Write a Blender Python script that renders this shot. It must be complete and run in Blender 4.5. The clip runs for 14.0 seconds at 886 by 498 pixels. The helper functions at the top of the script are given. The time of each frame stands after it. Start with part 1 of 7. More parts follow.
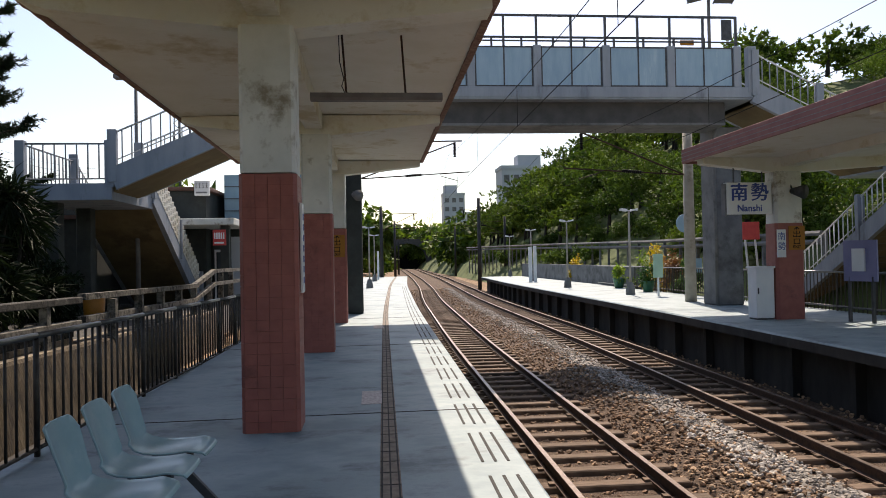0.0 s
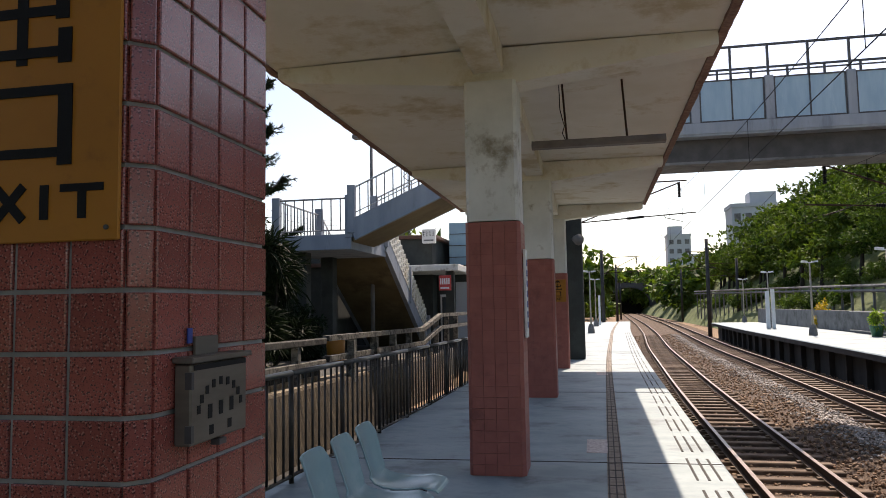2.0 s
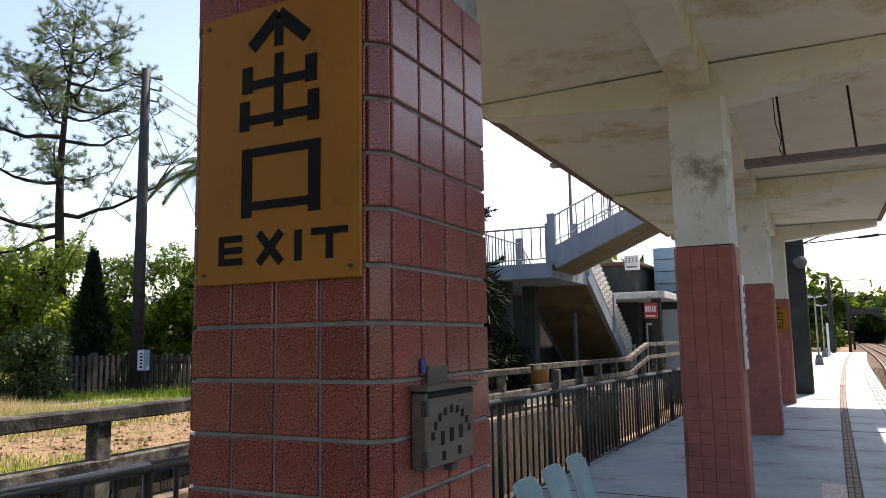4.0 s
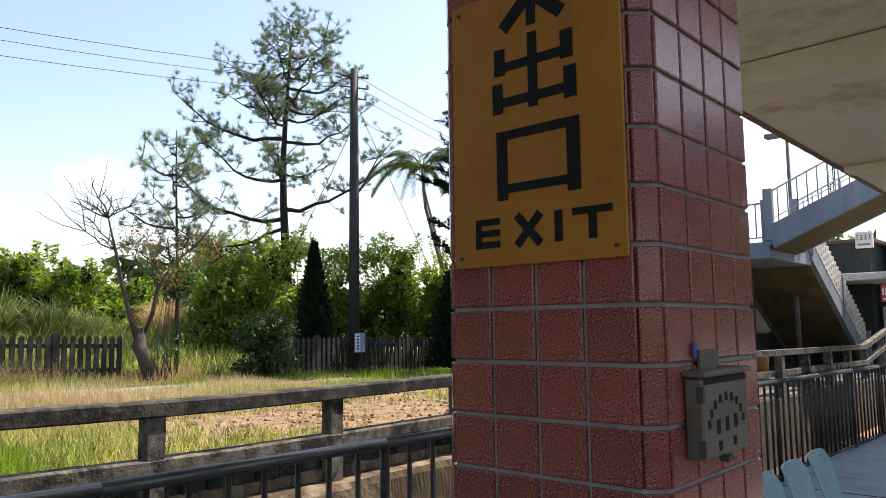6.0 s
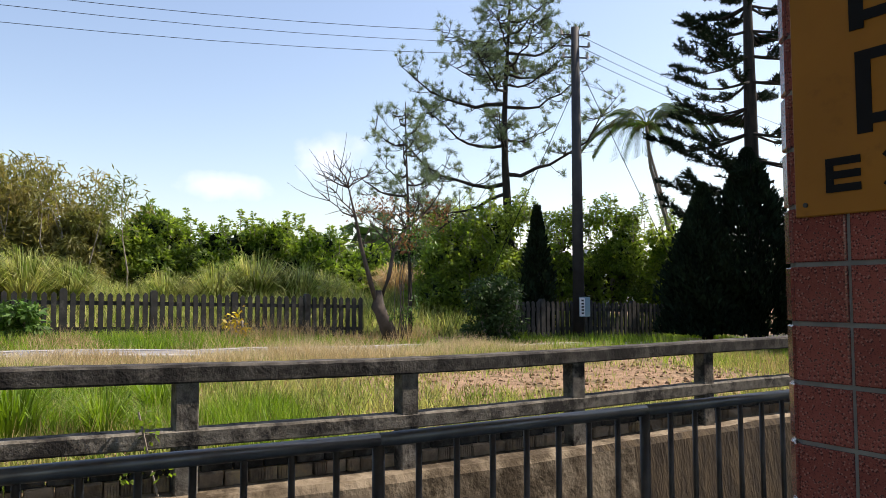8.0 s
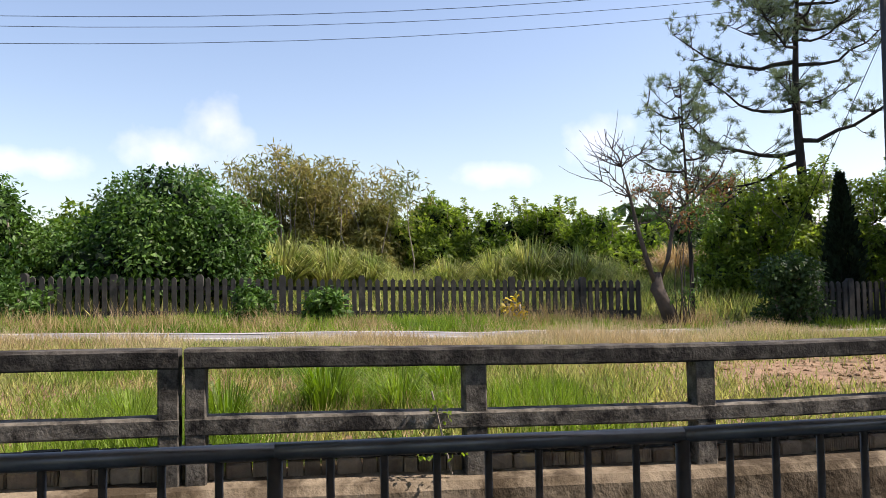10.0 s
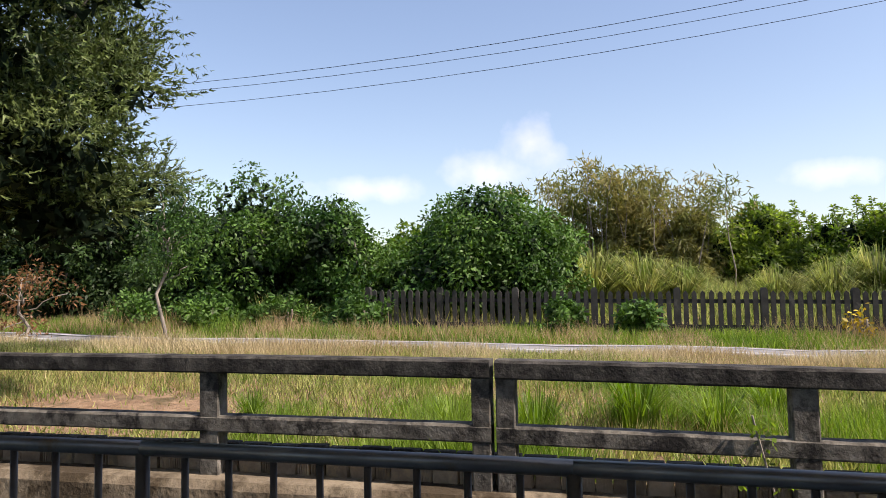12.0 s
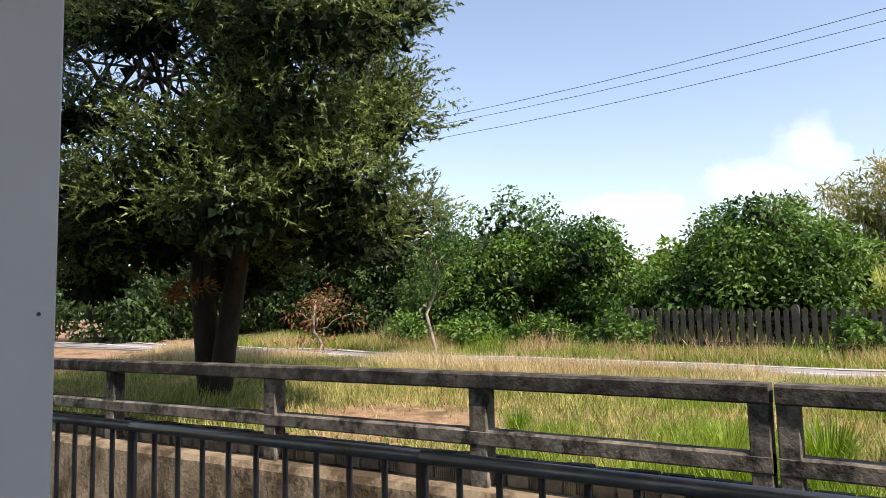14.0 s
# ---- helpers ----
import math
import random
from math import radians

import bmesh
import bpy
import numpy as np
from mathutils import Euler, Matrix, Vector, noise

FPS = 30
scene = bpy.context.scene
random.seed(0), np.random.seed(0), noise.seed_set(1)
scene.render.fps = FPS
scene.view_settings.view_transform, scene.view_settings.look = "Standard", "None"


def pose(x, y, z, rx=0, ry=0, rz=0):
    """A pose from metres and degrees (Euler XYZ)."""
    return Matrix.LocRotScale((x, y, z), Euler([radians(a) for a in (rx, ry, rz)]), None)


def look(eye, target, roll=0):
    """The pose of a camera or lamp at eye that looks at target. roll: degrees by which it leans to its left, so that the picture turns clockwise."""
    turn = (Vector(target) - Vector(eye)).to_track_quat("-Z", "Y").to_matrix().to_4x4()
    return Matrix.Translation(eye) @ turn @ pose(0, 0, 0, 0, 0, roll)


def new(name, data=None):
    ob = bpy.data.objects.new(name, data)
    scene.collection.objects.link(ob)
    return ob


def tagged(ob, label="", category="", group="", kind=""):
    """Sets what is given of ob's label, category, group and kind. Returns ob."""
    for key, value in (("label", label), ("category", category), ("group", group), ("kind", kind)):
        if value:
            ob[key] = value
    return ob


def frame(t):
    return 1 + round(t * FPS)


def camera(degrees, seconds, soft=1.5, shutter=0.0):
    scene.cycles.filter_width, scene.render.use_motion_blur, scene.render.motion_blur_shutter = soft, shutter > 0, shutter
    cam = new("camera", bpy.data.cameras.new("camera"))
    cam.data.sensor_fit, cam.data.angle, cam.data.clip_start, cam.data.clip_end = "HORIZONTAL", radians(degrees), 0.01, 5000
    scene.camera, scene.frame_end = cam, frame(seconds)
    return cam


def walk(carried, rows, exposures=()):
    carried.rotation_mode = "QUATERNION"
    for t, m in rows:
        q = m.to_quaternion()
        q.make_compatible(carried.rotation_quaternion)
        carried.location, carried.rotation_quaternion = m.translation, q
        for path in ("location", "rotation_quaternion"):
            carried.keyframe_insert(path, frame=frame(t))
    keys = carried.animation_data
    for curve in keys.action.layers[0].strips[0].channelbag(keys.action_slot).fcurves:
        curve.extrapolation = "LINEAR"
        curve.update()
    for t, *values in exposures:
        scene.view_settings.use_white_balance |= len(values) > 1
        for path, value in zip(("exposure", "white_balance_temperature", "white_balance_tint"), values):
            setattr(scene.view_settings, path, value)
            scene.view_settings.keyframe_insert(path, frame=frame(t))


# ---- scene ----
# ---- camera and walk ----
cam = camera(61.7, 14.0, 0.9)
PATH = [
    (0, (0.013, 0.224, 1.563), (0.204, 2.214, 1.59), -1.1),
    (0.5, (0.016, 0.19, 1.566), (0.062, 2.189, 1.615), -1.1),
    (1, (0.012, 0.186, 1.568), (-0.082, 2.182, 1.646), -1.0),
    (1.5, (0.003, 0.177, 1.568), (-0.245, 2.158, 1.691), -1.0),
    (2, (-0.015, 0.158, 1.573), (-0.406, 2.114, 1.73), -1.0),
    (2.5, (-0.025, 0.15, 1.575), (-0.566, 2.066, 1.765), -1.0),
    (4.8, (-0.074, 0.11, 1.58), (-1.152, 1.777, 1.825), -0.9),
    (5, (-0.084, 0.108, 1.579), (-1.214, 1.74, 1.822), -0.9),
    (5.5, (-0.107, 0.099, 1.579), (-1.344, 1.653, 1.812), -0.9),
    (6, (-0.158, 0.083, 1.576), (-1.484, 1.565, 1.785), -0.7),
    (6.5, (-0.22, 0.073, 1.573), (-1.656, 1.456, 1.739), -0.7),
    (7, (-0.277, 0.052, 1.568), (-1.827, 1.309, 1.704), -0.6),
    (7.5, (-0.318, 0.022, 1.565), (-1.957, 1.162, 1.691), -0.4),
    (9.8, (-0.527, 0.02, 1.552), (-2.464, 0.511, 1.636), -0.8),
    (10, (-0.545, 0.029, 1.551), (-2.508, 0.402, 1.634), -1.1),
    (10.5, (-0.571, 0.044, 1.558), (-2.563, 0.196, 1.651), -0.9),
    (11, (-0.577, 0.06, 1.561), (-2.573, -0.004, 1.664), -1.1),
    (11.5, (-0.583, 0.073, 1.559), (-2.562, -0.191, 1.675), -1.0),
    (12, (-0.583, 0.086, 1.558), (-2.526, -0.367, 1.69), -1.2),
    (12.5, (-0.576, 0.094, 1.559), (-2.474, -0.518, 1.708), -1.2),
    (13, (-0.574, 0.101, 1.558), (-2.412, -0.67, 1.723), -1.5),
    (13.5, (-0.569, 0.096, 1.56), (-2.329, -0.837, 1.741), -1.4),
    (14, (-0.556, 0.086, 1.558), (-2.228, -0.994, 1.756), -1.3),
]
EXPOSURE = [(0, 0.36, 7500, 17), (2.0, 0.5, 7600, 19), (2.7, 0.52, 7600, 19), (5.0, 1.12, 7500, 18), (6.5, 0.8, 7400, 17), (7.5, 0.58, 7300, 17), (10.5, 0.56, 7100, 20), (11.5, 0.5, 7100, 20), (13.0, 0.5, 7200, 20), (14.0, 0.8, 7500, 19)]
walk(cam, [(t, look(e, g, r)) for t, e, g, r in PATH], EXPOSURE)

# ---- sky and sun ----
SUN = Vector((0.67, 3.3, 4.15)).normalized()
world = bpy.data.worlds.new("sky")
scene.world = world
world.use_nodes = True
wn, wl = world.node_tree.nodes, world.node_tree.links
bg = wn["Background"]
sky = wn.new("ShaderNodeTexSky")
sky.sky_type = "NISHITA"
sky.sun_disc = False
sky.sun_elevation = math.asin(SUN.z)
sky.sun_rotation = math.atan2(SUN.x, SUN.y)
sky.air_density, sky.dust_density, sky.ozone_density = 1.1, 1.1, 2.2
# low cumulus: a few heaps near the horizon, broken up by noise, over a thin pale haze
tc = wn.new("ShaderNodeTexCoord")


def world_math(op, a, b=None, clamp=False):
    nd = wn.new("ShaderNodeMath")
    nd.operation, nd.use_clamp = op, clamp
    for k, v in enumerate((a, b)):
        if v is None:
            continue
        if isinstance(v, (int, float)):
            nd.inputs[k].default_value = v
        else:
            wl.new(v, nd.inputs[k])
    return nd.outputs[0]


nz = wn.new("ShaderNodeTexNoise")
nz.inputs["Scale"].default_value, nz.inputs["Detail"].default_value, nz.inputs["Roughness"].default_value = 14.0, 6, 0.55
wl.new(tc.outputs["Generated"], nz.inputs["Vector"])
cover = None
for (cx, cy, cz), wide, high in (((-0.973, -0.105, 0.20), 0.05, 0.055), ((-0.975, -0.15, 0.165), 0.09, 0.032), ((-0.94, -0.31, 0.145), 0.085, 0.024), ((-0.909, 0.373, 0.18), 0.055, 0.034), ((-0.95, 0.26, 0.14), 0.06, 0.02)):
    away = wn.new("ShaderNodeVectorMath")
    away.operation = "SUBTRACT"
    away.inputs[1].default_value = (cx, cy, cz)
    wl.new(tc.outputs["Generated"], away.inputs[0])
    shrink = wn.new("ShaderNodeVectorMath")
    shrink.operation = "MULTIPLY"
    shrink.inputs[1].default_value = (1 / wide, 1 / wide, 1 / high)
    wl.new(away.outputs[0], shrink.inputs[0])
    size = wn.new("ShaderNodeVectorMath")
    size.operation = "LENGTH"
    wl.new(shrink.outputs[0], size.inputs[0])
    heap = world_math("SUBTRACT", 1.0, size.outputs["Value"])
    cover = heap if cover is None else world_math("MAXIMUM", cover, heap)
puff = world_math("MULTIPLY", world_math("SUBTRACT", nz.outputs["Fac"], 0.5), 2.4)
thick = world_math("MULTIPLY", world_math("ADD", cover, puff), 0.85, True)
cm = wn.new("ShaderNodeMix")
cm.data_type = "RGBA"
cm.inputs["B"].default_value = (7.0, 7.0, 8.2, 1)
wl.new(world_math("MULTIPLY", thick, 0.48), cm.inputs["Factor"])
wl.new(sky.outputs[0], cm.inputs["A"])
wl.new(cm.outputs["Result"], bg.inputs["Color"])
bg.inputs["Strength"].default_value = 0.15
sun = new("sun", bpy.data.lights.new("sun", "SUN"))
sun.data.energy, sun.data.angle, sun.data.color = 4.8, radians(0.55), (1.0, 0.95, 0.87)
sun.matrix_world = look(SUN * 50, (0, 0, 0))

# ---- building helpers ----
def thing(name, loc, label, category, group="", kind=""):
    """An Empty at the base of a thing."""
    ob = new(name)
    ob.location = loc
    ob.empty_display_size = 0.1
    return tagged(ob, label, category, group, kind)


def link(name, me, parent=None, label=""):
    """Links mesh data given in world coordinates, under parent if there is one."""
    ob = new(name, me)
    if parent is not None:
        ob.parent = parent
        if parent.type == "EMPTY":
            ob.location = -parent.location
    if label:
        tagged(ob, label)
    return ob


def done(bm, name, material, smooth=False):
    me = bpy.data.meshes.new(name)
    bmesh.ops.recalc_face_normals(bm, faces=bm.faces)
    bm.to_mesh(me)
    bm.free()
    me.materials.append(material)
    if smooth:
        me.polygons.foreach_set("use_smooth", [True] * len(me.polygons))
    return me


def part(name, bm, material, parent=None, label="", smooth=False):
    return link(name, done(bm, name, material, smooth), parent, label)


def raw(name, verts, faces, material, parent=None, label="", smooth=False):
    me = bpy.data.meshes.new(name)
    me.from_pydata(verts, [], faces)
    me.materials.append(material)
    if smooth:
        me.polygons.foreach_set("use_smooth", [True] * len(me.polygons))
    return link(name, me, parent, label)


def box(bm, x0, x1, y0, y1, z0, z1, bevel=0.0):
    r = bmesh.ops.create_cube(bm, size=1.0)
    vs = r["verts"]
    for v in vs:
        v.co = ((x0 + x1) / 2 + v.co.x * (x1 - x0), (y0 + y1) / 2 + v.co.y * (y1 - y0), (z0 + z1) / 2 + v.co.z * (z1 - z0))
    if bevel:
        es = list({e for v in vs for e in v.link_edges})
        bmesh.ops.bevel(bm, geom=es, offset=bevel, segments=1, affect="EDGES")
    return bm


def boxm(x0, x1, y0, y1, z0, z1, bevel=0.0):
    return box(bmesh.new(), x0, x1, y0, y1, z0, z1, bevel)


def beam(bm, a, b, w, h, up=(0, 0, 1), bevel=0.0):
    """A bar of width w and height h from a to b."""
    a, b = Vector(a), Vector(b)
    d = b - a
    f = d.normalized()
    s = f.cross(Vector(up)).normalized()
    u = s.cross(f)
    r = bmesh.ops.create_cube(bm, size=1.0)
    for v in r["verts"]:
        c = v.co.copy()
        v.co = (a + b) / 2 + f * c.x * d.length + s * c.y * w + u * c.z * h
    if bevel:
        es = list({e for v in r["verts"] for e in v.link_edges})
        bmesh.ops.bevel(bm, geom=es, offset=bevel, segments=1, affect="EDGES")
    return bm


def tube(bm, pts, radii, segs=8, cap=True):
    pts = [Vector(p) for p in pts]
    if not isinstance(radii, (list, tuple)):
        radii = [radii] * len(pts)
    rings = []
    ref = Vector((0, 0, 1))
    for i, p in enumerate(pts):
        d = (pts[min(i + 1, len(pts) - 1)] - pts[max(i - 1, 0)]).normalized()
        if abs(d.dot(ref)) > 0.95:
            ref = Vector((1, 0, 0)) if abs(d.x) < 0.9 else Vector((0, 1, 0))
        s = d.cross(ref).normalized()
        u = s.cross(d)
        ring = [bm.verts.new(p + (s * math.cos(2 * math.pi * k / segs) + u * math.sin(2 * math.pi * k / segs)) * radii[i]) for k in range(segs)]
        rings.append(ring)
    for a, b in zip(rings, rings[1:]):
        for k in range(segs):
            bm.faces.new((a[k], a[(k + 1) % segs], b[(k + 1) % segs], b[k]))
    if cap:
        bm.faces.new(rings[0][::-1])
        bm.faces.new(rings[-1])
    return bm


def extrude_xz(bm, poly, y0, y1):
    """A prism of an (x, z) outline from y0 to y1."""
    a = [bm.verts.new((x, y0, z)) for x, z in poly]
    b = [bm.verts.new((x, y1, z)) for x, z in poly]
    n = len(poly)
    bm.faces.new(a)
    bm.faces.new(b[::-1])
    for i in range(n):
        bm.faces.new((a[i], b[i], b[(i + 1) % n], a[(i + 1) % n]))
    return bm


def extrude_z(bm, poly, z0, z1):
    a = [bm.verts.new((x, y, z0)) for x, y in poly]
    b = [bm.verts.new((x, y, z1)) for x, y in poly]
    n = len(poly)
    bm.faces.new(a[::-1])
    bm.faces.new(b)
    for i in range(n):
        bm.faces.new((a[i], a[(i + 1) % n], b[(i + 1) % n], b[i]))
    return bm


def sweep(bm, ys, fx, prof):
    """Sweeps a profile of (x, z) offsets along the curve x = fx(y)."""
    rings = [[bm.verts.new((fx(y) + px, y, pz)) for px, pz in prof] for y in ys]
    n = len(prof)
    for a, b in zip(rings, rings[1:]):
        for k in range(n):
            bm.faces.new((a[k], a[(k + 1) % n], b[(k + 1) % n], b[k]))
    bm.faces.new(rings[0][::-1])
    bm.faces.new(rings[-1])
    return bm


def text(name, words, size, m, material, parent, extrude=0.001, align="CENTER", bold=0.02):
    cu = bpy.data.curves.new(name, "FONT")
    cu.body, cu.size, cu.extrude, cu.align_x, cu.align_y = words, size, extrude, align, "CENTER"
    cu.offset = size * bold
    ob = bpy.data.objects.new(name, cu)
    scene.collection.objects.link(ob)
    me = bpy.data.meshes.new_from_object(ob)
    bpy.data.objects.remove(ob)
    me.transform(m)
    me.materials.clear()
    me.materials.append(material)
    return link(name, me, parent)


# ---- materials ----
def mat(name, c1, c2, scale=4.0, rough=0.7, bump=0.2, bscale=60.0, c3=None, spots=0.0, sscale=1.2, metallic=0.0, vary=0.0, island=False, stretch=(1, 1, 1), spec=0.5, bdist=0.004, lo=0.35, hi=0.65):
    """Two colours mixed by noise, optional stains of c3 at a larger scale, and fine relief."""
    m = bpy.data.materials.new(name)
    m.use_nodes = True
    n, l = m.node_tree.nodes, m.node_tree.links
    b = n["Principled BSDF"]
    tco = n.new("ShaderNodeTexCoord")
    mpp = n.new("ShaderNodeMapping")
    mpp.inputs["Scale"].default_value = stretch
    l.new(tco.outputs["Object"], mpp.inputs["Vector"])

    def noisy(s, detail=5, r=0.6):
        t = n.new("ShaderNodeTexNoise")
        t.inputs["Scale"].default_value, t.inputs["Detail"].default_value, t.inputs["Roughness"].default_value = s, detail, r
        l.new(mpp.outputs[0], t.inputs["Vector"])
        return t

    def ramp(src, a, z):
        r = n.new("ShaderNodeMapRange")
        r.inputs["From Min"].default_value, r.inputs["From Max"].default_value = a, z
        l.new(src, r.inputs["Value"])
        return r.outputs[0]

    def mix(f, a, z):
        x = n.new("ShaderNodeMix")
        x.data_type = "RGBA"
        l.new(f, x.inputs["Factor"])
        for s, v in (("A", a), ("B", z)):
            if isinstance(v, tuple):
                x.inputs[s].default_value = (*v, 1)
            else:
                l.new(v, x.inputs[s])
        return x.outputs["Result"]

    col = mix(ramp(noisy(scale).outputs["Fac"], lo, hi), c1, c2)
    if c3 is not None:
        e = 0.5 + 0.28 * (0.5 - spots)
        col = mix(ramp(noisy(sscale, 8, 0.7).outputs["Fac"], e - 0.02, e + 0.10), col, c3)
    if vary:
        rnd = n.new("ShaderNodeNewGeometry").outputs["Random Per Island"] if island else n.new("ShaderNodeObjectInfo").outputs["Random"]
        h = n.new("ShaderNodeHueSaturation")
        v = n.new("ShaderNodeMapRange")
        v.inputs["To Min"].default_value, v.inputs["To Max"].default_value = 1 - vary, 1 + vary
        l.new(rnd, v.inputs["Value"])
        l.new(v.outputs[0], h.inputs["Value"])
        l.new(col, h.inputs["Color"])
        col = h.outputs[0]
    l.new(col, b.inputs["Base Color"])
    b.inputs["Roughness"].default_value = rough
    b.inputs["Metallic"].default_value = metallic
    b.inputs["Specular IOR Level"].default_value = spec
    if bump:
        bp = n.new("ShaderNodeBump")
        bp.inputs["Strength"].default_value, bp.inputs["Distance"].default_value = bump, bdist
        l.new(noisy(bscale, 4).outputs["Fac"], bp.inputs["Height"])
        l.new(bp.outputs[0], b.inputs["Normal"])
    return m


def leafmat(name, c1, c2, vary=0.35, rough=0.5, trans=0.28, scale=0.8, spec=0.35):
    """Leaves: colour by clump and by leaf, with light coming through them."""
    m = mat(name, c1, c2, scale=scale, rough=rough, bump=0, vary=vary, island=True, spec=spec)
    n, l = m.node_tree.nodes, m.node_tree.links
    b = n["Principled BSDF"]
    col = b.inputs["Base Color"].links[0].from_socket
    t = n.new("ShaderNodeBsdfTranslucent")
    br = n.new("ShaderNodeHueSaturation")
    br.inputs["Saturation"].default_value, br.inputs["Value"].default_value = 1.15, 1.5
    l.new(col, br.inputs["Color"])
    l.new(br.outputs[0], t.inputs["Color"])
    ms = n.new("ShaderNodeMixShader")
    ms.inputs[0].default_value = trans
    l.new(b.outputs[0], ms.inputs[1])
    l.new(t.outputs[0], ms.inputs[2])
    l.new(ms.outputs[0], n["Material Output"].inputs["Surface"])
    return m


def speckled(name, c1, c2, dark, light, rough):
    """Terrazzo-faced tile: a ground colour with small dark and light chips."""
    m = mat(name, c1, c2, scale=9, rough=rough, bump=0.02, bscale=120, vary=0.14, bdist=0.0006)
    n, l = m.node_tree.nodes, m.node_tree.links
    b = n["Principled BSDF"]
    col = b.inputs["Base Color"].links[0].from_socket
    co = n.new("ShaderNodeTexCoord").outputs["Object"]
    for sc, th, c, w in ((170.0, 0.27, light, 0.5), (185.0, 0.26, dark, 0.75), (330.0, 0.28, dark, 0.45)):
        v = n.new("ShaderNodeTexVoronoi")
        v.inputs["Scale"].default_value = sc
        l.new(co, v.inputs["Vector"])
        r = n.new("ShaderNodeMapRange")
        r.inputs["From Min"].default_value, r.inputs["From Max"].default_value = th, th + 0.08
        r.inputs["To Min"].default_value, r.inputs["To Max"].default_value = w, 0.0
        l.new(v.outputs["Distance"], r.inputs["Value"])
        x = n.new("ShaderNodeMix")
        x.data_type = "RGBA"
        l.new(r.outputs[0], x.inputs["Factor"])
        l.new(col, x.inputs["A"])
        x.inputs["B"].default_value = (*c, 1)
        col = x.outputs["Result"]
    l.new(col, b.inputs["Base Color"])
    return m


M_FLOOR = mat("platform_concrete", (0.20, 0.272, 0.288), (0.315, 0.385, 0.40), scale=2.2, rough=0.6, bump=0.25, bscale=40, c3=(0.135, 0.18, 0.19), spots=0.4, sscale=1.1, stretch=(0.85, 1.2, 1))
M_PATCH = mat("floor_patch", (0.36, 0.30, 0.27), (0.66, 0.6, 0.56), scale=30, rough=0.8, bump=0.4)
M_TACTILE = mat("tactile_strip", (0.16, 0.13, 0.10), (0.27, 0.22, 0.17), scale=12, rough=0.8, bump=0.3)
M_JOINT = mat("dark_joint", (0.03, 0.03, 0.03), (0.06, 0.055, 0.05), scale=15, rough=0.9)
M_WHITEWASH = mat("whitewashed_concrete", (0.75, 0.72, 0.63), (0.82, 0.80, 0.73), scale=1.6, rough=0.8, bump=0.2, bscale=30, c3=(0.57, 0.49, 0.33), spots=0.36, sscale=0.8)
M_COLWHITE = mat("column_white", (0.60, 0.60, 0.56), (0.72, 0.72, 0.68), scale=2.2, rough=0.75, bump=0.25, bscale=35, c3=(0.28, 0.24, 0.18), spots=0.28, sscale=1.7)
M_EDGE = mat("canopy_edge", (0.20, 0.10, 0.08), (0.32, 0.2, 0.15), scale=14, rough=0.85, bump=0.8, bscale=30, bdist=0.02)
M_FASCIA = mat("fascia_red", (0.24, 0.085, 0.075), (0.32, 0.13, 0.11), scale=5, rough=0.7, bump=0.2, vary=0.1)
M_TILE0 = speckled("terrazzo_tile", (0.242, 0.06, 0.049), (0.31, 0.085, 0.068), (0.025, 0.014, 0.014), (0.46, 0.24, 0.2), 0.19)
M_TILE1 = mat("red_painted_tile", (0.285, 0.082, 0.066), (0.345, 0.105, 0.084), scale=6, rough=0.5, bump=0.12, bscale=80, vary=0.06, island=True, c3=(0.20, 0.06, 0.05), spots=0.2, sscale=2)
M_GROUT = mat("grout", (0.21, 0.21, 0.20), (0.30, 0.30, 0.285), scale=20, rough=0.9)
M_MORTAR = mat("painted_mortar", (0.235, 0.07, 0.057), (0.30, 0.09, 0.073), scale=12, rough=0.8)
M_RAILMETAL = mat("painted_steel_rail", (0.10, 0.10, 0.095), (0.15, 0.145, 0.135), scale=8, rough=0.32, bump=0.05, metallic=0.7, c3=(0.12, 0.09, 0.06), spots=0.1, sscale=6)
M_BAR = mat("railing_bars", (0.035, 0.029, 0.023), (0.065, 0.053, 0.042), scale=9, rough=0.45, bump=0.05, metallic=0.4)
M_OLDCONC = mat("weathered_concrete", (0.085, 0.078, 0.066), (0.215, 0.2, 0.17), scale=11, rough=0.95, bump=0.9, bscale=45, c3=(0.022, 0.02, 0.018), spots=0.5, sscale=5, bdist=0.008)
M_MOULD = mat("mouldy_concrete", (0.03, 0.028, 0.025), (0.13, 0.122, 0.105), scale=7, rough=0.95, bump=0.9, bscale=45, c3=(0.012, 0.011, 0.01), spots=0.55, sscale=4, bdist=0.008, lo=0.4, hi=0.75)
M_WALL = mat("mossy_wall", (0.13, 0.10, 0.066), (0.27, 0.222, 0.155), scale=3, rough=0.95, bump=0.9, bscale=25, c3=(0.05, 0.035, 0.018), spots=0.48, sscale=1.8, bdist=0.015, stretch=(1, 1, 0.8))
M_LITTER_SHADE = mat("leaf_stained_shaded_wall", (0.022, 0.015, 0.008), (0.085, 0.06, 0.032), scale=6, rough=0.95, bump=0.9, bscale=25, c3=(0.14, 0.105, 0.06), spots=0.25, sscale=2.5, bdist=0.02, stretch=(1, 1.5, 0.4))
M_BLOCK = mat("hollow_block", (0.18, 0.135, 0.095), (0.31, 0.245, 0.18), scale=8, rough=0.95, bump=0.9, bscale=30, c3=(0.38, 0.28, 0.15), spots=0.3, sscale=4, vary=0.35, bdist=0.01)
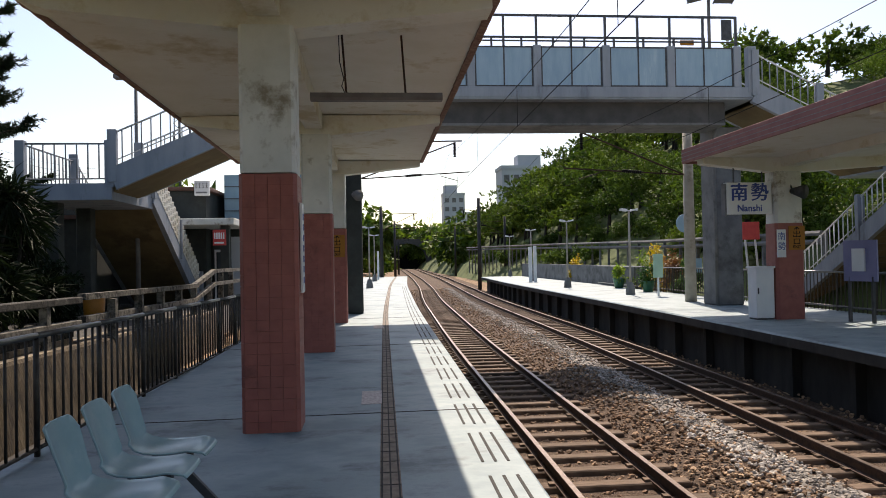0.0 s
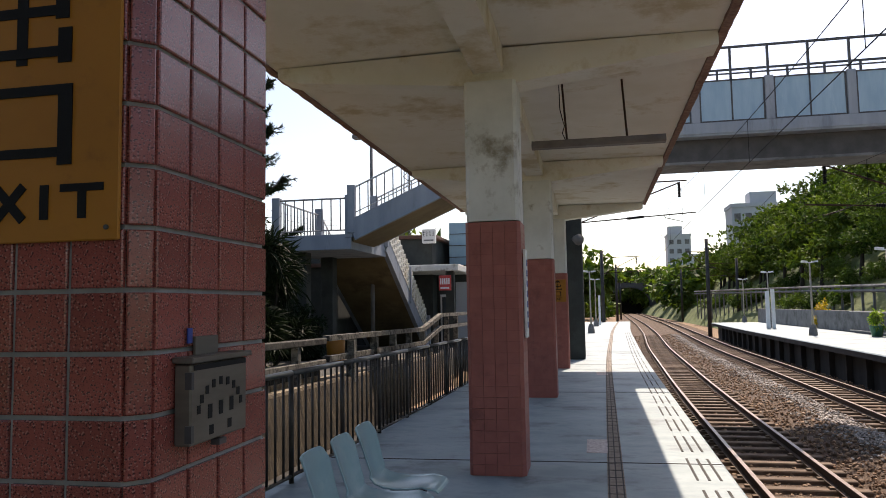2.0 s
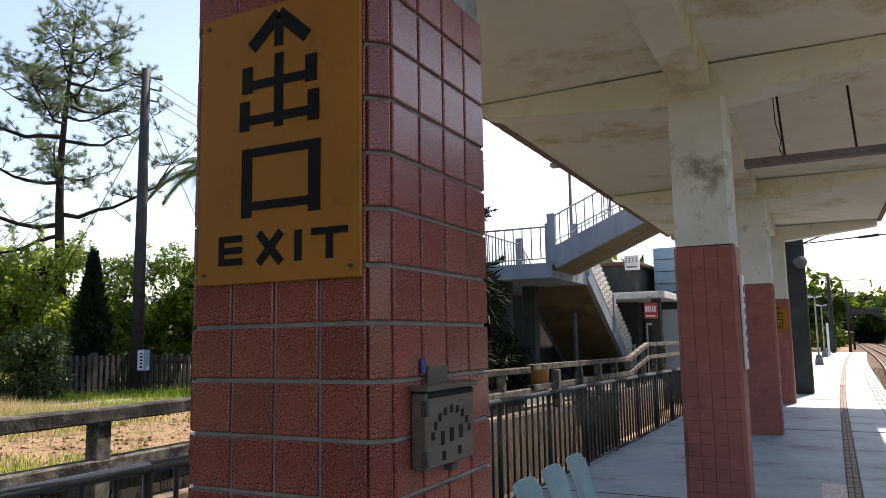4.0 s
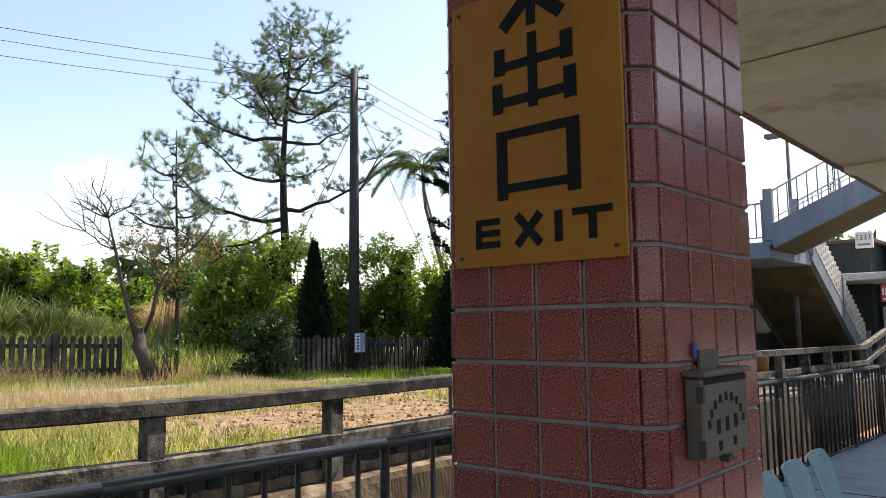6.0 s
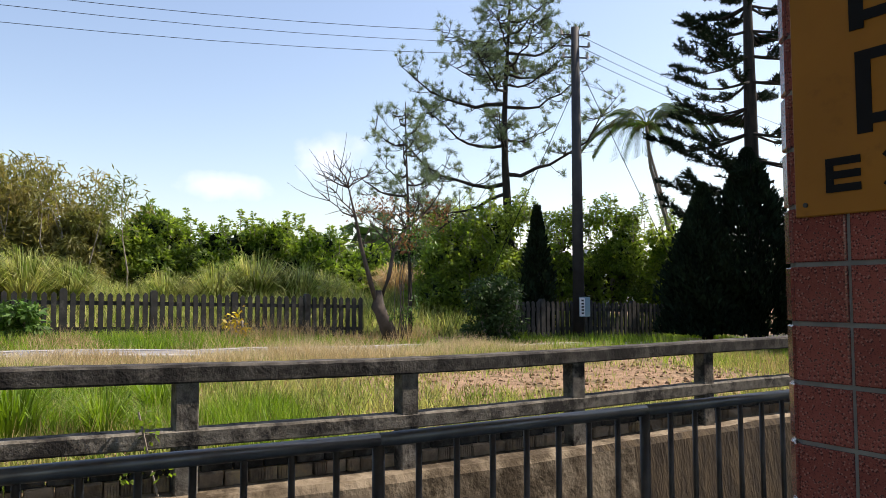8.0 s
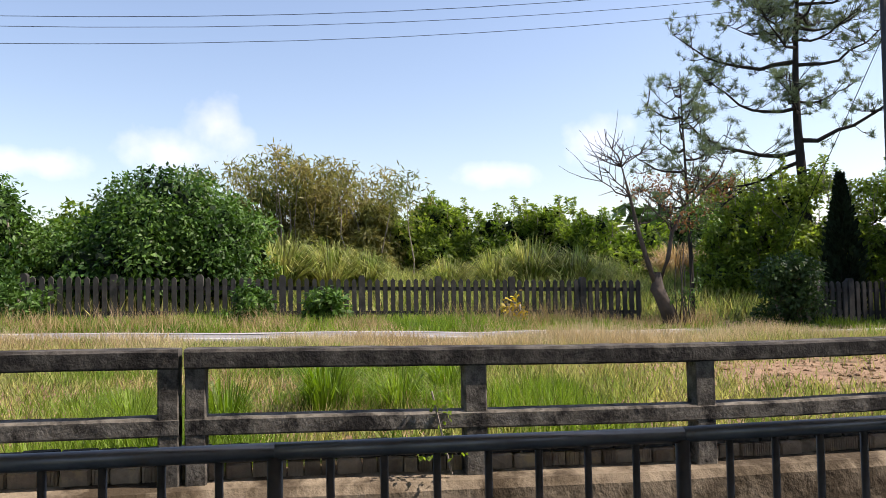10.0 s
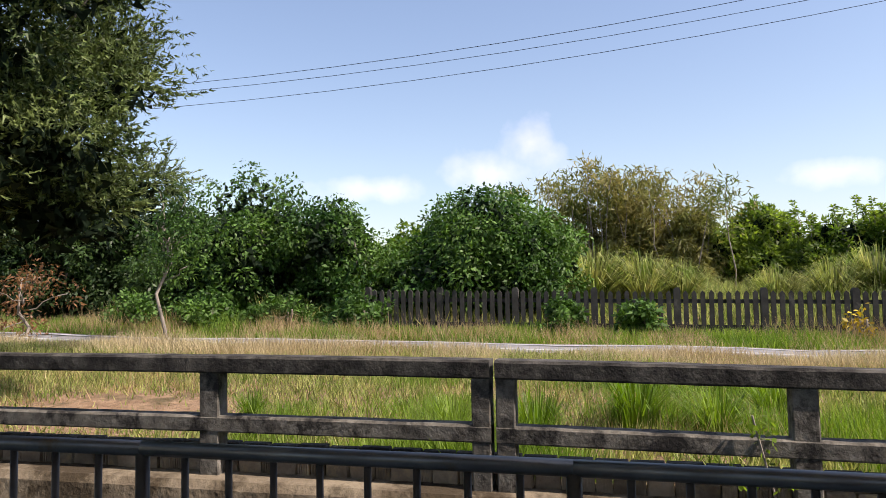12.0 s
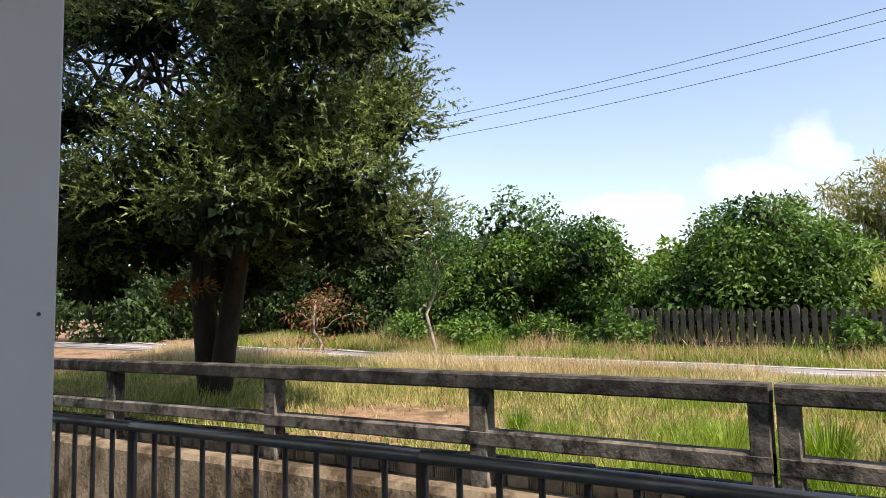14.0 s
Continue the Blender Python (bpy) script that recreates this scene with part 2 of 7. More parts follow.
M_CONC = mat("grey_concrete", (0.12, 0.12, 0.122), (0.19, 0.19, 0.19), scale=2, rough=0.85, bump=0.3, c3=(0.08, 0.08, 0.077), spots=0.35, sscale=0.9)
M_BRIDGE = mat("bridge_concrete", (0.215, 0.245, 0.285), (0.275, 0.305, 0.345), scale=1.5, rough=0.8, bump=0.15, c3=(0.16, 0.175, 0.20), spots=0.25, sscale=0.8, stretch=(2, 2, 0.5))
M_PANEL = mat("parapet_panel", (0.22, 0.34, 0.44), (0.28, 0.40, 0.49), scale=2.5, rough=0.45, bump=0.05, stretch=(2, 2, 0.4), c3=(0.36, 0.47, 0.53), spots=0.2)
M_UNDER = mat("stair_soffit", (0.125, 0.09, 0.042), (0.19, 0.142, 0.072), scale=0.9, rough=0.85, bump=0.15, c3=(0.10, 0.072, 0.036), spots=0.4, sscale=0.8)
M_GIRDER = mat("girder", (0.05, 0.05, 0.05), (0.085, 0.08, 0.08), scale=2, rough=0.8, bump=0.15)
M_PALEBAR = mat("pale_steel_bar", (0.55, 0.56, 0.56), (0.66, 0.66, 0.65), scale=6, rough=0.5, bump=0.05)
M_DARKSTEEL = mat("dark_steel", (0.045, 0.045, 0.05), (0.08, 0.08, 0.085), scale=8, rough=0.5, metallic=0.4, bump=0.05)
M_RUST = mat("rusty_steel", (0.032, 0.017, 0.011), (0.075, 0.038, 0.023), scale=16, rough=0.8, metallic=0.2, bump=0.2)
M_RAILTOP = mat("polished_rail", (0.13, 0.098, 0.08), (0.22, 0.175, 0.148), scale=18, rough=0.38, metallic=1.0, bump=0.03)
M_SLEEPER = mat("sleeper", (0.085, 0.055, 0.035), (0.18, 0.12, 0.08), scale=7, rough=0.9, bump=0.5, vary=0.25, stretch=(0.5, 3, 1))
M_BALLAST = mat("ballast_bed", (0.055, 0.032, 0.02), (0.15, 0.095, 0.06), scale=26, rough=0.95, bump=1.0, bscale=38, bdist=0.04)
M_STONE = mat("ballast_stone", (0.15, 0.08, 0.042), (0.36, 0.245, 0.155), scale=0.9, rough=0.9, bump=0.3, bscale=60, vary=0.55, island=True)
M_GREYSTONE = mat("grey_ballast_stone", (0.20, 0.175, 0.145), (0.47, 0.43, 0.385), scale=0.8, rough=0.9, bump=0.3, bscale=60, vary=0.5, island=True)
M_SEAT = mat("seat_fibreglass", (0.25, 0.395, 0.425), (0.285, 0.43, 0.46), scale=5, rough=0.24, bump=0.04, bscale=90, c3=(0.34, 0.47, 0.49), spots=0.18)
M_YELLOW = mat("sign_ochre", (0.335, 0.126, 0.004), (0.38, 0.147, 0.006), scale=5, rough=0.6, bump=0.03, c3=(0.25, 0.095, 0.004), spots=0.1, sscale=9)
M_BLACK = mat("black_paint", (0.006, 0.006, 0.007), (0.010, 0.010, 0.011), scale=10, rough=0.7, bump=0, spec=0.2)
M_WHITE = mat("white_enamel", (0.72, 0.74, 0.75), (0.78, 0.79, 0.79), scale=3, rough=0.4, bump=0.03)
M_BLUE = mat("sign_blue", (0.02, 0.05, 0.26), (0.03, 0.07, 0.30), scale=5, rough=0.45, bump=0)
M_REDSIGN = mat("sign_red", (0.55, 0.05, 0.05), (0.62, 0.07, 0.06), scale=5, rough=0.5, bump=0)
M_LIGHTBLUE = mat("pale_blue_sheet", (0.22, 0.36, 0.44), (0.26, 0.40, 0.48), scale=2, rough=0.5, bump=0.05)
M_PURPLE = mat("board_lavender", (0.20, 0.20, 0.36), (0.24, 0.24, 0.40), scale=2, rough=0.5, bump=0.02)
M_STAINLESS = mat("steel_box", (0.11, 0.095, 0.078), (0.17, 0.15, 0.125), scale=3, rough=0.45, metallic=0.4, bump=0.05, bscale=20, stretch=(1, 1, 6))
M_GREYPAINT = mat("grey_post_paint", (0.66, 0.655, 0.64), (0.70, 0.695, 0.68), scale=2, rough=0.55, bump=0.06, bscale=15)
M_SOIL = mat("ground_soil", (0.20, 0.122, 0.068), (0.34, 0.225, 0.135), scale=5, rough=0.95, bump=1.0, bscale=14, c3=(0.11, 0.08, 0.035), spots=0.4, sscale=1.6, bdist=0.06)
M_YARD_SHADE = mat("yard_ground_shade", (0.035, 0.034, 0.03), (0.07, 0.066, 0.056), scale=3, rough=0.95, bump=0.6, bscale=14, bdist=0.03)
M_ASPHALT = mat("road_asphalt", (0.20, 0.20, 0.195), (0.27, 0.265, 0.26), scale=3, rough=0.9, bump=0.3)
M_LINE = mat("road_line", (0.42, 0.42, 0.40), (0.55, 0.55, 0.53), scale=9, rough=0.8, bump=0.1)
M_BARK = mat("bark", (0.013, 0.011, 0.009), (0.032, 0.026, 0.02), scale=9, rough=0.95, bump=0.9, bscale=22, stretch=(1, 1, 0.3), bdist=0.02)
M_PALEBARK = mat("pale_bark", (0.20, 0.17, 0.14), (0.32, 0.28, 0.24), scale=9, rough=0.95, bump=0.7, bscale=25, stretch=(1, 1, 0.3), bdist=0.01)
M_PICKET = mat("picket_concrete", (0.026, 0.026, 0.023), (0.055, 0.053, 0.048), scale=5, rough=0.9, bump=0.4, c3=(0.11, 0.105, 0.09), spots=0.15, sscale=2)
M_POLE = mat("utility_pole", (0.016, 0.016, 0.018), (0.034, 0.034, 0.036), scale=3, rough=0.7, bump=0.2)
M_MAST = mat("concrete_mast", (0.32, 0.29, 0.24), (0.42, 0.385, 0.33), scale=3, rough=0.85, bump=0.2, c3=(0.2, 0.17, 0.13), spots=0.3)
# pale and bluish: distance haze is mixed into this grey
M_FARGREY = mat("far_building", (0.40, 0.43, 0.47), (0.46, 0.49, 0.52), scale=0.3, rough=0.9, bump=0)
M_GLASS = mat("dark_window", (0.03, 0.04, 0.05), (0.05, 0.06, 0.07), scale=1, rough=0.15, bump=0)
M_DARKWALL = mat("station_wall", (0.024, 0.03, 0.028), (0.045, 0.052, 0.048), scale=2, rough=0.8, bump=0.1, c3=(0.028, 0.03, 0.027), spots=0.3)
M_BROWNWALL = mat("station_brown", (0.10, 0.05, 0.035), (0.14, 0.07, 0.05), scale=3, rough=0.8, bump=0.1)
M_HILL = mat("hill_soil", (0.05, 0.075, 0.02), (0.10, 0.13, 0.035), scale=0.4, rough=0.95, bump=0.6, bscale=2, bdist=0.2)
M_STEELGREY = mat("grey_painted_bars", (0.16, 0.175, 0.195), (0.23, 0.245, 0.265), scale=6, rough=0.5, bump=0.05)
M_TUNNEL = mat("tunnel_dark", (0.012, 0.012, 0.012), (0.02, 0.02, 0.02), scale=2, rough=0.95, bump=0)

L_BIG = leafmat("leaf_juniper", (0.030, 0.058, 0.016), (0.16, 0.21, 0.066), vary=0.55, scale=1.6, trans=0.16, spec=0.2)
L_BUSH = leafmat("leaf_shrub", (0.028, 0.078, 0.016), (0.095, 0.18, 0.036), vary=0.55, trans=0.24, spec=0.25)
L_DARK = leafmat("leaf_dark", (0.028, 0.06, 0.018), (0.05, 0.095, 0.025), vary=0.45)
# conifer leaves; also near-black leaves that stand for shade in other plants
L_BLACK = leafmat("leaf_conifer_and_shade", (0.009, 0.018, 0.010), (0.020, 0.034, 0.016), vary=0.4, trans=0.1, rough=0.8, spec=0.08)
L_YARD = leafmat("leaf_yard", (0.006, 0.012, 0.005), (0.018, 0.03, 0.011), vary=0.5, trans=0.06, rough=0.65, spec=0.12)
L_PINE = leafmat("leaf_pine", (0.075, 0.115, 0.06), (0.15, 0.20, 0.10), vary=0.4, trans=0.4)
L_LIGHT = leafmat("leaf_light", (0.095, 0.165, 0.03), (0.20, 0.27, 0.055), vary=0.5, trans=0.55)
L_HEDGE = leafmat("leaf_hedge", (0.12, 0.19, 0.035), (0.25, 0.32, 0.07), vary=0.5, trans=0.6)
L_BAMBOO = leafmat("leaf_bamboo", (0.13, 0.165, 0.04), (0.29, 0.24, 0.085), vary=0.45, scale=0.5, trans=0.4)
L_BROWN = leafmat("leaf_dry", (0.16, 0.075, 0.03), (0.24, 0.13, 0.06), vary=0.4, trans=0.25)
L_GRASS = leafmat("grass_green", (0.14, 0.215, 0.045), (0.385, 0.375, 0.145), vary=0.65, scale=2.6, trans=0.4)
L_LUSH = leafmat("grass_lush", (0.11, 0.20, 0.028), (0.22, 0.31, 0.06), vary=0.45, trans=0.45)
L_DRY = leafmat("grass_dry", (0.36, 0.265, 0.13), (0.46, 0.35, 0.20), vary=0.35, scale=0.9)
L_HEADS = leafmat("grass_heads", (0.42, 0.34, 0.19), (0.53, 0.45, 0.28), vary=0.3)
L_HILL = leafmat("leaf_hill", (0.03, 0.065, 0.012), (0.13, 0.19, 0.036), vary=0.5, scale=0.2, trans=0.22, rough=0.65, spec=0.15)
L_YELLOW = leafmat("leaf_yellow", (0.45, 0.32, 0.02), (0.55, 0.42, 0.04), vary=0.3)
# near-black for soot, and for shade under the overhang and in the ditch
M_SOOT_SHADE = mat("sooty_shaded_concrete", (0.018, 0.016, 0.014), (0.04, 0.036, 0.032), scale=2.5, rough=0.95, bump=0.4, c3=(0.09, 0.085, 0.08), spots=0.1, sscale=0.9, stretch=(1, 1, 0.3))
M_CROOKED = mat("crooked_bark", (0.03, 0.024, 0.019), (0.09, 0.073, 0.06), scale=3, rough=0.95, bump=0.7, bscale=25, bdist=0.01)

# ---- lines of the plan ----
YS = np.arange(-30.0, 260.0, 0.5)


def curve(pts, smooth=24):
    ys, xs = zip(*pts)
    v = np.interp(YS, ys, xs)
    k = np.ones(smooth) / smooth
    v = np.convolve(np.pad(v, smooth, mode="reflect", reflect_type="odd"), k, "same")[smooth:-smooth]
    return lambda y: float(np.interp(y, YS, v))


edge1 = curve([(-30, 0.7), (5, 1.16), (22, 1.42), (46, 2.15), (72, 3.4), (260, 14)])
track1 = curve([(-30, 2.2), (8.6, 2.72), (22, 2.92), (45, 3.65), (65, 4.75), (97, 5.9), (206, 8.4), (260, 9)])
track2 = curve([(-30, 5.1), (8, 6.33), (14, 6.6), (22, 6.8), (45, 7.15), (62, 7.9), (97, 9.4), (206, 12.2), (260, 13)])


def edge2(y):
    return track2(y) + 1.22


def spread(a, b, near=1.0, far=4.0, knee=60):
    out, y = [], a
    while y < b:
        out.append(y)
        y += near if y < knee else far
    return out + [b]


# ---- ground: one sheet to the horizon ----
def ground_z(x, y):
    """Height of the land: station yard, track bed, grass field, valley and hill."""
    if x < -4.9:
        d = min(-4.9 - x, 11)
        z = 0.5 + 0.022 * d - (0.012 + 0.0016 * d) * max(-20, min(y, 20))
        z += 0.8 * min(1.0, max(0.0, (-x - 16.0) / 7.0))
        z += 0.06 * noise.noise((x * 0.5, y * 0.5, 0))
        if y > 16:
            z = z * max(0.0, 1 - (y - 16) / 6) + 0.1
        return z
    if x < -2.95:
        return -0.75
    if x > 13.5:
        h = min(1.0, (x - 13.5) / 4.0)
        t = max(0.0, min(1.0, (x - 17.0) / 22.0))
        return -0.3 + 2.2 * h + 15.0 * t * (1.3 - 0.3 * t) * max(0.1, min(1.0, (y - 22) / 38.0))
    return -1.32


bm = bmesh.new()
gx = [-900, -400, -200, -120, -80, -60, -50, -42, -36] + [-32 + 0.75 * i for i in range(37)] + [-4.95, -4.88, -4.0, -2.98, -2.9, 0, 2, 4, 6, 8, 10, 12.4, 13.5, 15, 17, 20, 23, 26, 30, 36, 44, 55, 70, 100, 160, 300, 900]
gy = [-900, -300, -120, -60, -40] + [-30 + 1.0 * i for i in range(61)] + [34, 40, 50, 60, 75, 90, 110, 140, 180, 230, 300, 450, 900]
grid = [[bm.verts.new((x, y, ground_z(x, y))) for y in gy] for x in gx]
for i in range(len(gx) - 1):
    for j in range(len(gy) - 1):
        bm.faces.new((grid[i][j], grid[i + 1][j], grid[i + 1][j + 1], grid[i][j + 1]))
ground = tagged(part("ground", bm, M_SOIL, smooth=True), "dry soil and thin grass round the station", "ground", kind="structure")
ground.data.materials.append(M_HILL)
# the yard's faces are near black: shade of trees and stairs as colour
ground.data.materials.append(M_YARD_SHADE)
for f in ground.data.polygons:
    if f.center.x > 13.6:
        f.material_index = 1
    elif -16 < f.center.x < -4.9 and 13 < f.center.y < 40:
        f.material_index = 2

# ---- platforms ----
PY = spread(-26, 70, 1.0, 3.0)
plat = thing("platform", (0, 0, 0), "grey concrete railway platform beside the near track", "platform", kind="structure")


def left1(y):
    return -2.98 + 0.018 * max(0.0, min(y, 16.0)) + (0.03 * (y - 24) if y > 24 else 0.0)


bm = bmesh.new()
rings = []
for y in PY:
    e, lf = edge1(y), left1(y)
    rings.append([bm.verts.new(c) for c in ((lf, y, 0.0), (e - 0.03, y, 0.0), (e, y, -0.03), (e, y, -0.2), (e - 0.12, y, -0.22), (e - 0.16, y, -1.34), (lf, y, -1.34))])
for a, b in zip(rings, rings[1:]):
    for k in range(7):
        bm.faces.new((a[k], a[(k + 1) % 7], b[(k + 1) % 7], b[k]))
bm.faces.new(rings[0][::-1])
bm.faces.new(rings[-1])
part("slab", bm, M_FLOOR, plat)
# ribbed drain strip, joints, patch and grooved warning marks let into the floor
sx = lambda y: edge1(y) - 1.05
bm = bmesh.new()
sweep(bm, [y for y in PY if y > -9], sx, [(-0.075, -0.01), (-0.075, 0.004), (0.075, 0.004), (0.075, -0.01)])
part("drain_strip", bm, M_TACTILE, plat, "brown ribbed strip along the platform")
bm = bmesh.new()
for s in (-0.06, 0.0, 0.06):
    sweep(bm, [y for y in PY if y > -9], sx, [(s - 0.006, 0.002), (s - 0.006, 0.007), (s + 0.006, 0.007), (s + 0.006, 0.002)])
part("strip_groove", bm, M_JOINT, plat)
bm = bmesh.new()
y = 3.0
while y < 26:
    box(bm, sx(y) - 0.073, sx(y) + 0.073, y, y + 0.012, 0.003, 0.0065)
    y += 0.30
part("strip_joint", bm, M_JOINT, plat)
bm = bmesh.new()
for y0 in (-5.6, 0.9, 7.8, 13.9, 20.3):
    beam(bm, (left1(y0) + 0.05, y0, 0.002), (edge1(y0) - 0.03, y0 + 0.1, 0.002), 0.018, 0.005)
part("floor_joint", bm, M_JOINT, plat)
part("floor_patch", boxm(-0.13, 0.1, 8.35, 9.15, -0.01, 0.005), M_PATCH, plat, "pale square metal cover in the floor")
part("floor_patch", boxm(0.02, 0.26, 17.3, 18.1, -0.01, 0.005), M_PATCH, plat, "pale square metal cover in the floor")
groove = None
yy = -6.0
while yy < 44:
    bm = bmesh.new()
    for k in range(3):
        x0 = edge1(yy) - 0.34 + 0.10 * k
        beam(bm, (x0, yy, 0.002), (edge1(yy + 0.95) - 0.34 + 0.10 * k, yy + 0.95, 0.002), 0.022, 0.006)
    part("edge_groove", bm, M_JOINT, plat)
    yy += 1.32

plat2 = thing("platform", (9, 20, 0), "pale concrete railway platform beyond the two tracks", "platform", kind="structure")
PY2 = spread(-26, 62, 1.0, 3.0)


def right2(y):
    return max(edge2(y) + 3.2, 12.3) if y < 40 else edge2(y) + 4.2


bm = bmesh.new()
rings = []
for y in PY2:
    e, rt = edge2(y), right2(y)
    rings.append([bm.verts.new(c) for c in ((rt, y, 0.0), (e + 0.03, y, 0.0), (e, y, -0.03), (e, y, -0.2), (e + 0.2, y, -0.22), (e + 0.4, y, -0.225), (rt, y, -0.225))])
for a, b in zip(rings, rings[1:]):
    for k in range(7):
        bm.faces.new((a[k], a[(k + 1) % 7], b[(k + 1) % 7], b[k]))
bm.faces.new(rings[0][::-1])
bm.faces.new(rings[-1])
part("slab", bm, M_FLOOR, plat2)
part("slab_edge", sweep(bmesh.new(), PY2, edge2, [(-0.006, -0.04), (-0.006, -0.215), (0.01, -0.215), (0.01, -0.04)]), M_SOOT_SHADE, plat2, "blackened platform edge")
# this black holds both soot and the shade below the slab
part("support_wall", sweep(bmesh.new(), PY2, edge2, [(0.5, -0.228), (0.5, -1.36), (0.7, -1.36), (0.7, -0.228)]), M_SOOT_SHADE, plat2, "supporting wall coloured black for soot and the shade under the overhang")
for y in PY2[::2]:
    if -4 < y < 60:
        part("brace", boxm(edge2(y) + 0.3, edge2(y) + 0.495, y - 0.08, y + 0.08, -1.34, -0.23), M_SOOT_SHADE, plat2)
part("end_wall", boxm(edge2(62) + 0.72, right2(62), 61.6, 62, -1.34, -0.23), M_SOOT_SHADE, plat2)

# ---- tracks ----
BED = -1.16
bm = bmesh.new()
ys = spread(-26, 215, 1.0, 4.0)
rows = []
for y in ys:
    a, b, c = edge1(y) - 0.3, track1(y), track2(y)
    e = edge2(y) + 0.6
    if y > 72:
        a, e = b - 2.4, c + 2.4
    rows.append([bm.verts.new((x, y, z)) for x, z in ((a, BED - 0.12), (b - 0.95, BED), (b + 0.95, BED), ((b + c) / 2, BED + 0.13), (c - 0.95, BED), (c + 0.95, BED), (e, BED - 0.12))])
for p, q in zip(rows, rows[1:]):
    for k in range(6):
        bm.faces.new((p[k], p[k + 1], q[k + 1], q[k]))
tagged(part("ballast_bed", bm, M_BALLAST), "brown ballast bed under the rails", "ballast", kind="structure")

RAIL = [(-0.065, 0), (0.065, 0), (0.065, 0.015), (0.012, 0.03), (0.012, 0.105), (0.034, 0.115), (0.034, 0.146), (-0.034, 0.146), (-0.034, 0.115), (-0.012, 0.105), (-0.012, 0.03), (-0.065, 0.015)]
sleeper_me = None
for fx, words in ((track1, "railway track with rusty rails on brown sleepers"), (track2, "railway track with rusty rails beside the far platform")):
    tr = thing("railway_track", (fx(8), 8, BED), words, "track", kind="structure")
    for s in (-0.567, 0.567):
        z0 = -1.096
        part("rail", sweep(bmesh.new(), ys, lambda y: fx(y) + s, [(px, z0 + pz) for px, pz in RAIL]), M_RUST, tr)
        part("rail_head", sweep(bmesh.new(), ys, lambda y: fx(y) + s, [(-0.034, -0.952), (0.034, -0.952), (0.031, -0.944), (-0.031, -0.944)]), M_RAILTOP, tr, "polished running surface of the rail")
    if sleeper_me is None:
        b = bmesh.new()
        box(b, -0.98, 0.98, -0.105, 0.105, -0.12, 0.0, 0.015)
        for s in (-0.567, 0.567):
            box(b, s - 0.14, s - 0.07, -0.05, 0.05, -0.005, 0.03)
            box(b, s + 0.07, s + 0.14, -0.05, 0.05, -0.005, 0.03)
        sleeper_me = done(b, "sleeper", M_SLEEPER)
    y = -12.0
    while y < 66:
        ob = new("sleeper", sleeper_me)
        ob.parent = tr
        a = math.atan2(fx(y + 0.5) - fx(y - 0.5), 1.0)
        ob.matrix_basis = pose(fx(y) - tr.location.x, y - tr.location.y, -1.095 - tr.location.z, 0, 0, -math.degrees(a))
        y += 0.61

# loose ballast stones
def stones(name, n, area, zf, lo, hi, seed, label, material=None, category="ballast"):
    rng = np.random.default_rng(seed)
    t = (1 + 5 ** 0.5) / 2
    iv = np.array([(-1, t, 0), (1, t, 0), (-1, -t, 0), (1, -t, 0), (0, -1, t), (0, 1, t), (0, -1, -t), (0, 1, -t), (t, 0, -1), (t, 0, 1), (-t, 0, -1), (-t, 0, 1)]) / 1.9
    fv = np.array([(0, 11, 5), (0, 5, 1), (0, 1, 7), (0, 7, 10), (0, 10, 11), (1, 5, 9), (5, 11, 4), (11, 10, 2), (10, 7, 6), (7, 1, 8), (3, 9, 4), (3, 4, 2), (3, 2, 6), (3, 6, 8), (3, 8, 9), (4, 9, 5), (2, 4, 11), (6, 2, 10), (8, 6, 7), (9, 8, 1)])
    p = area(rng, n)
    n = len(p)
    s = rng.uniform(lo, hi, (n, 1, 1)) * np.array([1, 1, 0.75]) * rng.uniform(0.7, 1.3, (n, 1, 3))
    v = iv[None] * rng.uniform(0.55, 1.35, (n, 12, 1)) * s
    a = rng.uniform(0, 6.28, n)
    ca, sa = np.cos(a)[:, None], np.sin(a)[:, None]
    v = np.stack([v[..., 0] * ca - v[..., 1] * sa, v[..., 0] * sa + v[..., 1] * ca, v[..., 2]], -1)
    z = np.array([zf(x, y) for x, y in p])
    v += np.concatenate([p, z[:, None]], 1)[:, None, :]
    f = fv[None] + 12 * np.arange(n)[:, None, None]
    ob = raw(name, v.reshape(-1, 3).tolist(), f.reshape(-1, 3).tolist(), material or M_STONE)
    return tagged(ob, label, category, kind="stuff")


def bed_z(x, y):
    b, c = track1(y), track2(y)
    m = (b + c) / 2
    h = max(0.0, 1 - abs(x - m) / max(0.1, (c - b) / 2 - 0.95))
    base = BED + 0.13 * h
    for r in (b, c):
        if abs(abs(x - r) - 0.567) < 0.1:
            return base - 0.05
    return base + (0.03 if h > 0 else 0.005)


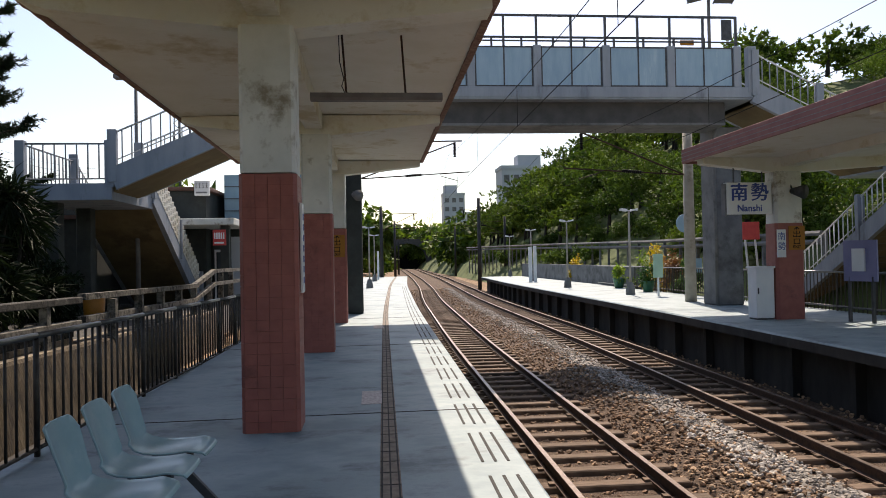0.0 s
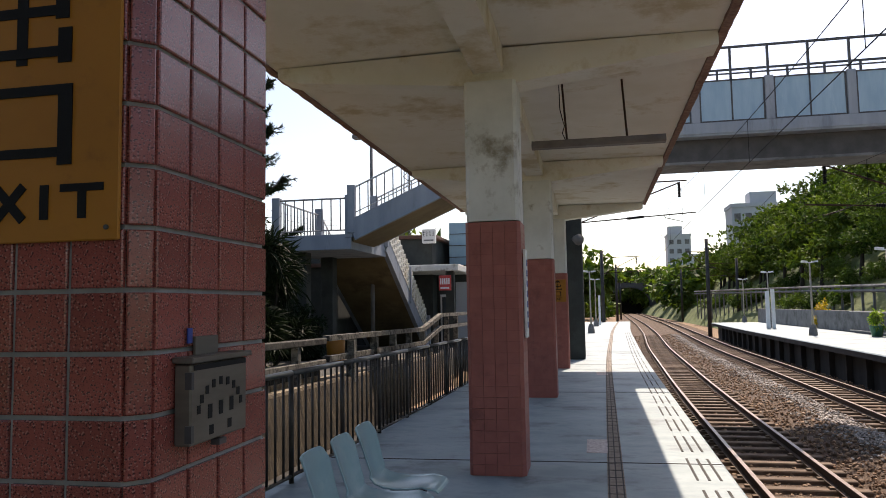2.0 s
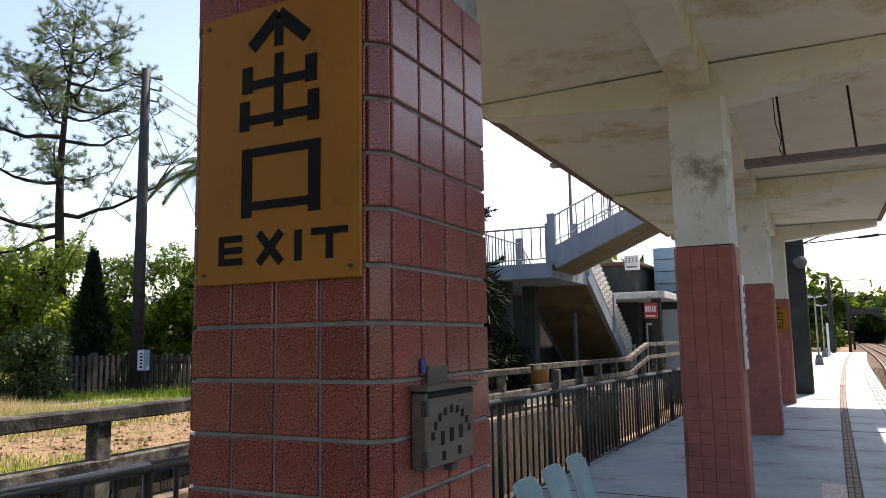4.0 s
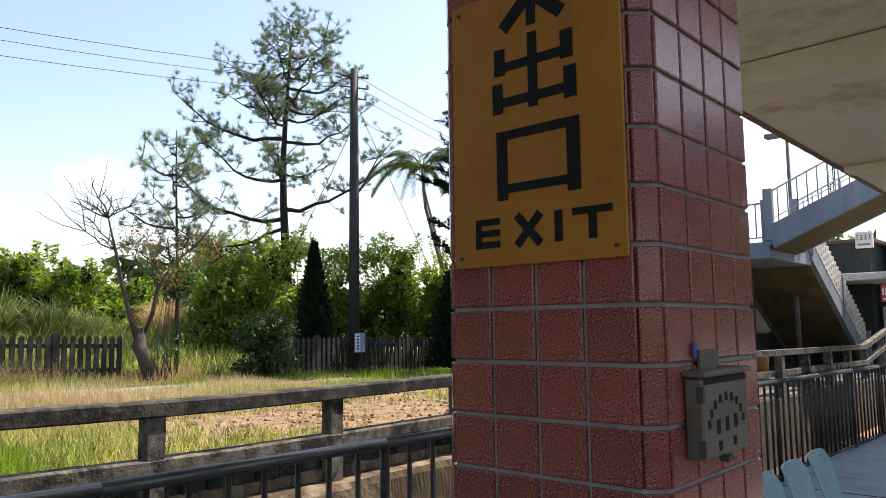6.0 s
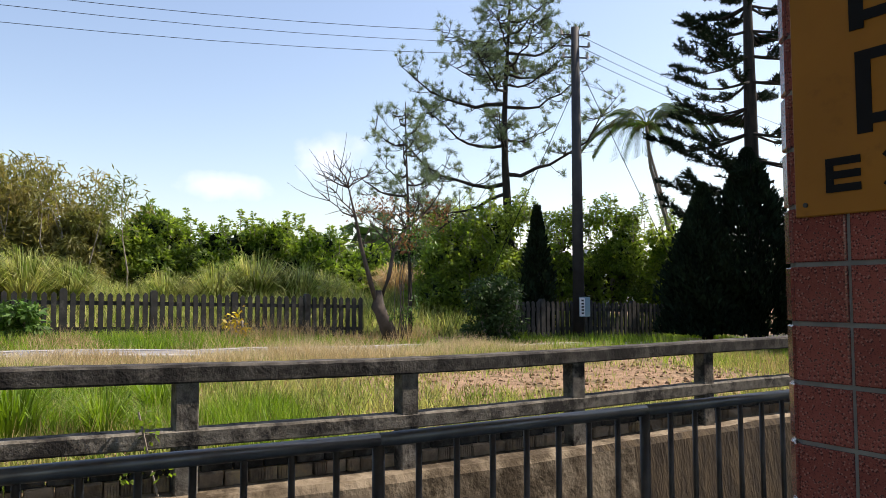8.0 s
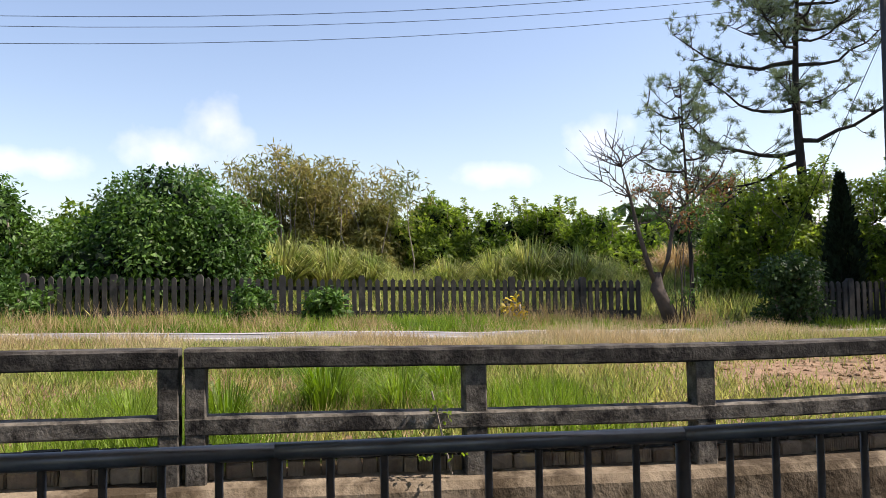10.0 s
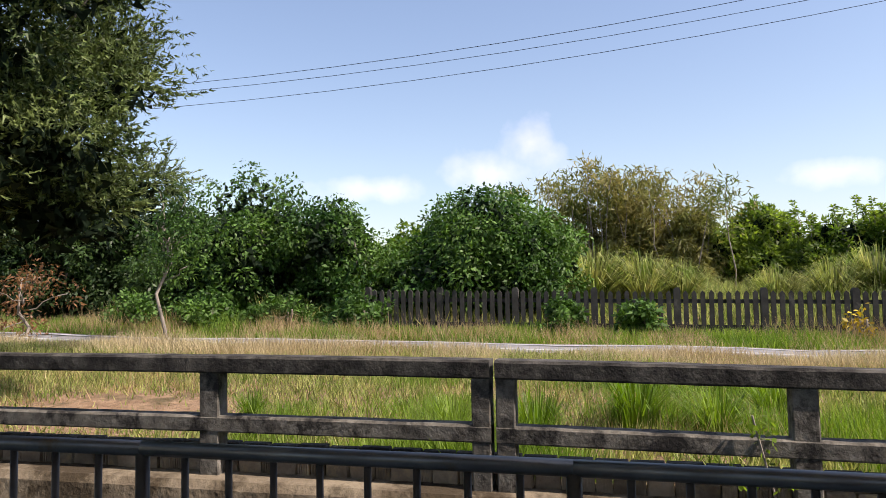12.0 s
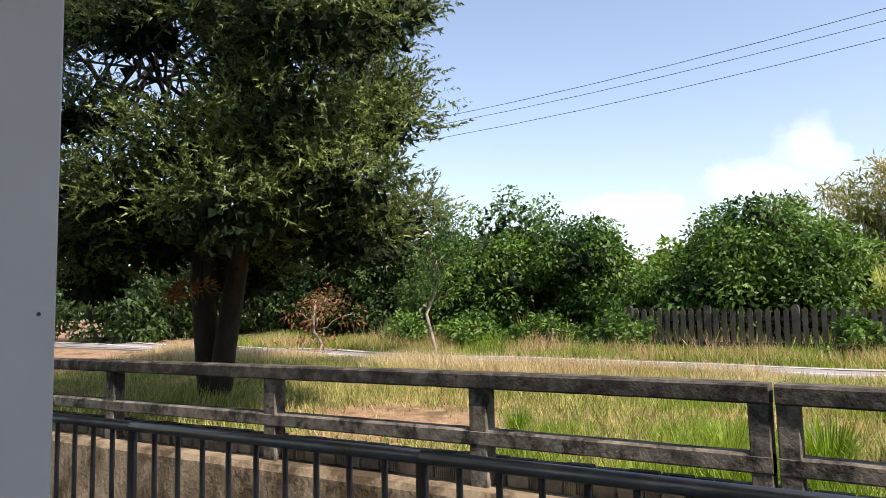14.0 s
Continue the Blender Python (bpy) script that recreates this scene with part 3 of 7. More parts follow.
def ballast_area(grey):
    """Rusty stones everywhere, grey ones in a band along the shoulder of the second track."""
    def area(rng, n):
        m = n * (9 if grey else 3)
        y = np.where(rng.random(m) < 0.1, rng.uniform(-9, 4.6, m), 4.6 + 62 * rng.random(m) ** 2.3)
        e = np.array([edge1(v) - 0.05 for v in y])
        w = np.array([edge2(v) + 0.3 for v in y])
        x = e + (w - e) * rng.random(m)
        a = np.array([track1(v) + 0.95 for v in y])
        b = np.array([track2(v) - 0.95 for v in y])
        u = (x - a) / (b - a)
        mid = (u > 0) & (u < 1)
        if grey:
            keep = mid & (rng.random(m) < np.exp(-((u - 0.78) / 0.27) ** 2))
        else:
            keep = (mid & (rng.random(m) > 0.75 * np.exp(-((u - 0.8) / 0.2) ** 2))) | (~mid & (rng.random(m) < 0.5))
        return np.stack([x, y], 1)[keep][:n]
    return area


stones("ballast_stones", 21000, ballast_area(False), bed_z, 0.019, 0.042, 5, "loose rust-brown ballast stones round the rails")
stones("grey_ballast_stones", 10000, ballast_area(True), bed_z, 0.02, 0.044, 6, "loose pale grey ballast stones between the tracks", M_GREYSTONE)

# ---- canopy of the near platform ----
# unseen columns behind, under the canopy stretch added to block sky light
UNSEEN_BEHIND = [(-22.6, -0.84), (-16.65, -0.8), (-10.7, -0.76), (-4.75, -0.73)]
PILLARS = [(1.2, -0.70), (7.15, -0.665), (13.1, -0.655), (19.05, -0.62)]
canopy = thing("platform_canopy", (-1, 8, 4.1), "whitewashed concrete butterfly canopy with stained cross beams", "canopy", kind="structure")


def canL(y):
    return -3.22 - 0.004 * y


def canR(y):
    return 1.22 + 0.0065 * y


# past about y=-9 the canopy is unseen, lengthened to cut sky light
CY = [-27, -14, 0, 8, 14, 19.4]
bm = bmesh.new()
rings = [[bm.verts.new(c) for c in ((canL(y), y, 4.08), (-0.95, y, 4.12), (canR(y), y, 4.10), (canR(y), y, 4.26), (-0.95, y, 4.30), (canL(y), y, 4.26))] for y in CY]
for a, b in zip(rings, rings[1:]):
    for k in range(6):
        bm.faces.new((a[k], a[(k + 1) % 6], b[(k + 1) % 6], b[k]))
bm.faces.new(rings[0][::-1])
bm.faces.new(rings[-1])
part("slab", bm, M_WHITEWASH, canopy)
for fx, s in ((canL, -1), (canR, 1)):
    bm = bmesh.new()
    ee = np.arange(-27, 19.45, 0.15)
    rr = []
    for y in ee:
        j = 0.012 * noise.noise((y * 5, s, 0))
        k = 0.014 * noise.noise((y * 7, s, 4))
        rr.append([bm.verts.new((fx(y) + px * s + j, y, pz + k)) for px, pz in ((-0.05, 4.066), (0.03, 4.06), (0.045, 4.28), (-0.05, 4.285))])
    for a, b in zip(rr, rr[1:]):
        for k in range(4):
            bm.faces.new((a[k], a[(k + 1) % 4], b[(k + 1) % 4], b[k]))
    bm.faces.new(rr[0][::-1])
    bm.faces.new(rr[-1])
    part("edge_strip", bm, M_EDGE, canopy, "crumbling red-brown canopy edge")
part("centre_beam", boxm(-1.1, -0.8, -26.9, 19.35, 3.86, 4.11), M_WHITEWASH, canopy)
for y0, xr in UNSEEN_BEHIND + PILLARS:
    c = xr - 0.26
    yb = y0 + 0.25
    bm = bmesh.new()
    extrude_xz(bm, [(canL(yb) + 0.1, 4.07), (canL(yb) + 0.1, 3.98), (canL(yb) + 0.35, 3.90), (c - 0.26, 3.745), (c + 0.26, 3.745), (canR(yb) - 0.06, 3.96), (canR(yb) - 0.06, 4.095), (c, 4.10)], yb - 0.17, yb + 0.17)
    part("cross_beam", bm, M_WHITEWASH, canopy)


def octagon(cx, cy, hw, hd, ch):
    return [(cx - hw + ch, cy - hd), (cx + hw - ch, cy - hd), (cx + hw, cy - hd + ch), (cx + hw, cy + hd - ch), (cx + hw - ch, cy + hd), (cx - hw + ch, cy + hd), (cx - hw, cy + hd - ch), (cx - hw, cy - hd + ch)]


RED_TOP = 2.39
for i, (y0, xr) in enumerate(UNSEEN_BEHIND + PILLARS):
    hw, hd = (0.235, 0.24) if i == 4 else (0.265, 0.25)
    cx, cy = xr - hw, y0 + hd
    col = thing("canopy_column", (cx, cy, 0), "square column with chamfered corners, white above and red tiles below" if i != 4 else "column clad in glossy speckled red tiles", "column", "columns under the near canopy", kind="structure")
    o = lambda g: [(x, y) for x, y in octagon(cx, cy, hw - 0.008 - g, hd - 0.008 - g, 0.032)]
    part("shaft", extrude_z(bmesh.new(), o(0.004), RED_TOP, 3.76), M_COLWHITE, col)
    part("grout_core", extrude_z(bmesh.new(), o(0.0), 0.0, RED_TOP - 0.01), M_GROUT if i == 4 else M_MORTAR, col)
    if i == 4:
        continue
    # red tiles, one joined coat to each far column
    vs, fs = [], []
    oc = octagon(cx, cy, hw, hd, 0.035)
    for a, b in zip(oc, oc[1:] + oc[:1]):
        a, b = Vector((*a, 0)), Vector((*b, 0))
        d = (b - a)
        nrm = Vector((d.y, -d.x, 0)).normalized()
        cols = max(1, round(d.length / 0.104))
        for c in range(cols):
            for r in range(23):
                z0, z1 = r * 0.1035 + 0.0018, (r + 1) * 0.1035 - 0.0018
                p, q = a + d * (c / cols) + d.normalized() * 0.0018, a + d * ((c + 1) / cols) - d.normalized() * 0.0018
                k = len(vs)
                for w in (p - nrm * 0.009, q - nrm * 0.009, q, p):
                    vs.append((w.x, w.y, z0))
                    vs.append((w.x, w.y, z1))
                fs += [(k + 6, k + 4, k + 5, k + 7), (k, k + 6, k + 7, k + 1), (k + 4, k + 2, k + 3, k + 5), (k + 1, k + 7, k + 5, k + 3)]
    tagged(raw("tiles", vs, fs, M_TILE1, col, "dull red glazed tiles"), kind="stuff")

# ---- metal railing along the platform ----
def railing_x(y):
    return -2.88 + 0.018 * max(0.0, min(y, 16.0))


def railing_top(y):
    return 1.05 - 0.0085 * max(-6.0, min(y, 16.0)) - 0.02 * math.exp(-(((y - 1.2) / 1.6) ** 2))


def railing(y0, y1):
    rl = thing("metal_railing", (railing_x(y0), y0, 0), "dark painted steel railing with round top rail and upright bars", "railing", "railing bays along the platform")
    a, b = (railing_x(y0), y0, railing_top(y0)), (railing_x(y1), y1, railing_top(y1))
    part("top_rail", tube(bmesh.new(), [a, b], 0.027, 12), M_RAILMETAL, rl, smooth=True)
    for h, r in ((-0.93, 0.018),):
        part("cross_rail", tube(bmesh.new(), [(a[0], a[1], a[2] + h), (b[0], b[1], b[2] + h)], r, 8), M_BAR, rl, smooth=True)
    n = round((y1 - y0) / 0.168)
    for i in range(n):
        y = y0 + (y1 - y0) * i / n
        if i == 0:
            part("post", tube(bmesh.new(), [(railing_x(y), y, -0.02), (railing_x(y), y, railing_top(y))], 0.024, 10), M_BAR, rl, smooth=True)
        else:
            part("bar", tube(bmesh.new(), [(railing_x(y), y, railing_top(y) - 0.93), (railing_x(y), y, railing_top(y) - 0.01)], 0.0128, 8), M_BAR, rl, smooth=True)


RY = [-6.08, -4.8, -3.29, -1.53, -0.06, 1.27, 2.63, 3.97, 5.3, 6.65, 8.0, 9.35, 10.7, 12.05, 13.4, 14.75, 16.1]
for a, b in zip(RY, RY[1:]):
    railing(a, b)

# ---- retaining wall and concrete fence across the ditch ----
def fence_x(y):
    return -4.80 + 0.018 * max(0.0, y - 6.0)


def fence_z(y):
    return 1.215 - 0.011 * (y + 0.6) - 0.055 * math.exp(-(((y - 2.6) / 2.6) ** 2))


bm = bmesh.new()
rows = []
wy = np.arange(-24, 22.1, 0.4)
for y in wy:
    fx, fz = fence_x(y), fence_z(y)
    j = 0.02 * noise.noise((y * 1.7, 0, 0))
    jz = 0.012 * noise.noise((y * 3.1, 5, 0))
    rows.append([bm.verts.new(c) for c in ((fx - 0.35, y, fz - 0.72), (fx + 0.02, y, fz - 0.725 + jz), (fx + 0.13 + j, y, fz - 0.735 + jz), (fx + 0.17 + j, y, fz - 0.78), (fx + 0.34 + j, y, -0.8), (fx - 0.35, y, -0.8))])
for a, b in zip(rows, rows[1:]):
    for k in range(6):
        bm.faces.new((a[k], a[(k + 1) % 6], b[(k + 1) % 6], b[k]))
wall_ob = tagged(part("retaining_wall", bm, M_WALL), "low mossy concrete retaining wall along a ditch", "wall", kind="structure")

# beyond y=4 the face is darker: leaf stains plus shade put into the colour
wall_ob.data.materials.append(M_LITTER_SHADE)
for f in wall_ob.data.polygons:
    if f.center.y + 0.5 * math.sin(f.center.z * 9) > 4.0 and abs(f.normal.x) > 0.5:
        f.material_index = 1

POSTS = [-8.35, -6.36, -4.27, -2.385, -0.685, -0.545, 1.005, 2.45, 3.94, 5.45, 6.95, 8.45, 9.95, 11.45]


def fence_bar(name, y0, y1, h0, h1, w, parent, seed):
    """A cast concrete bar along the fence with slightly chipped, uneven edges."""
    bm = bmesh.new()
    rr = []
    for y in np.linspace(y0, y1, max(3, int((y1 - y0) / 0.12))):
        fx, fz = fence_x(y), fence_z(y)
        c = []
        for k, (dx, dz) in enumerate(((-w / 2, h0), (w / 2 - 0.008, h0), (w / 2, h0 + 0.01), (w / 2, h1 - 0.014), (w / 2 - 0.014, h1), (-w / 2, h1))):
            j = 0.0045 * noise.noise((y * 9 + seed, k * 3.1, seed))
            c.append(bm.verts.new((fx + dx + j, y, fz + dz + j)))
        rr.append(c)
    for a, b in zip(rr, rr[1:]):
        for k in range(6):
            bm.faces.new((a[k], a[(k + 1) % 6], b[(k + 1) % 6], b[k]))
    bm.faces.new(rr[0][::-1])
    bm.faces.new(rr[-1])
    return part(name, bm, M_MOULD if name == "top_rail" else M_OLDCONC, parent)


for i, (y0, y1) in enumerate(((-8.35, -0.63), (-0.60, 12.6))):
    fe = thing("concrete_fence", (fence_x(y0), y0, 0.45), "weathered two-rail concrete fence with black mould stains", "fence", "concrete fence sections")
    fence_bar("top_rail", y0, y1, -0.105, 0.0, 0.15, fe, i * 10 + 1)
    fence_bar("lower_rail", y0, y1, -0.465, -0.365, 0.12, fe, i * 10 + 3)
    for py in POSTS:
        if y0 - 0.02 < py < y1 + 0.02:
            bm = bmesh.new()
            fx, fz = fence_x(py), fence_z(py)
            box(bm, fx - 0.062, fx + 0.056, py - 0.066 if abs(py + 0.6) > 0.1 else py - 0.055, py + 0.066 if abs(py + 0.6) > 0.1 else py + 0.055, fz - 0.78, fz - 0.09, 0.008)
            part("post", bm, M_OLDCONC, fe)
# concrete blocks set on edge at the foot of the fence
rng = random.Random(3)
blocks = thing("block_kerb", (fence_x(0) - 0.02, 0, 0.48), "row of stained hollow concrete blocks under the fence", "blocks", kind="structure")
y = -9.0
while y < 12.5:
    w = rng.choice((0.085, 0.095, 0.15, 0.16))
    fx, fz = fence_x(y), fence_z(y)
    x1 = fx - 0.045 - 0.02 * rng.random()
    bm = bmesh.new()
    if w < 0.1:
        # ribbed face
        box(bm, fx - 0.13, x1 - 0.008, y, y + w - 0.008, fz - 0.735, fz - 0.648)
        for k in range(5):
            u = y + (w - 0.008) * (k + 0.2) / 5
            box(bm, x1 - 0.009, x1, u, u + w * 0.11, fz - 0.735, fz - 0.648)
    else:
        # split face
        box(bm, fx - 0.13, x1, y, y + w - 0.008, fz - 0.735, fz - 0.65 + 0.012 * rng.random(), 0.01)
        for v in bm.verts:
            if v.co.x > fx - 0.1:
                v.co.x += rng.uniform(-0.012, 0.018)
    part("block", bm, M_BLOCK, blocks)
    y += w
y = -9.0
while y < 12.5:
    w = 0.19 + 0.02 * rng.random()
    fx, fz = fence_x(y), fence_z(y)
    part("block", boxm(fx - 0.14, fx - 0.072, y, y + w - 0.01, fz - 0.644, fz - 0.555 + 0.01 * rng.random(), 0.006), M_MOULD, blocks)
    y += w

# dark slab over the ditch bed; its near-black stands for the ditch's shade
tagged(part("ditch_floor", boxm(-4.75, -2.99, -24, 16, -0.8, -0.735), M_SOOT_SHADE), "near-black floor of the ditch, its shade put into the colour", "floor", kind="structure")

# ---- sign and steel box on the near column ----
def stroke(bm, u0, v0, u1, v1, o, y):
    box(bm, o[0] + u0, o[0] + u1, y - 0.0012, y + 0.001, o[1] + v0, o[1] + v1)


sg = thing("exit_sign", (-0.93, 1.19, 1.69), "ochre metal exit sign with black lettering on the tiled column", "sign")
SO = (-1.118, 1.688)
part("plate", boxm(SO[0], SO[0] + 0.378, 1.191, 1.1985, SO[1], SO[1] + 0.535, 0.002), M_YELLOW, sg)
Y = 1.19
bm = bmesh.new()
stroke(bm, 0.186, 0.449, 0.206, 0.503, SO, Y)
for s in (-1, 1):
    beam(bm, (SO[0] + 0.196, Y, SO[1] + 0.513), (SO[0] + 0.196 + s * 0.066, Y, SO[1] + 0.455), 0.0022, 0.026, up=(1, 0, 0.9 * s))
part("arrow", bm, M_BLACK, sg)
bm = bmesh.new()
c = 0.197
for u0, v0, u1, v1 in ((c - 0.010, 0.292, c + 0.010, 0.434), (c - 0.088, 0.366, c - 0.064, 0.418), (c + 0.062, 0.366, c + 0.087, 0.418), (c - 0.064, 0.372, c + 0.062, 0.389), (c - 0.093, 0.292, c - 0.070, 0.350), (c + 0.068, 0.292, c + 0.093, 0.350), (c - 0.070, 0.303, c + 0.068, 0.320)):
    stroke(bm, u0, v0, u1, v1, SO, Y - 0.0001 * len(bm.verts) / 8)
part("character", bm, M_BLACK, sg)
bm = bmesh.new()
for u0, v0, u1, v1 in ((c - 0.086, 0.124, c - 0.062, 0.256), (c + 0.070, 0.124, c + 0.096, 0.256), (c - 0.086, 0.239, c + 0.096, 0.256), (c - 0.062, 0.137, c + 0.070, 0.153)):
    stroke(bm, u0, v0, u1, v1, SO, Y - 0.0001 * len(bm.verts) / 8)
part("character", bm, M_BLACK, sg)
w = 0.0125
for u0, kind in ((0.057, "E"), (0.146, "X"), (0.237, "I"), (0.274, "T")):
    bm = bmesh.new()
    v0, v1 = 0.036, 0.092
    if kind == "E":
        stroke(bm, u0, v0, u0 + w, v1, SO, Y)
        for v in (v0, (v0 + v1) / 2 - w / 2, v1 - w):
            stroke(bm, u0, v, u0 + 0.057, v + w, SO, Y - 0.0003)
    elif kind == "X":
        for a, b in ((u0 + 0.008, u0 + 0.06), (u0 + 0.06, u0 + 0.008)):
            beam(bm, (SO[0] + a, Y - 0.0002 * (a > b), SO[1] + v0), (SO[0] + b, Y - 0.0002 * (a > b), SO[1] + v1), 0.0022, 0.0155, up=(1, 0, 0))
    elif kind == "I":
        stroke(bm, u0, v0, u0 + w + 0.003, v1, SO, Y)
    else:
        stroke(bm, u0, v1 - w, u0 + 0.078, v1, SO, Y - 0.0003)
        stroke(bm, u0 + 0.032, v0, u0 + 0.047, v1, SO, Y)
    part("letter", bm, M_BLACK, sg)
for u, v in ((0.02, 0.02), (0.358, 0.02), (0.02, 0.515), (0.358, 0.515)):
    part("screw", tube(bmesh.new(), [(SO[0] + u, 1.1875, SO[1] + v), (SO[0] + u, 1.1925, SO[1] + v)], 0.004, 10), M_DARKSTEEL, sg)

bx = thing("patrol_box", (-0.68, 1.44, 1.345), "dull steel letter box with engraved marks, hung on the tiled column", "metal box")
part("body", boxm(-0.699, -0.668, 1.287, 1.487, 1.352, 1.486, 0.003), M_STAINLESS, bx)
part("lid", boxm(-0.699, -0.660, 1.279, 1.494, 1.488, 1.498, 0.002), M_STAINLESS, bx, "dark steel flap over the slot")
part("slot", boxm(-0.6695, -0.6665, 1.295, 1.482, 1.475, 1.484), M_BLACK, bx)
part("bracket", boxm(-0.699, -0.693, 1.345, 1.425, 1.497, 1.530, 0.001), M_STAINLESS, bx)
part("tag", boxm(-0.697, -0.694, 1.322, 1.336, 1.519, 1.545), M_BLUE, bx, "torn blue paper tag")
for v in (1.358, 1.445):
    part("hinge", boxm(-0.676, -0.664, 1.282, 1.290, v, v + 0.028), M_DARKSTEEL, bx)
part("clasp", boxm(-0.68, -0.663, 1.375, 1.40, 1.340, 1.350), M_DARKSTEEL, bx)
for k in range(9):
    a = math.pi * (0.08 + 0.84 * k / 8)
    part("mark", boxm(-0.6685, -0.6672, 1.388 - 0.078 * math.cos(a) - 0.006, 1.388 - 0.078 * math.cos(a) + 0.005, 1.395 + 0.056 * math.sin(a) - 0.007, 1.395 + 0.056 * math.sin(a) + 0.007), M_BLACK, bx)
for u, v, h in ((1.35, 1.402, 0.012), (1.388, 1.404, 0.012), (1.427, 1.406, 0.012), (1.355, 1.370, 0.008), (1.42, 1.372, 0.008)):
    part("mark", boxm(-0.6685, -0.6672, u - 0.007, u + 0.007, v - h, v + h), M_BLACK, bx)

# ---- row of seats ----
def seat_shell(name, yc, material, parent):
    prof = [(-1.575, 0.815), (-1.572, 0.80), (-1.556, 0.74), (-1.532, 0.66), (-1.508, 0.58), (-1.488, 0.52), (-1.462, 0.465), (-1.42, 0.43), (-1.36, 0.412), (-1.27, 0.405), (-1.18, 0.408), (-1.10, 0.418), (-1.05, 0.424), (-1.02, 0.414), (-1.006, 0.395)]
    half = [0.13, 0.165, 0.185, 0.178, 0.165, 0.162, 0.172, 0.192, 0.205, 0.212, 0.212, 0.208, 0.198, 0.185, 0.17]
    bm = bmesh.new()
    n = 10
    rows = []
    for i, ((px, pz), hw) in enumerate(zip(prof, half)):
        row = []
        for k in range(n + 1):
            t = -1 + 2 * k / n
            back = i < 6
            d = 0.030 * t * t if i > 1 else 0.012 * t * t
            row.append(bm.verts.new((px - 0.02 + (d if back else 0), yc + hw * t, pz - 0.02 + (0 if back else d * (0.8 if i < 12 else 0.2)))))
        rows.append(row)
    for a, b in zip(rows, rows[1:]):
        for k in range(n):
            bm.faces.new((a[k], a[k + 1], b[k + 1], b[k]))
    bmesh.ops.recalc_face_normals(bm, faces=bm.faces)
    bmesh.ops.solidify(bm, geom=bm.faces[:], thickness=0.012)
    ob = part(name, bm, material, parent, smooth=True)
    md = ob.modifiers.new("round", "BEVEL")
    md.width, md.segments, md.limit_method = 0.004, 2, "ANGLE"
    return ob


bench = thing("seat_row", (-1.3, 4.6, 0), "row of three pale blue moulded seats on a steel frame", "bench")
for yc in (4.13, 4.60, 5.07):
    seat_shell("seat", yc, M_SEAT, bench)
    bm = bmesh.new()
    box(bm, -1.38, -1.14, yc - 0.03, yc + 0.03, 0.34, 0.374)
    part("seat_bracket", bm, M_DARKSTEEL, bench)
part("beam", boxm(-1.30, -1.24, 3.85, 5.3, 0.29, 0.342, 0.004), M_DARKSTEEL, bench)
for yc in (4.0, 5.16):
    bm = bmesh.new()
    beam(bm, (-1.27, yc, 0.30), (-1.02, yc, 0.02), 0.035, 0.05)
    beam(bm, (-1.27, yc, 0.30), (-1.5, yc, 0.02), 0.035, 0.05)
    part("leg", bm, M_DARKSTEEL, bench)
    for x in (-1.02, -1.5):
        part("foot", boxm(x - 0.05, x + 0.05, yc - 0.03, yc + 0.03, 0, 0.022), M_DARKSTEEL, bench)

# ---- hanging lamp under the canopy ----
def tube_lamp(y, x0, x1):
    lp = thing("ceiling_lamp", ((x0 + x1) / 2, y, 4.09), "grey fluorescent trough hung from the canopy on two rods", "lamp", "lamps under the canopy")
    bm = bmesh.new()
    extrude = [(-0.055, 0.0), (0.055, 0.0), (0.07, 0.025), (0.045, 0.085), (-0.045, 0.085), (-0.07, 0.025)]
    a = [bm.verts.new((x0, y + u, 3.36 + v)) for u, v in extrude]
    b = [bm.verts.new((x1, y + u, 3.36 + v)) for u, v in extrude]
    bm.faces.new(a)
    bm.faces.new(b[::-1])
    for k in range(6):
        bm.faces.new((a[k], b[k], b[(k + 1) % 6], a[(k + 1) % 6]))
    part("housing", bm, mat_lamp, lp)
    for f in (0.27, 0.72):
        x = x0 + (x1 - x0) * f
        part("rod", tube(bmesh.new(), [(x - 0.04, y, 4.105), (x, y, 3.44)], 0.012, 8), M_RUST, lp)
    x = x0 + (x1 - x0) * 0.26
    part("cable", tube(bmesh.new(), [(x - 0.06, y - 0.02, 4.1), (x - 0.055, y - 0.02, 3.8), (x - 0.01, y - 0.03, 3.6), (x - 0.035, y - 0.03, 3.52), (x, y, 3.445)], 0.006, 6), M_BLACK, lp)


mat_lamp = mat("lamp_housing", (0.13, 0.11, 0.10), (0.19, 0.165, 0.15), scale=5, rough=0.6, bump=0.05)
tube_lamp(8.6, -0.64, 0.84)
tube_lamp(2.6, -0.66, 0.82)

# name board on the side of the second column, exit sign on the fourth
nb = thing("station_name_board", (-0.65, 7.4, 1.4), "narrow pale upright name board on a red column", "sign")
part("board", boxm(-0.66, -0.635, 7.3, 7.5, 1.27, 2.12, 0.004), M_WHITE, nb)
for k in range(7):
    part("character", boxm(-0.6345, -0.632, 7.35, 7.45, 1.36 + 0.1 * k, 1.42 + 0.1 * k), M_BLUE, nb)


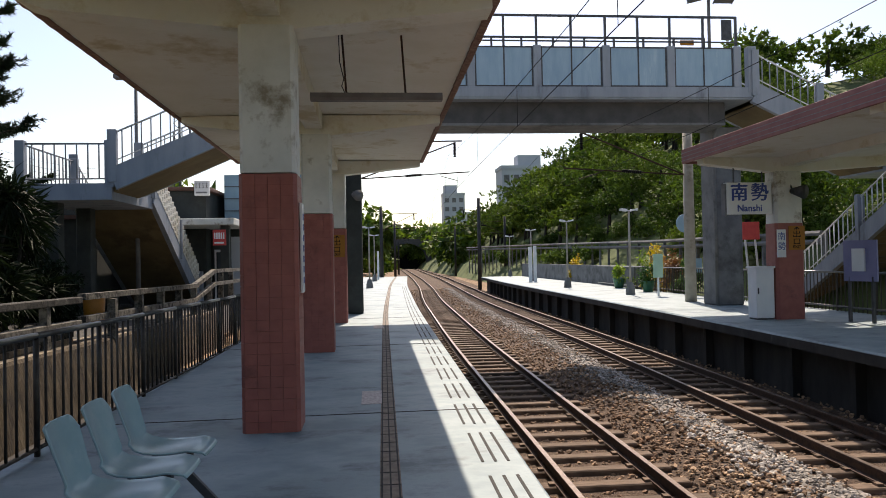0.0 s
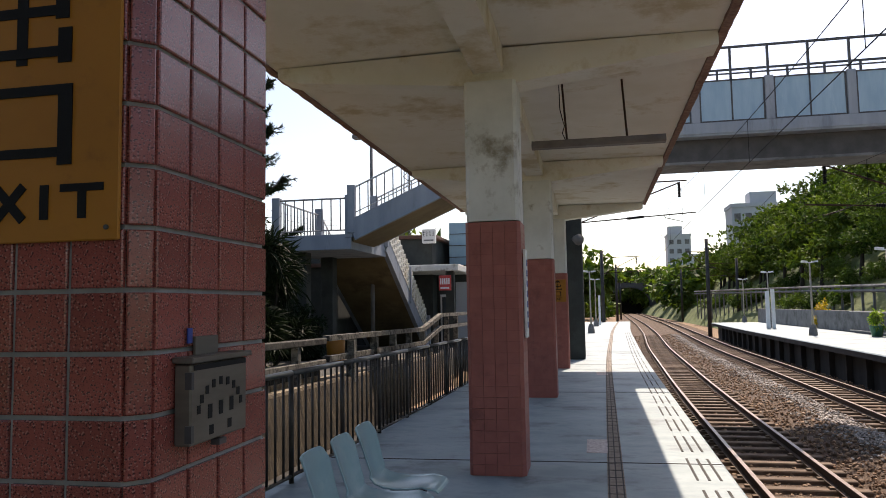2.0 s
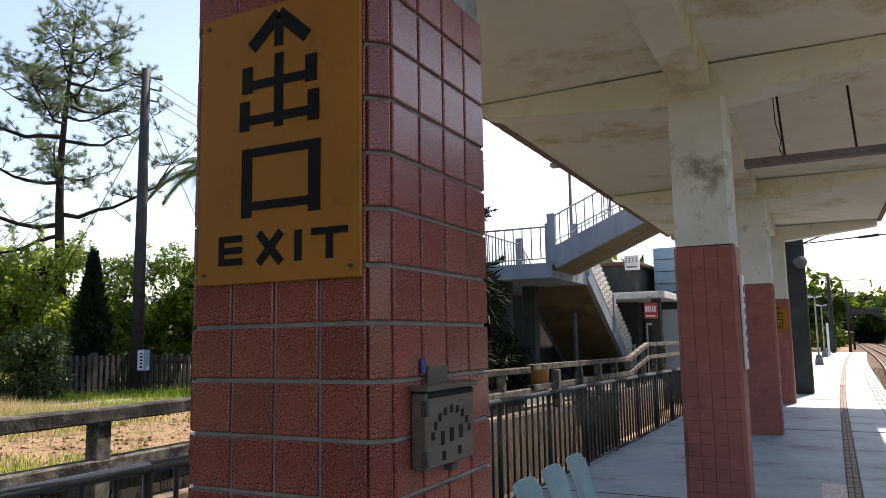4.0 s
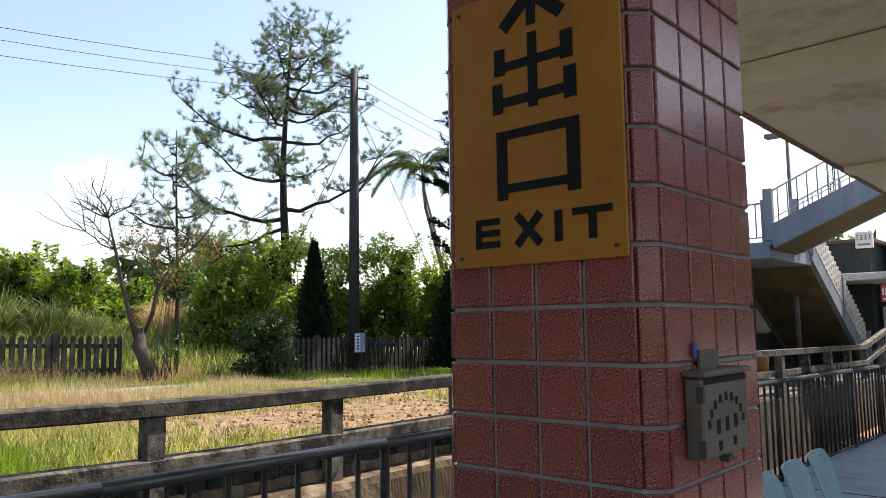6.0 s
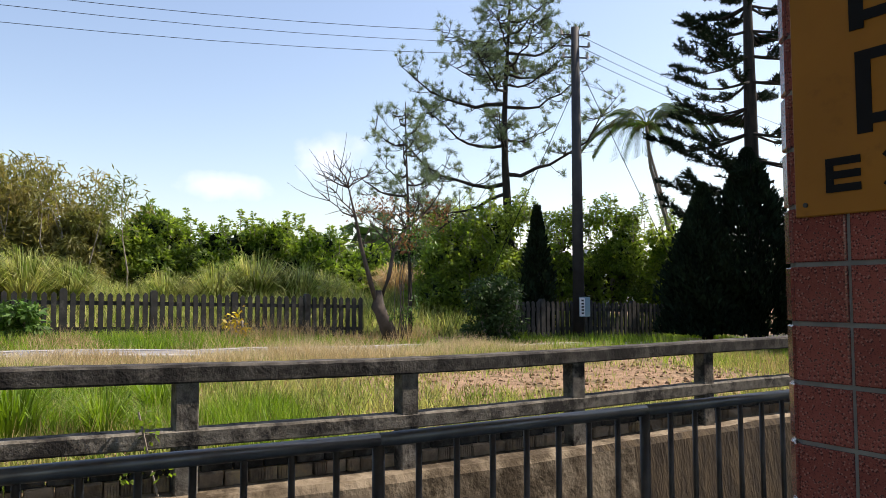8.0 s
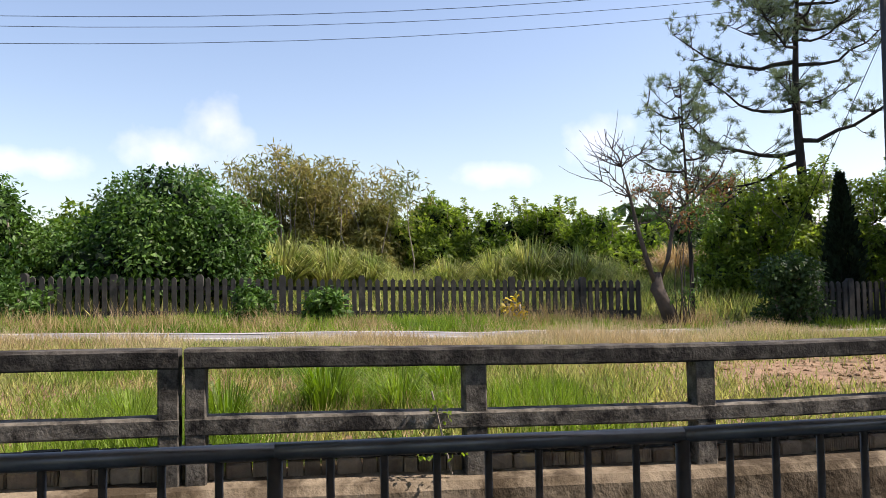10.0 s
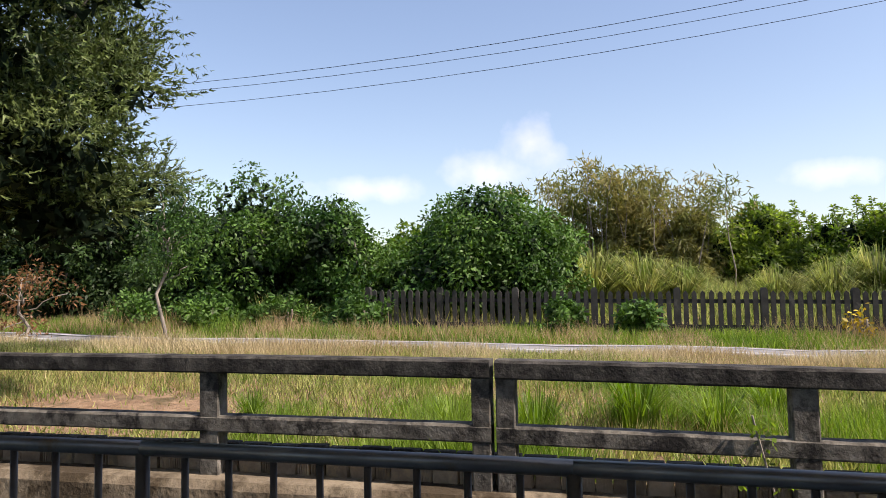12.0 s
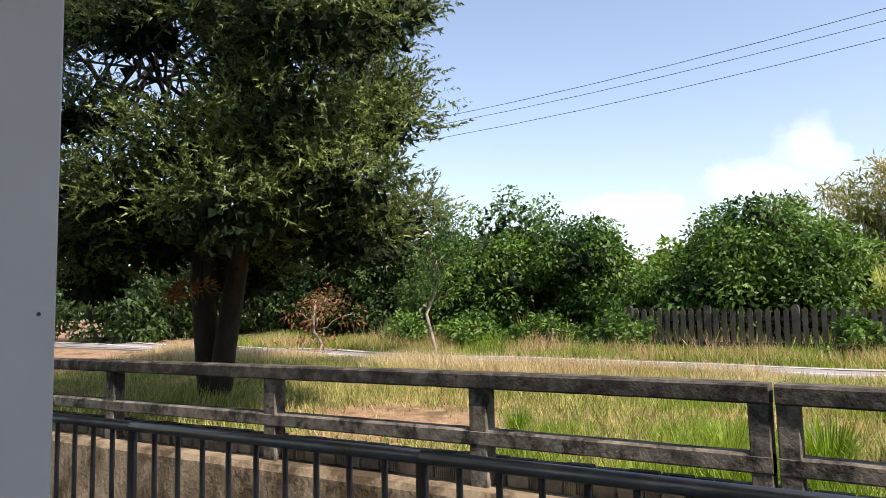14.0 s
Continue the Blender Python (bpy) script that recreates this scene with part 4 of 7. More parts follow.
def small_exit_sign(x, y, z, parent_label):
    e = thing("exit_sign", (x, y, z), parent_label, "sign")
    o = (x - 0.20, z)
    part("plate", boxm(o[0], o[0] + 0.40, y - 0.008, y, z, z + 0.56, 0.002), M_YELLOW, e)
    yy = y - 0.009
    bm = bmesh.new()
    for u0, v0, u1, v1 in ((0.19, 0.47, 0.21, 0.53), (0.19, 0.30, 0.21, 0.45), (0.12, 0.38, 0.14, 0.43), (0.26, 0.38, 0.28, 0.43), (0.12, 0.38, 0.28, 0.396), (0.11, 0.30, 0.13, 0.35), (0.27, 0.30, 0.29, 0.35), (0.11, 0.30, 0.29, 0.316)):
        box(bm, o[0] + u0, o[0] + u1, yy - 0.001 - 0.0001 * len(bm.verts) / 8, yy + 0.002, z + v0, z + v1)
    for s in (-1, 1):
        beam(bm, (x, yy - 0.002, z + 0.535), (x + s * 0.06, yy - 0.002, z + 0.48), 0.003, 0.018, up=(1, 0, 0))
    part("character", bm, M_BLACK, e)
    bm = bmesh.new()
    for u0, v0, u1, v1 in ((0.12, 0.13, 0.14, 0.26), (0.26, 0.13, 0.28, 0.26), (0.12, 0.243, 0.28, 0.26), (0.12, 0.14, 0.28, 0.156)):
        box(bm, o[0] + u0, o[0] + u1, yy - 0.001 - 0.0001 * len(bm.verts) / 8, yy + 0.002, z + v0, z + v1)
    part("character", bm, M_BLACK, e)
    text("letters", "EXIT", 0.095, Matrix.Translation((x, yy - 0.001, z + 0.07)) @ Matrix.Rotation(radians(90), 4, "X"), M_BLACK, e)


small_exit_sign(-0.86, 19.04, 1.66, "small ochre exit sign on a red column")

# grey painted upright beside the camera
gp = thing("steel_cabinet", (-0.92, -1.32, 0), "tall plain light-grey painted steel cabinet on the platform", "cabinet")
part("body", boxm(-1.2, -0.65, -1.60, -1.045, 0.06, 2.35, 0.006), M_GREYPAINT, gp)
part("plinth", boxm(-1.17, -0.68, -1.57, -1.075, 0.0, 0.06), M_DARKSTEEL, gp)
part("screw", tube(bmesh.new(), [(-1.17, -1.046, 1.585), (-1.17, -1.043, 1.585)], 0.003, 8), M_DARKSTEEL, gp)

# ---- footbridge ----
BY0, BY1 = 20.6, 22.8
br = thing("footbridge", (5, 21.7, 5.3), "grey concrete footbridge over the tracks with pale blue parapet panels", "footbridge", kind="structure")
BX0, BX1 = -0.7, 11.05
part("deck", boxm(BX0, BX1, BY0 + 0.03, BY1 - 0.03, 6.0, 6.2), M_BRIDGE, br)
for y in (BY0, BY1 - 0.16):
    part("kerb_beam", boxm(BX0, BX1, y, y + 0.16, 6.05, 6.35, 0.01), M_BRIDGE, br)
for y in (BY0 + 0.45, BY1 - 0.85):
    part("girder", boxm(BX0 + 0.6, 10.4, y, y + 0.4, 5.37, 6.02, 0.01), M_GIRDER, br)
part("girder", boxm(BX0 + 0.6, 10.4, BY0 + 0.42, BY1 - 0.42, 5.33, 5.40), M_CONC, br)
bposts = [x for x in (-0.6, 1.0, 2.85, 4.73, 6.72, 8.62, 10.6)]
for y, s in ((BY0, 1), (BY1 - 0.16, 1)):
    for a, b in zip(bposts, bposts[1:]):
        part("parapet_post", boxm(b - 0.11, b + 0.11, y, y + 0.16, 6.35, 7.53, 0.01), M_BRIDGE, br)
        pn = part("parapet_panel", boxm(a + 0.13, b - 0.13, y + 0.06, y + 0.10, 6.38, 7.48), M_PANEL, br)
        m = (a + b) / 2
        for u0, u1, v0, v1 in ((a + 0.115, a + 0.155, 6.36, 7.5), (b - 0.155, b - 0.115, 6.36, 7.5), (m - 0.02, m + 0.02, 6.36, 7.5), (a + 0.155, b - 0.155, 7.46, 7.5), (a + 0.155, b - 0.155, 6.36, 6.40)):
            part("panel_frame", boxm(u0, u1, y + 0.045, y + 0.115, v0, v1), M_DARKSTEEL, pn)
        for x in (b, m):
            part("upper_post", boxm(x - 0.03, x + 0.03, y + 0.06, y + 0.12, 7.5, 8.40), M_DARKSTEEL, br)
        for z, r in ((8.38, 0.028), (7.66, 0.018)):
            part("upper_rail", boxm(a, b, y + 0.08 - r, y + 0.08 + r, z - r, z + r), M_DARKSTEEL, br)
part("parapet_post", boxm(BX1 - 0.15, BX1 + 0.1, BY0 - 0.02, BY0 + 0.2, 6.2, 7.53, 0.01), M_BRIDGE, br)
part("notice", boxm(8.95, 9.35, BY0 + 0.1, BY0 + 0.14, 7.58, 7.72), M_YELLOW, br, "small orange notice")
part("notice", boxm(10.15, 10.45, BY0 + 0.02, BY0 + 0.06, 7.72, 8.3), M_DARKSTEEL, br, "dark square plate")


def pier(x0, x1, y0, y1, top, label, material):
    p = thing("bridge_pier", ((x0 + x1) / 2, (y0 + y1) / 2, 0), label, "pier", "piers of the footbridge", kind="structure")
    part("shaft", boxm(x0, x1, y0, y1, 0, top, 0.03), material, p)
    part("drain_pipe", tube(bmesh.new(), [(x0 - 0.06, y0 - 0.05, 0.02), (x0 - 0.06, y0 - 0.05, top - 0.3), (x0 + 0.2, y0 - 0.04, top + 0.3)], 0.05, 10), M_CONC, p, smooth=True)
    return p


pier(10.38, 11.2, 21.7, 22.7, 5.4, "rough grey concrete pier of the footbridge", M_CONC)
pier(-0.72, -0.26, 22.2, 22.75, 5.4, "dark concrete pier of the footbridge at the platform", M_DARKWALL)

fl = thing("floodlight", (9.75, 20.75, 7.5), "pair of grey floodlights on a pole above the footbridge", "floodlight")
part("pole", tube(bmesh.new(), [(9.85, 20.78, 7.52), (9.85, 20.78, 9.0)], 0.045, 10), M_CONC, fl, smooth=True)
for s in (-1, 1):
    bm = bmesh.new()
    beam(bm, (9.85 + s * 0.15, 20.7, 8.98 - 0.05 * s), (9.85 + s * 0.62, 20.55, 8.82 + 0.06), 0.32, 0.14, bevel=0.03)
    part("lamp_head", bm, M_CONC, fl)
part("arm", tube(bmesh.new(), [(9.5, 20.75, 8.95), (10.3, 20.75, 8.93)], 0.02, 6), M_DARKSTEEL, fl)


def flight(parent, a, b, w_axis, width, soffit, nsteps, thick=0.5, bars=True, side_mat=None, back=True, bars_mat=None):
    """A stair flight from a (low) to b (high), width along w_axis, with stringers, treads and a barred balustrade on both sides."""
    a, b, w = Vector(a), Vector(b), Vector(w_axis) * width
    bars_mat = bars_mat or M_STEELGREY
    d = b - a
    run = Vector((d.x, d.y, 0))
    for i in range(nsteps):
        p = a + run * (i / nsteps)
        q = a + run * ((i + 1) / nsteps)
        z = a.z + d.z * (i + 1) / nsteps
        bm = bmesh.new()
        cs = [p, q, q + w, p + w]
        lo = [bm.verts.new((c.x, c.y, z - d.z / nsteps - 0.12)) for c in cs]
        hi = [bm.verts.new((c.x, c.y, z)) for c in cs]
        bm.faces.new(lo)
        bm.faces.new(hi)
        for k in range(4):
            bm.faces.new((lo[k], lo[(k + 1) % 4], hi[(k + 1) % 4], hi[k]))
        part("step", bm, M_CONC, parent)
    bm = bmesh.new()
    lo = [bm.verts.new(c) for c in (a + Vector((0, 0, -thick * 0.6)), b + Vector((0, 0, -thick * 0.6)), b + w + Vector((0, 0, -thick * 0.6)), a + w + Vector((0, 0, -thick * 0.6)))]
    hi = [bm.verts.new(v.co + Vector((0, 0, 0.14))) for v in lo]
    bm.faces.new(lo)
    bm.faces.new(hi)
    for k in range(4):
        bm.faces.new((lo[k], lo[(k + 1) % 4], hi[(k + 1) % 4], hi[k]))
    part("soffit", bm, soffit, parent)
    up = Vector((0, 0, 1))
    for off in ((Vector((0, 0, 0)), w) if back else (Vector((0, 0, 0)),)):
        out = (w.normalized() * (0.06 if off.length else -0.06))
        p, q = a + off + out, b + off + out
        bm = bmesh.new()
        beam(bm, p + up * -0.03, q + up * -0.03, 0.13, thick, bevel=0.01)
        part("stringer", bm, side_mat or M_BRIDGE, parent)
        for h, r in ((1.12, 0.024), (0.42, 0.015)):
            part("hand_rail", tube(bmesh.new(), [p + up * h, q + up * h], r, 8), M_PALEBAR, parent, smooth=True)
        n = int((q - p).length / 0.25)
        for k in range(1, n):
            c = p + (q - p) * (k / n)
            part("baluster", tube(bmesh.new(), [c + up * 0.1, c + up * 1.12], 0.017, 6), bars_mat, parent, smooth=True)
        for c in (p, p + (q - p) * 0.5, q):
            part("newel_post", boxm(c.x - 0.11, c.x + 0.11, c.y - 0.08, c.y + 0.08, c.z - 0.1, c.z + 1.22, 0.01), M_BRIDGE, parent)


def rail_run(parent, pts):
    """Level barred railing along a chain of points at deck height."""
    up = Vector((0, 0, 1))
    for p, q in zip(pts, pts[1:]):
        p, q = Vector(p), Vector(q)
        for h, r in ((1.0, 0.026), (0.12, 0.02)):
            part("hand_rail", tube(bmesh.new(), [p + up * h, q + up * h], r, 8), M_STEELGREY, parent, smooth=True)
        n = max(2, int((q - p).length / 0.24))
        for k in range(1, n):
            c = p + (q - p) * (k / n)
            part("baluster", tube(bmesh.new(), [c + up * 0.12, c + up * 1.0], 0.019, 6), M_STEELGREY, parent, smooth=True)
    for c in pts:
        part("newel_post", boxm(c[0] - 0.11, c[0] + 0.11, c[1] - 0.1, c[1] + 0.1, c[2] - 0.1, c[2] + 1.08, 0.01), M_BRIDGE, parent)


st = thing("footbridge_stairs", (-5, 20.6, 0), "grey concrete stairs with pale barred railings, down to the station yard", "stairs", "stairs of the footbridge", kind="structure")
LZ = 3.62
part("landing", boxm(-8.75, -6.42, 19.42, 22.9, LZ - 0.42, LZ, 0.01), M_BRIDGE, st)
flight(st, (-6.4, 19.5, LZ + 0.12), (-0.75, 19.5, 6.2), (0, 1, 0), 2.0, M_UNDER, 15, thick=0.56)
rail_run(st, [(-6.48, 19.5, LZ), (-8.62, 19.5, LZ), (-8.62, 22.8, LZ)])
rail_run(st, [(-6.48, 21.9, LZ), (-6.48, 22.8, LZ)])
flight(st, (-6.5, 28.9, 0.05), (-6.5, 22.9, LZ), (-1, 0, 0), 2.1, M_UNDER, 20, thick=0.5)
# concrete columns in near-black: the shade under the landing is in their colour
part("landing_column", boxm(-8.35, -7.95, 20.0, 20.4, 0, LZ - 0.4, 0.02), M_DARKWALL, st)
part("landing_column", boxm(-8.35, -7.95, 22.2, 22.6, 0, LZ - 0.4, 0.02), M_DARKWALL, st)
# lattice screen blocks beside the lower flight
for k in range(22):
    for r in range(5):
        y = 23.2 + 0.24 * k
        z = LZ - 0.6 * (y - 22.9) + 0.12 + 0.21 * r
        bm = bmesh.new()
        for u0, u1, v0, v1 in ((0, 0.22, 0, 0.035), (0, 0.22, 0.165, 0.2), (0, 0.035, 0.035, 0.165), (0.185, 0.22, 0.035, 0.165)):
            box(bm, -6.44, -6.38, y + u0, y + u1, z + v0, z + v1)
        part("lattice_block", bm, M_WHITEWASH, st)

st2 = thing("footbridge_stairs", (13, 21, 0), "grey concrete stairs with pale railings, down to the far platform", "stairs", "stairs of the footbridge", kind="structure")
flight(st2, (15.0, 20.66, 4.3), (11.1, 20.66, 6.2), (0, 1, 0), 2.0, M_UNDER, 11, thick=0.56)
part("landing", boxm(15.0, 17.2, 16.72, 22.7, 3.9, 4.3), M_BRIDGE, st2)
part("landing", boxm(13.98, 17.2, 14.6, 16.7, 3.55, 3.95), M_BRIDGE, st2)
part("landing_column", boxm(16.5, 16.9, 20.3, 20.7, -0.3, 3.92), M_CONC, st2)
part("landing_column", boxm(16.5, 16.9, 15.0, 15.4, -0.3, 3.57), M_CONC, st2)
flight(st2, (14.1, 24.0, 0.0), (14.1, 16.72, 3.95), (1, 0, 0), 2.0, M_UNDER, 21, thick=0.5, bars_mat=M_PALEBAR)

# ---- plants ----
def cards(name, P, D, N, L, W, material, parent=None, label="", fold=0.0, slim=False):
    """Many leaves in one mesh: each a diamond (slim: a pointed blade) from P along D, turned by N, of length L and width W."""
    n = len(P)
    D = D / np.maximum(1e-6, np.linalg.norm(D, axis=1, keepdims=True))
    S = np.cross(D, N)
    S /= np.maximum(1e-6, np.linalg.norm(S, axis=1, keepdims=True))
    L, W = np.broadcast_to(L, n)[:, None], np.broadcast_to(W, n)[:, None]
    k = 3 if slim else 4
    v = np.empty((n, k, 3), np.float32)
    if slim:
        v[:, 0] = P + S * W * 0.5
        v[:, 1] = P + D * L - np.array([0, 0, 1]) * L * fold
        v[:, 2] = P - S * W * 0.5
    else:
        v[:, 0] = P
        v[:, 1] = P + D * L * 0.45 + S * W * 0.5
        v[:, 2] = P + D * L - np.array([0, 0, 1]) * L * fold
        v[:, 3] = P + D * L * 0.45 - S * W * 0.5
    me = bpy.data.meshes.new(name)
    me.vertices.add(k * n)
    me.vertices.foreach_set("co", v.ravel())
    me.loops.add(k * n)
    me.loops.foreach_set("vertex_index", np.arange(k * n, dtype=np.int32))
    me.polygons.add(n)
    me.polygons.foreach_set("loop_start", np.arange(0, k * n, k, dtype=np.int32))
    me.update(calc_edges=True)
    me.materials.append(material)
    return link(name, me, parent, label)


def sphere_dirs(rng, n):
    d = rng.normal(size=(n, 3))
    return d / np.linalg.norm(d, axis=1, keepdims=True)


def crown(name, clumps, n, size, material, parent, seed, sub=14, subr=0.36, aspect=0.45, droop=0.25, label="", shell=0.55, slim=False, inner=0):
    """Leaves on many small sub-clumps set over the outer part of each ellipsoid (cx, cy, cz, rx, ry, rz)."""
    rng = np.random.default_rng(seed)
    C, R = [], []
    for cx, cy, cz, rx, ry, rz in clumps:
        d = sphere_dirs(rng, sub)
        r = rng.uniform(shell, 0.95, (sub, 1))
        C.append(np.array([cx, cy, cz]) + d * r * np.array([rx, ry, rz]))
        R.append(np.full(sub, subr * (rx + ry + rz) / 3) * rng.uniform(0.6, 1.25, sub))
    C, R = np.concatenate(C), np.concatenate(R)
    k = rng.choice(len(C), n, p=R ** 2 / np.sum(R ** 2))
    d = sphere_dirs(rng, n)
    rad = R[k] * rng.uniform(0.55, 1.08, n)
    P = C[k] + d * rad[:, None] * np.array([1, 1, 0.8])
    D = d * 0.7 + rng.normal(size=(n, 3)) * 0.55 - np.array([0, 0, droop])
    N = d + rng.normal(size=(n, 3)) * 0.5 + np.array([0, 0, 0.5])
    L = size * rng.uniform(0.6, 1.35, n)
    # inner leaves are near black: the crown's shade is put into their colour
    if inner:
        q = sphere_dirs(rng, inner) * rng.uniform(0.0, 0.75, (inner, 1))
        cc = np.array(clumps)[rng.integers(0, len(clumps), inner)]
        cards("inner_foliage", cc[:, :3] + q * cc[:, 3:], rng.normal(size=(inner, 3)), rng.normal(size=(inner, 3)), size * 1.9, size * 1.4, L_BLACK, parent, "inner leaves coloured near black for the shade inside the crown", slim=True)
    return cards(name, P, D, N, L, L * aspect, material, parent, label, 0.1, slim)


def limb(bm, a, b, r0, r1, rng, wob=0.08, segs=6, n=5):
    a, b = Vector(a), Vector(b)
    pts = [a + (b - a) * (i / n) + Vector((rng.uniform(-1, 1), rng.uniform(-1, 1), rng.uniform(-0.5, 0.5))) * wob * (b - a).length * (0 < i < n) for i in range(n + 1)]
    tube(bm, pts, [r0 + (r1 - r0) * i / n for i in range(n + 1)], segs)
    return pts


def tree(name, base, label, limbs, clumps, material, n, size, seed, bark=None, category="tree", group="", **kw):
    """A tapered trunk with limbs towards its clumps, and a crown."""
    t = thing(name, base, label, category, group)
    rng = random.Random(seed)
    bm = bmesh.new()
    for a, b, r0, r1 in limbs:
        limb(bm, a, b, r0, r1, rng)
    for c in clumps[: min(len(clumps), 14)]:
        a, b, r0, r1 = rng.choice(limbs)
        f = rng.uniform(0.45, 0.95)
        p = tuple(a[i] + (b[i] - a[i]) * f for i in range(3))
        limb(bm, p, c[:3], max(0.012, r1 * 0.6), 0.008, rng, 0.1, 5, 4)
    part("trunk", bm, bark or M_BARK, t, smooth=True)
    crown("crown", clumps, n, size, material, t, seed, **kw)
    return t


# broad dark tree close to the fence
rg = random.Random(21)
B = (-6.75, -7.3, 0.55)
cl = []
for i in range(78):
    h = (i + rg.random()) / 78
    z = 2.6 + 6.5 * h
    r = (3.6 if h > 0.15 else 2.8) * math.sqrt(rg.uniform(0.12, 1.0)) * (1.0 if h < 0.8 else 0.8)
    a = rg.uniform(0, 2 * math.pi)
    tx = B[0] + min(1.6, r * math.cos(a))
    cl.append((tx, min(B[1] + 0.2 + r * math.sin(a), 0.43 + 0.6235 * tx - 0.8 - 0.3 * rg.random()), z - 0.12 * r, rg.uniform(0.62, 1.0), rg.uniform(0.62, 1.0), rg.uniform(0.42, 0.66)))
for i in range(11):
    a, r = rg.uniform(-0.9, 3.6), rg.uniform(0.7, 2.3)
    cl.append((B[0] + r * math.cos(a) * 0.7, B[1] - 0.4 + r * math.sin(a) * 0.9 - 0.6, rg.uniform(2.15, 2.9), 0.55, 0.55, 0.35))
big = thing("broad_tree", B, "large dark-green tree with a forked black trunk behind the fence", "tree")
bm = bmesh.new()
bl = [((B[0], B[1] + 0.02, 0.35), (B[0] + 0.1, B[1] - 0.45, 4.6), 0.17, 0.10), ((B[0] + 0.05, B[1] + 0.1, 0.4), (B[0] - 0.1, B[1] + 0.75, 5.0), 0.15, 0.09), ((B[0], B[1], 2.0), (B[0] - 0.4, B[1] - 0.3, 8.0), 0.15, 0.04), ((B[0], B[1] + 0.4, 2.3), (B[0] + 0.8, B[1] + 1.5, 4.6), 0.09, 0.03), ((B[0], B[1] - 0.3, 2.4), (B[0] + 0.5, B[1] - 2.0, 5.2), 0.09, 0.03)]
for a, b, r0, r1 in bl:
    limb(bm, a, b, r0, r1, rg, 0.008, 8)
for c in cl:
    a, b, r0, r1 = rg.choice(bl)
    f = rg.uniform(0.4, 0.95)
    limb(bm, tuple(a[k] + (b[k] - a[k]) * f for k in range(3)), c[:3], 0.03, 0.008, rg, 0.13, 5, 5)
part("trunk", bm, M_BARK, big, smooth=True)


def sprays(name, pads, n, m, length, size, material, parent, seed, label="", broad=0.36):
    """Feathery twigs over the upper and outer skin of flattened pads, each twig set with m small leaves."""
    rng = np.random.default_rng(seed)
    pd = np.array(pads)
    k = rng.choice(len(pd), n, p=pd[:, 3] * pd[:, 4] / np.sum(pd[:, 3] * pd[:, 4]))
    d = sphere_dirs(rng, n)
    d[:, 2] = np.where(d[:, 2] < -0.25, -d[:, 2] * rng.random(n), d[:, 2])
    wob = 1 + 0.22 * np.sin(d[:, 0] * 7 + k) * np.sin(d[:, 1] * 6 + 2 * k) + 0.12 * np.sin(d[:, 2] * 11 + k)
    O = pd[k, :3] + d * pd[k, 3:] * (rng.uniform(0.5, 0.98, n) * wob)[:, None]
    T = d * 0.8 + rng.normal(size=(n, 3)) * 0.35 + [0, 0, 0.12]
    T /= np.linalg.norm(T, axis=1, keepdims=True)
    f = rng.random((n, m, 1))
    P = (O[:, None] + T[:, None] * f * (length * rng.uniform(0.5, 1.3, n))[:, None, None]).reshape(-1, 3)
    D = np.repeat(T, m, axis=0) * 0.7 + rng.normal(size=P.shape) * 0.5
    return cards(name, P, D, np.repeat(d, m, axis=0) + rng.normal(size=P.shape) * 0.4, size * rng.uniform(0.6, 1.3, len(P)), size * broad, material, parent, label, 0.1, True)


sprays("crown", cl, 27000, 16, 0.26, 0.062, L_BIG, big, 21)
# near-black leaves inside the pads carry the shade within the crown
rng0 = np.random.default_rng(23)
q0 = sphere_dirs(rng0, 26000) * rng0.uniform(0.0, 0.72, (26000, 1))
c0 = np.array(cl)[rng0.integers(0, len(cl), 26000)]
cards("inner_foliage", c0[:, :3] + q0 * c0[:, 3:] - [0, 0, 0.1], rng0.normal(size=q0.shape), rng0.normal(size=q0.shape), 0.14, 0.09, L_BLACK, big, "inner leaves coloured near black for the shade inside the crown", slim=True)
crown("dead_spray", [(B[0] + 0.9, B[1] + 0.55, 2.0, 0.25, 0.25, 0.2)], 160, 0.11, L_BROWN, big, 5, sub=6, aspect=0.3, label="rust-brown dead spray of leaves")

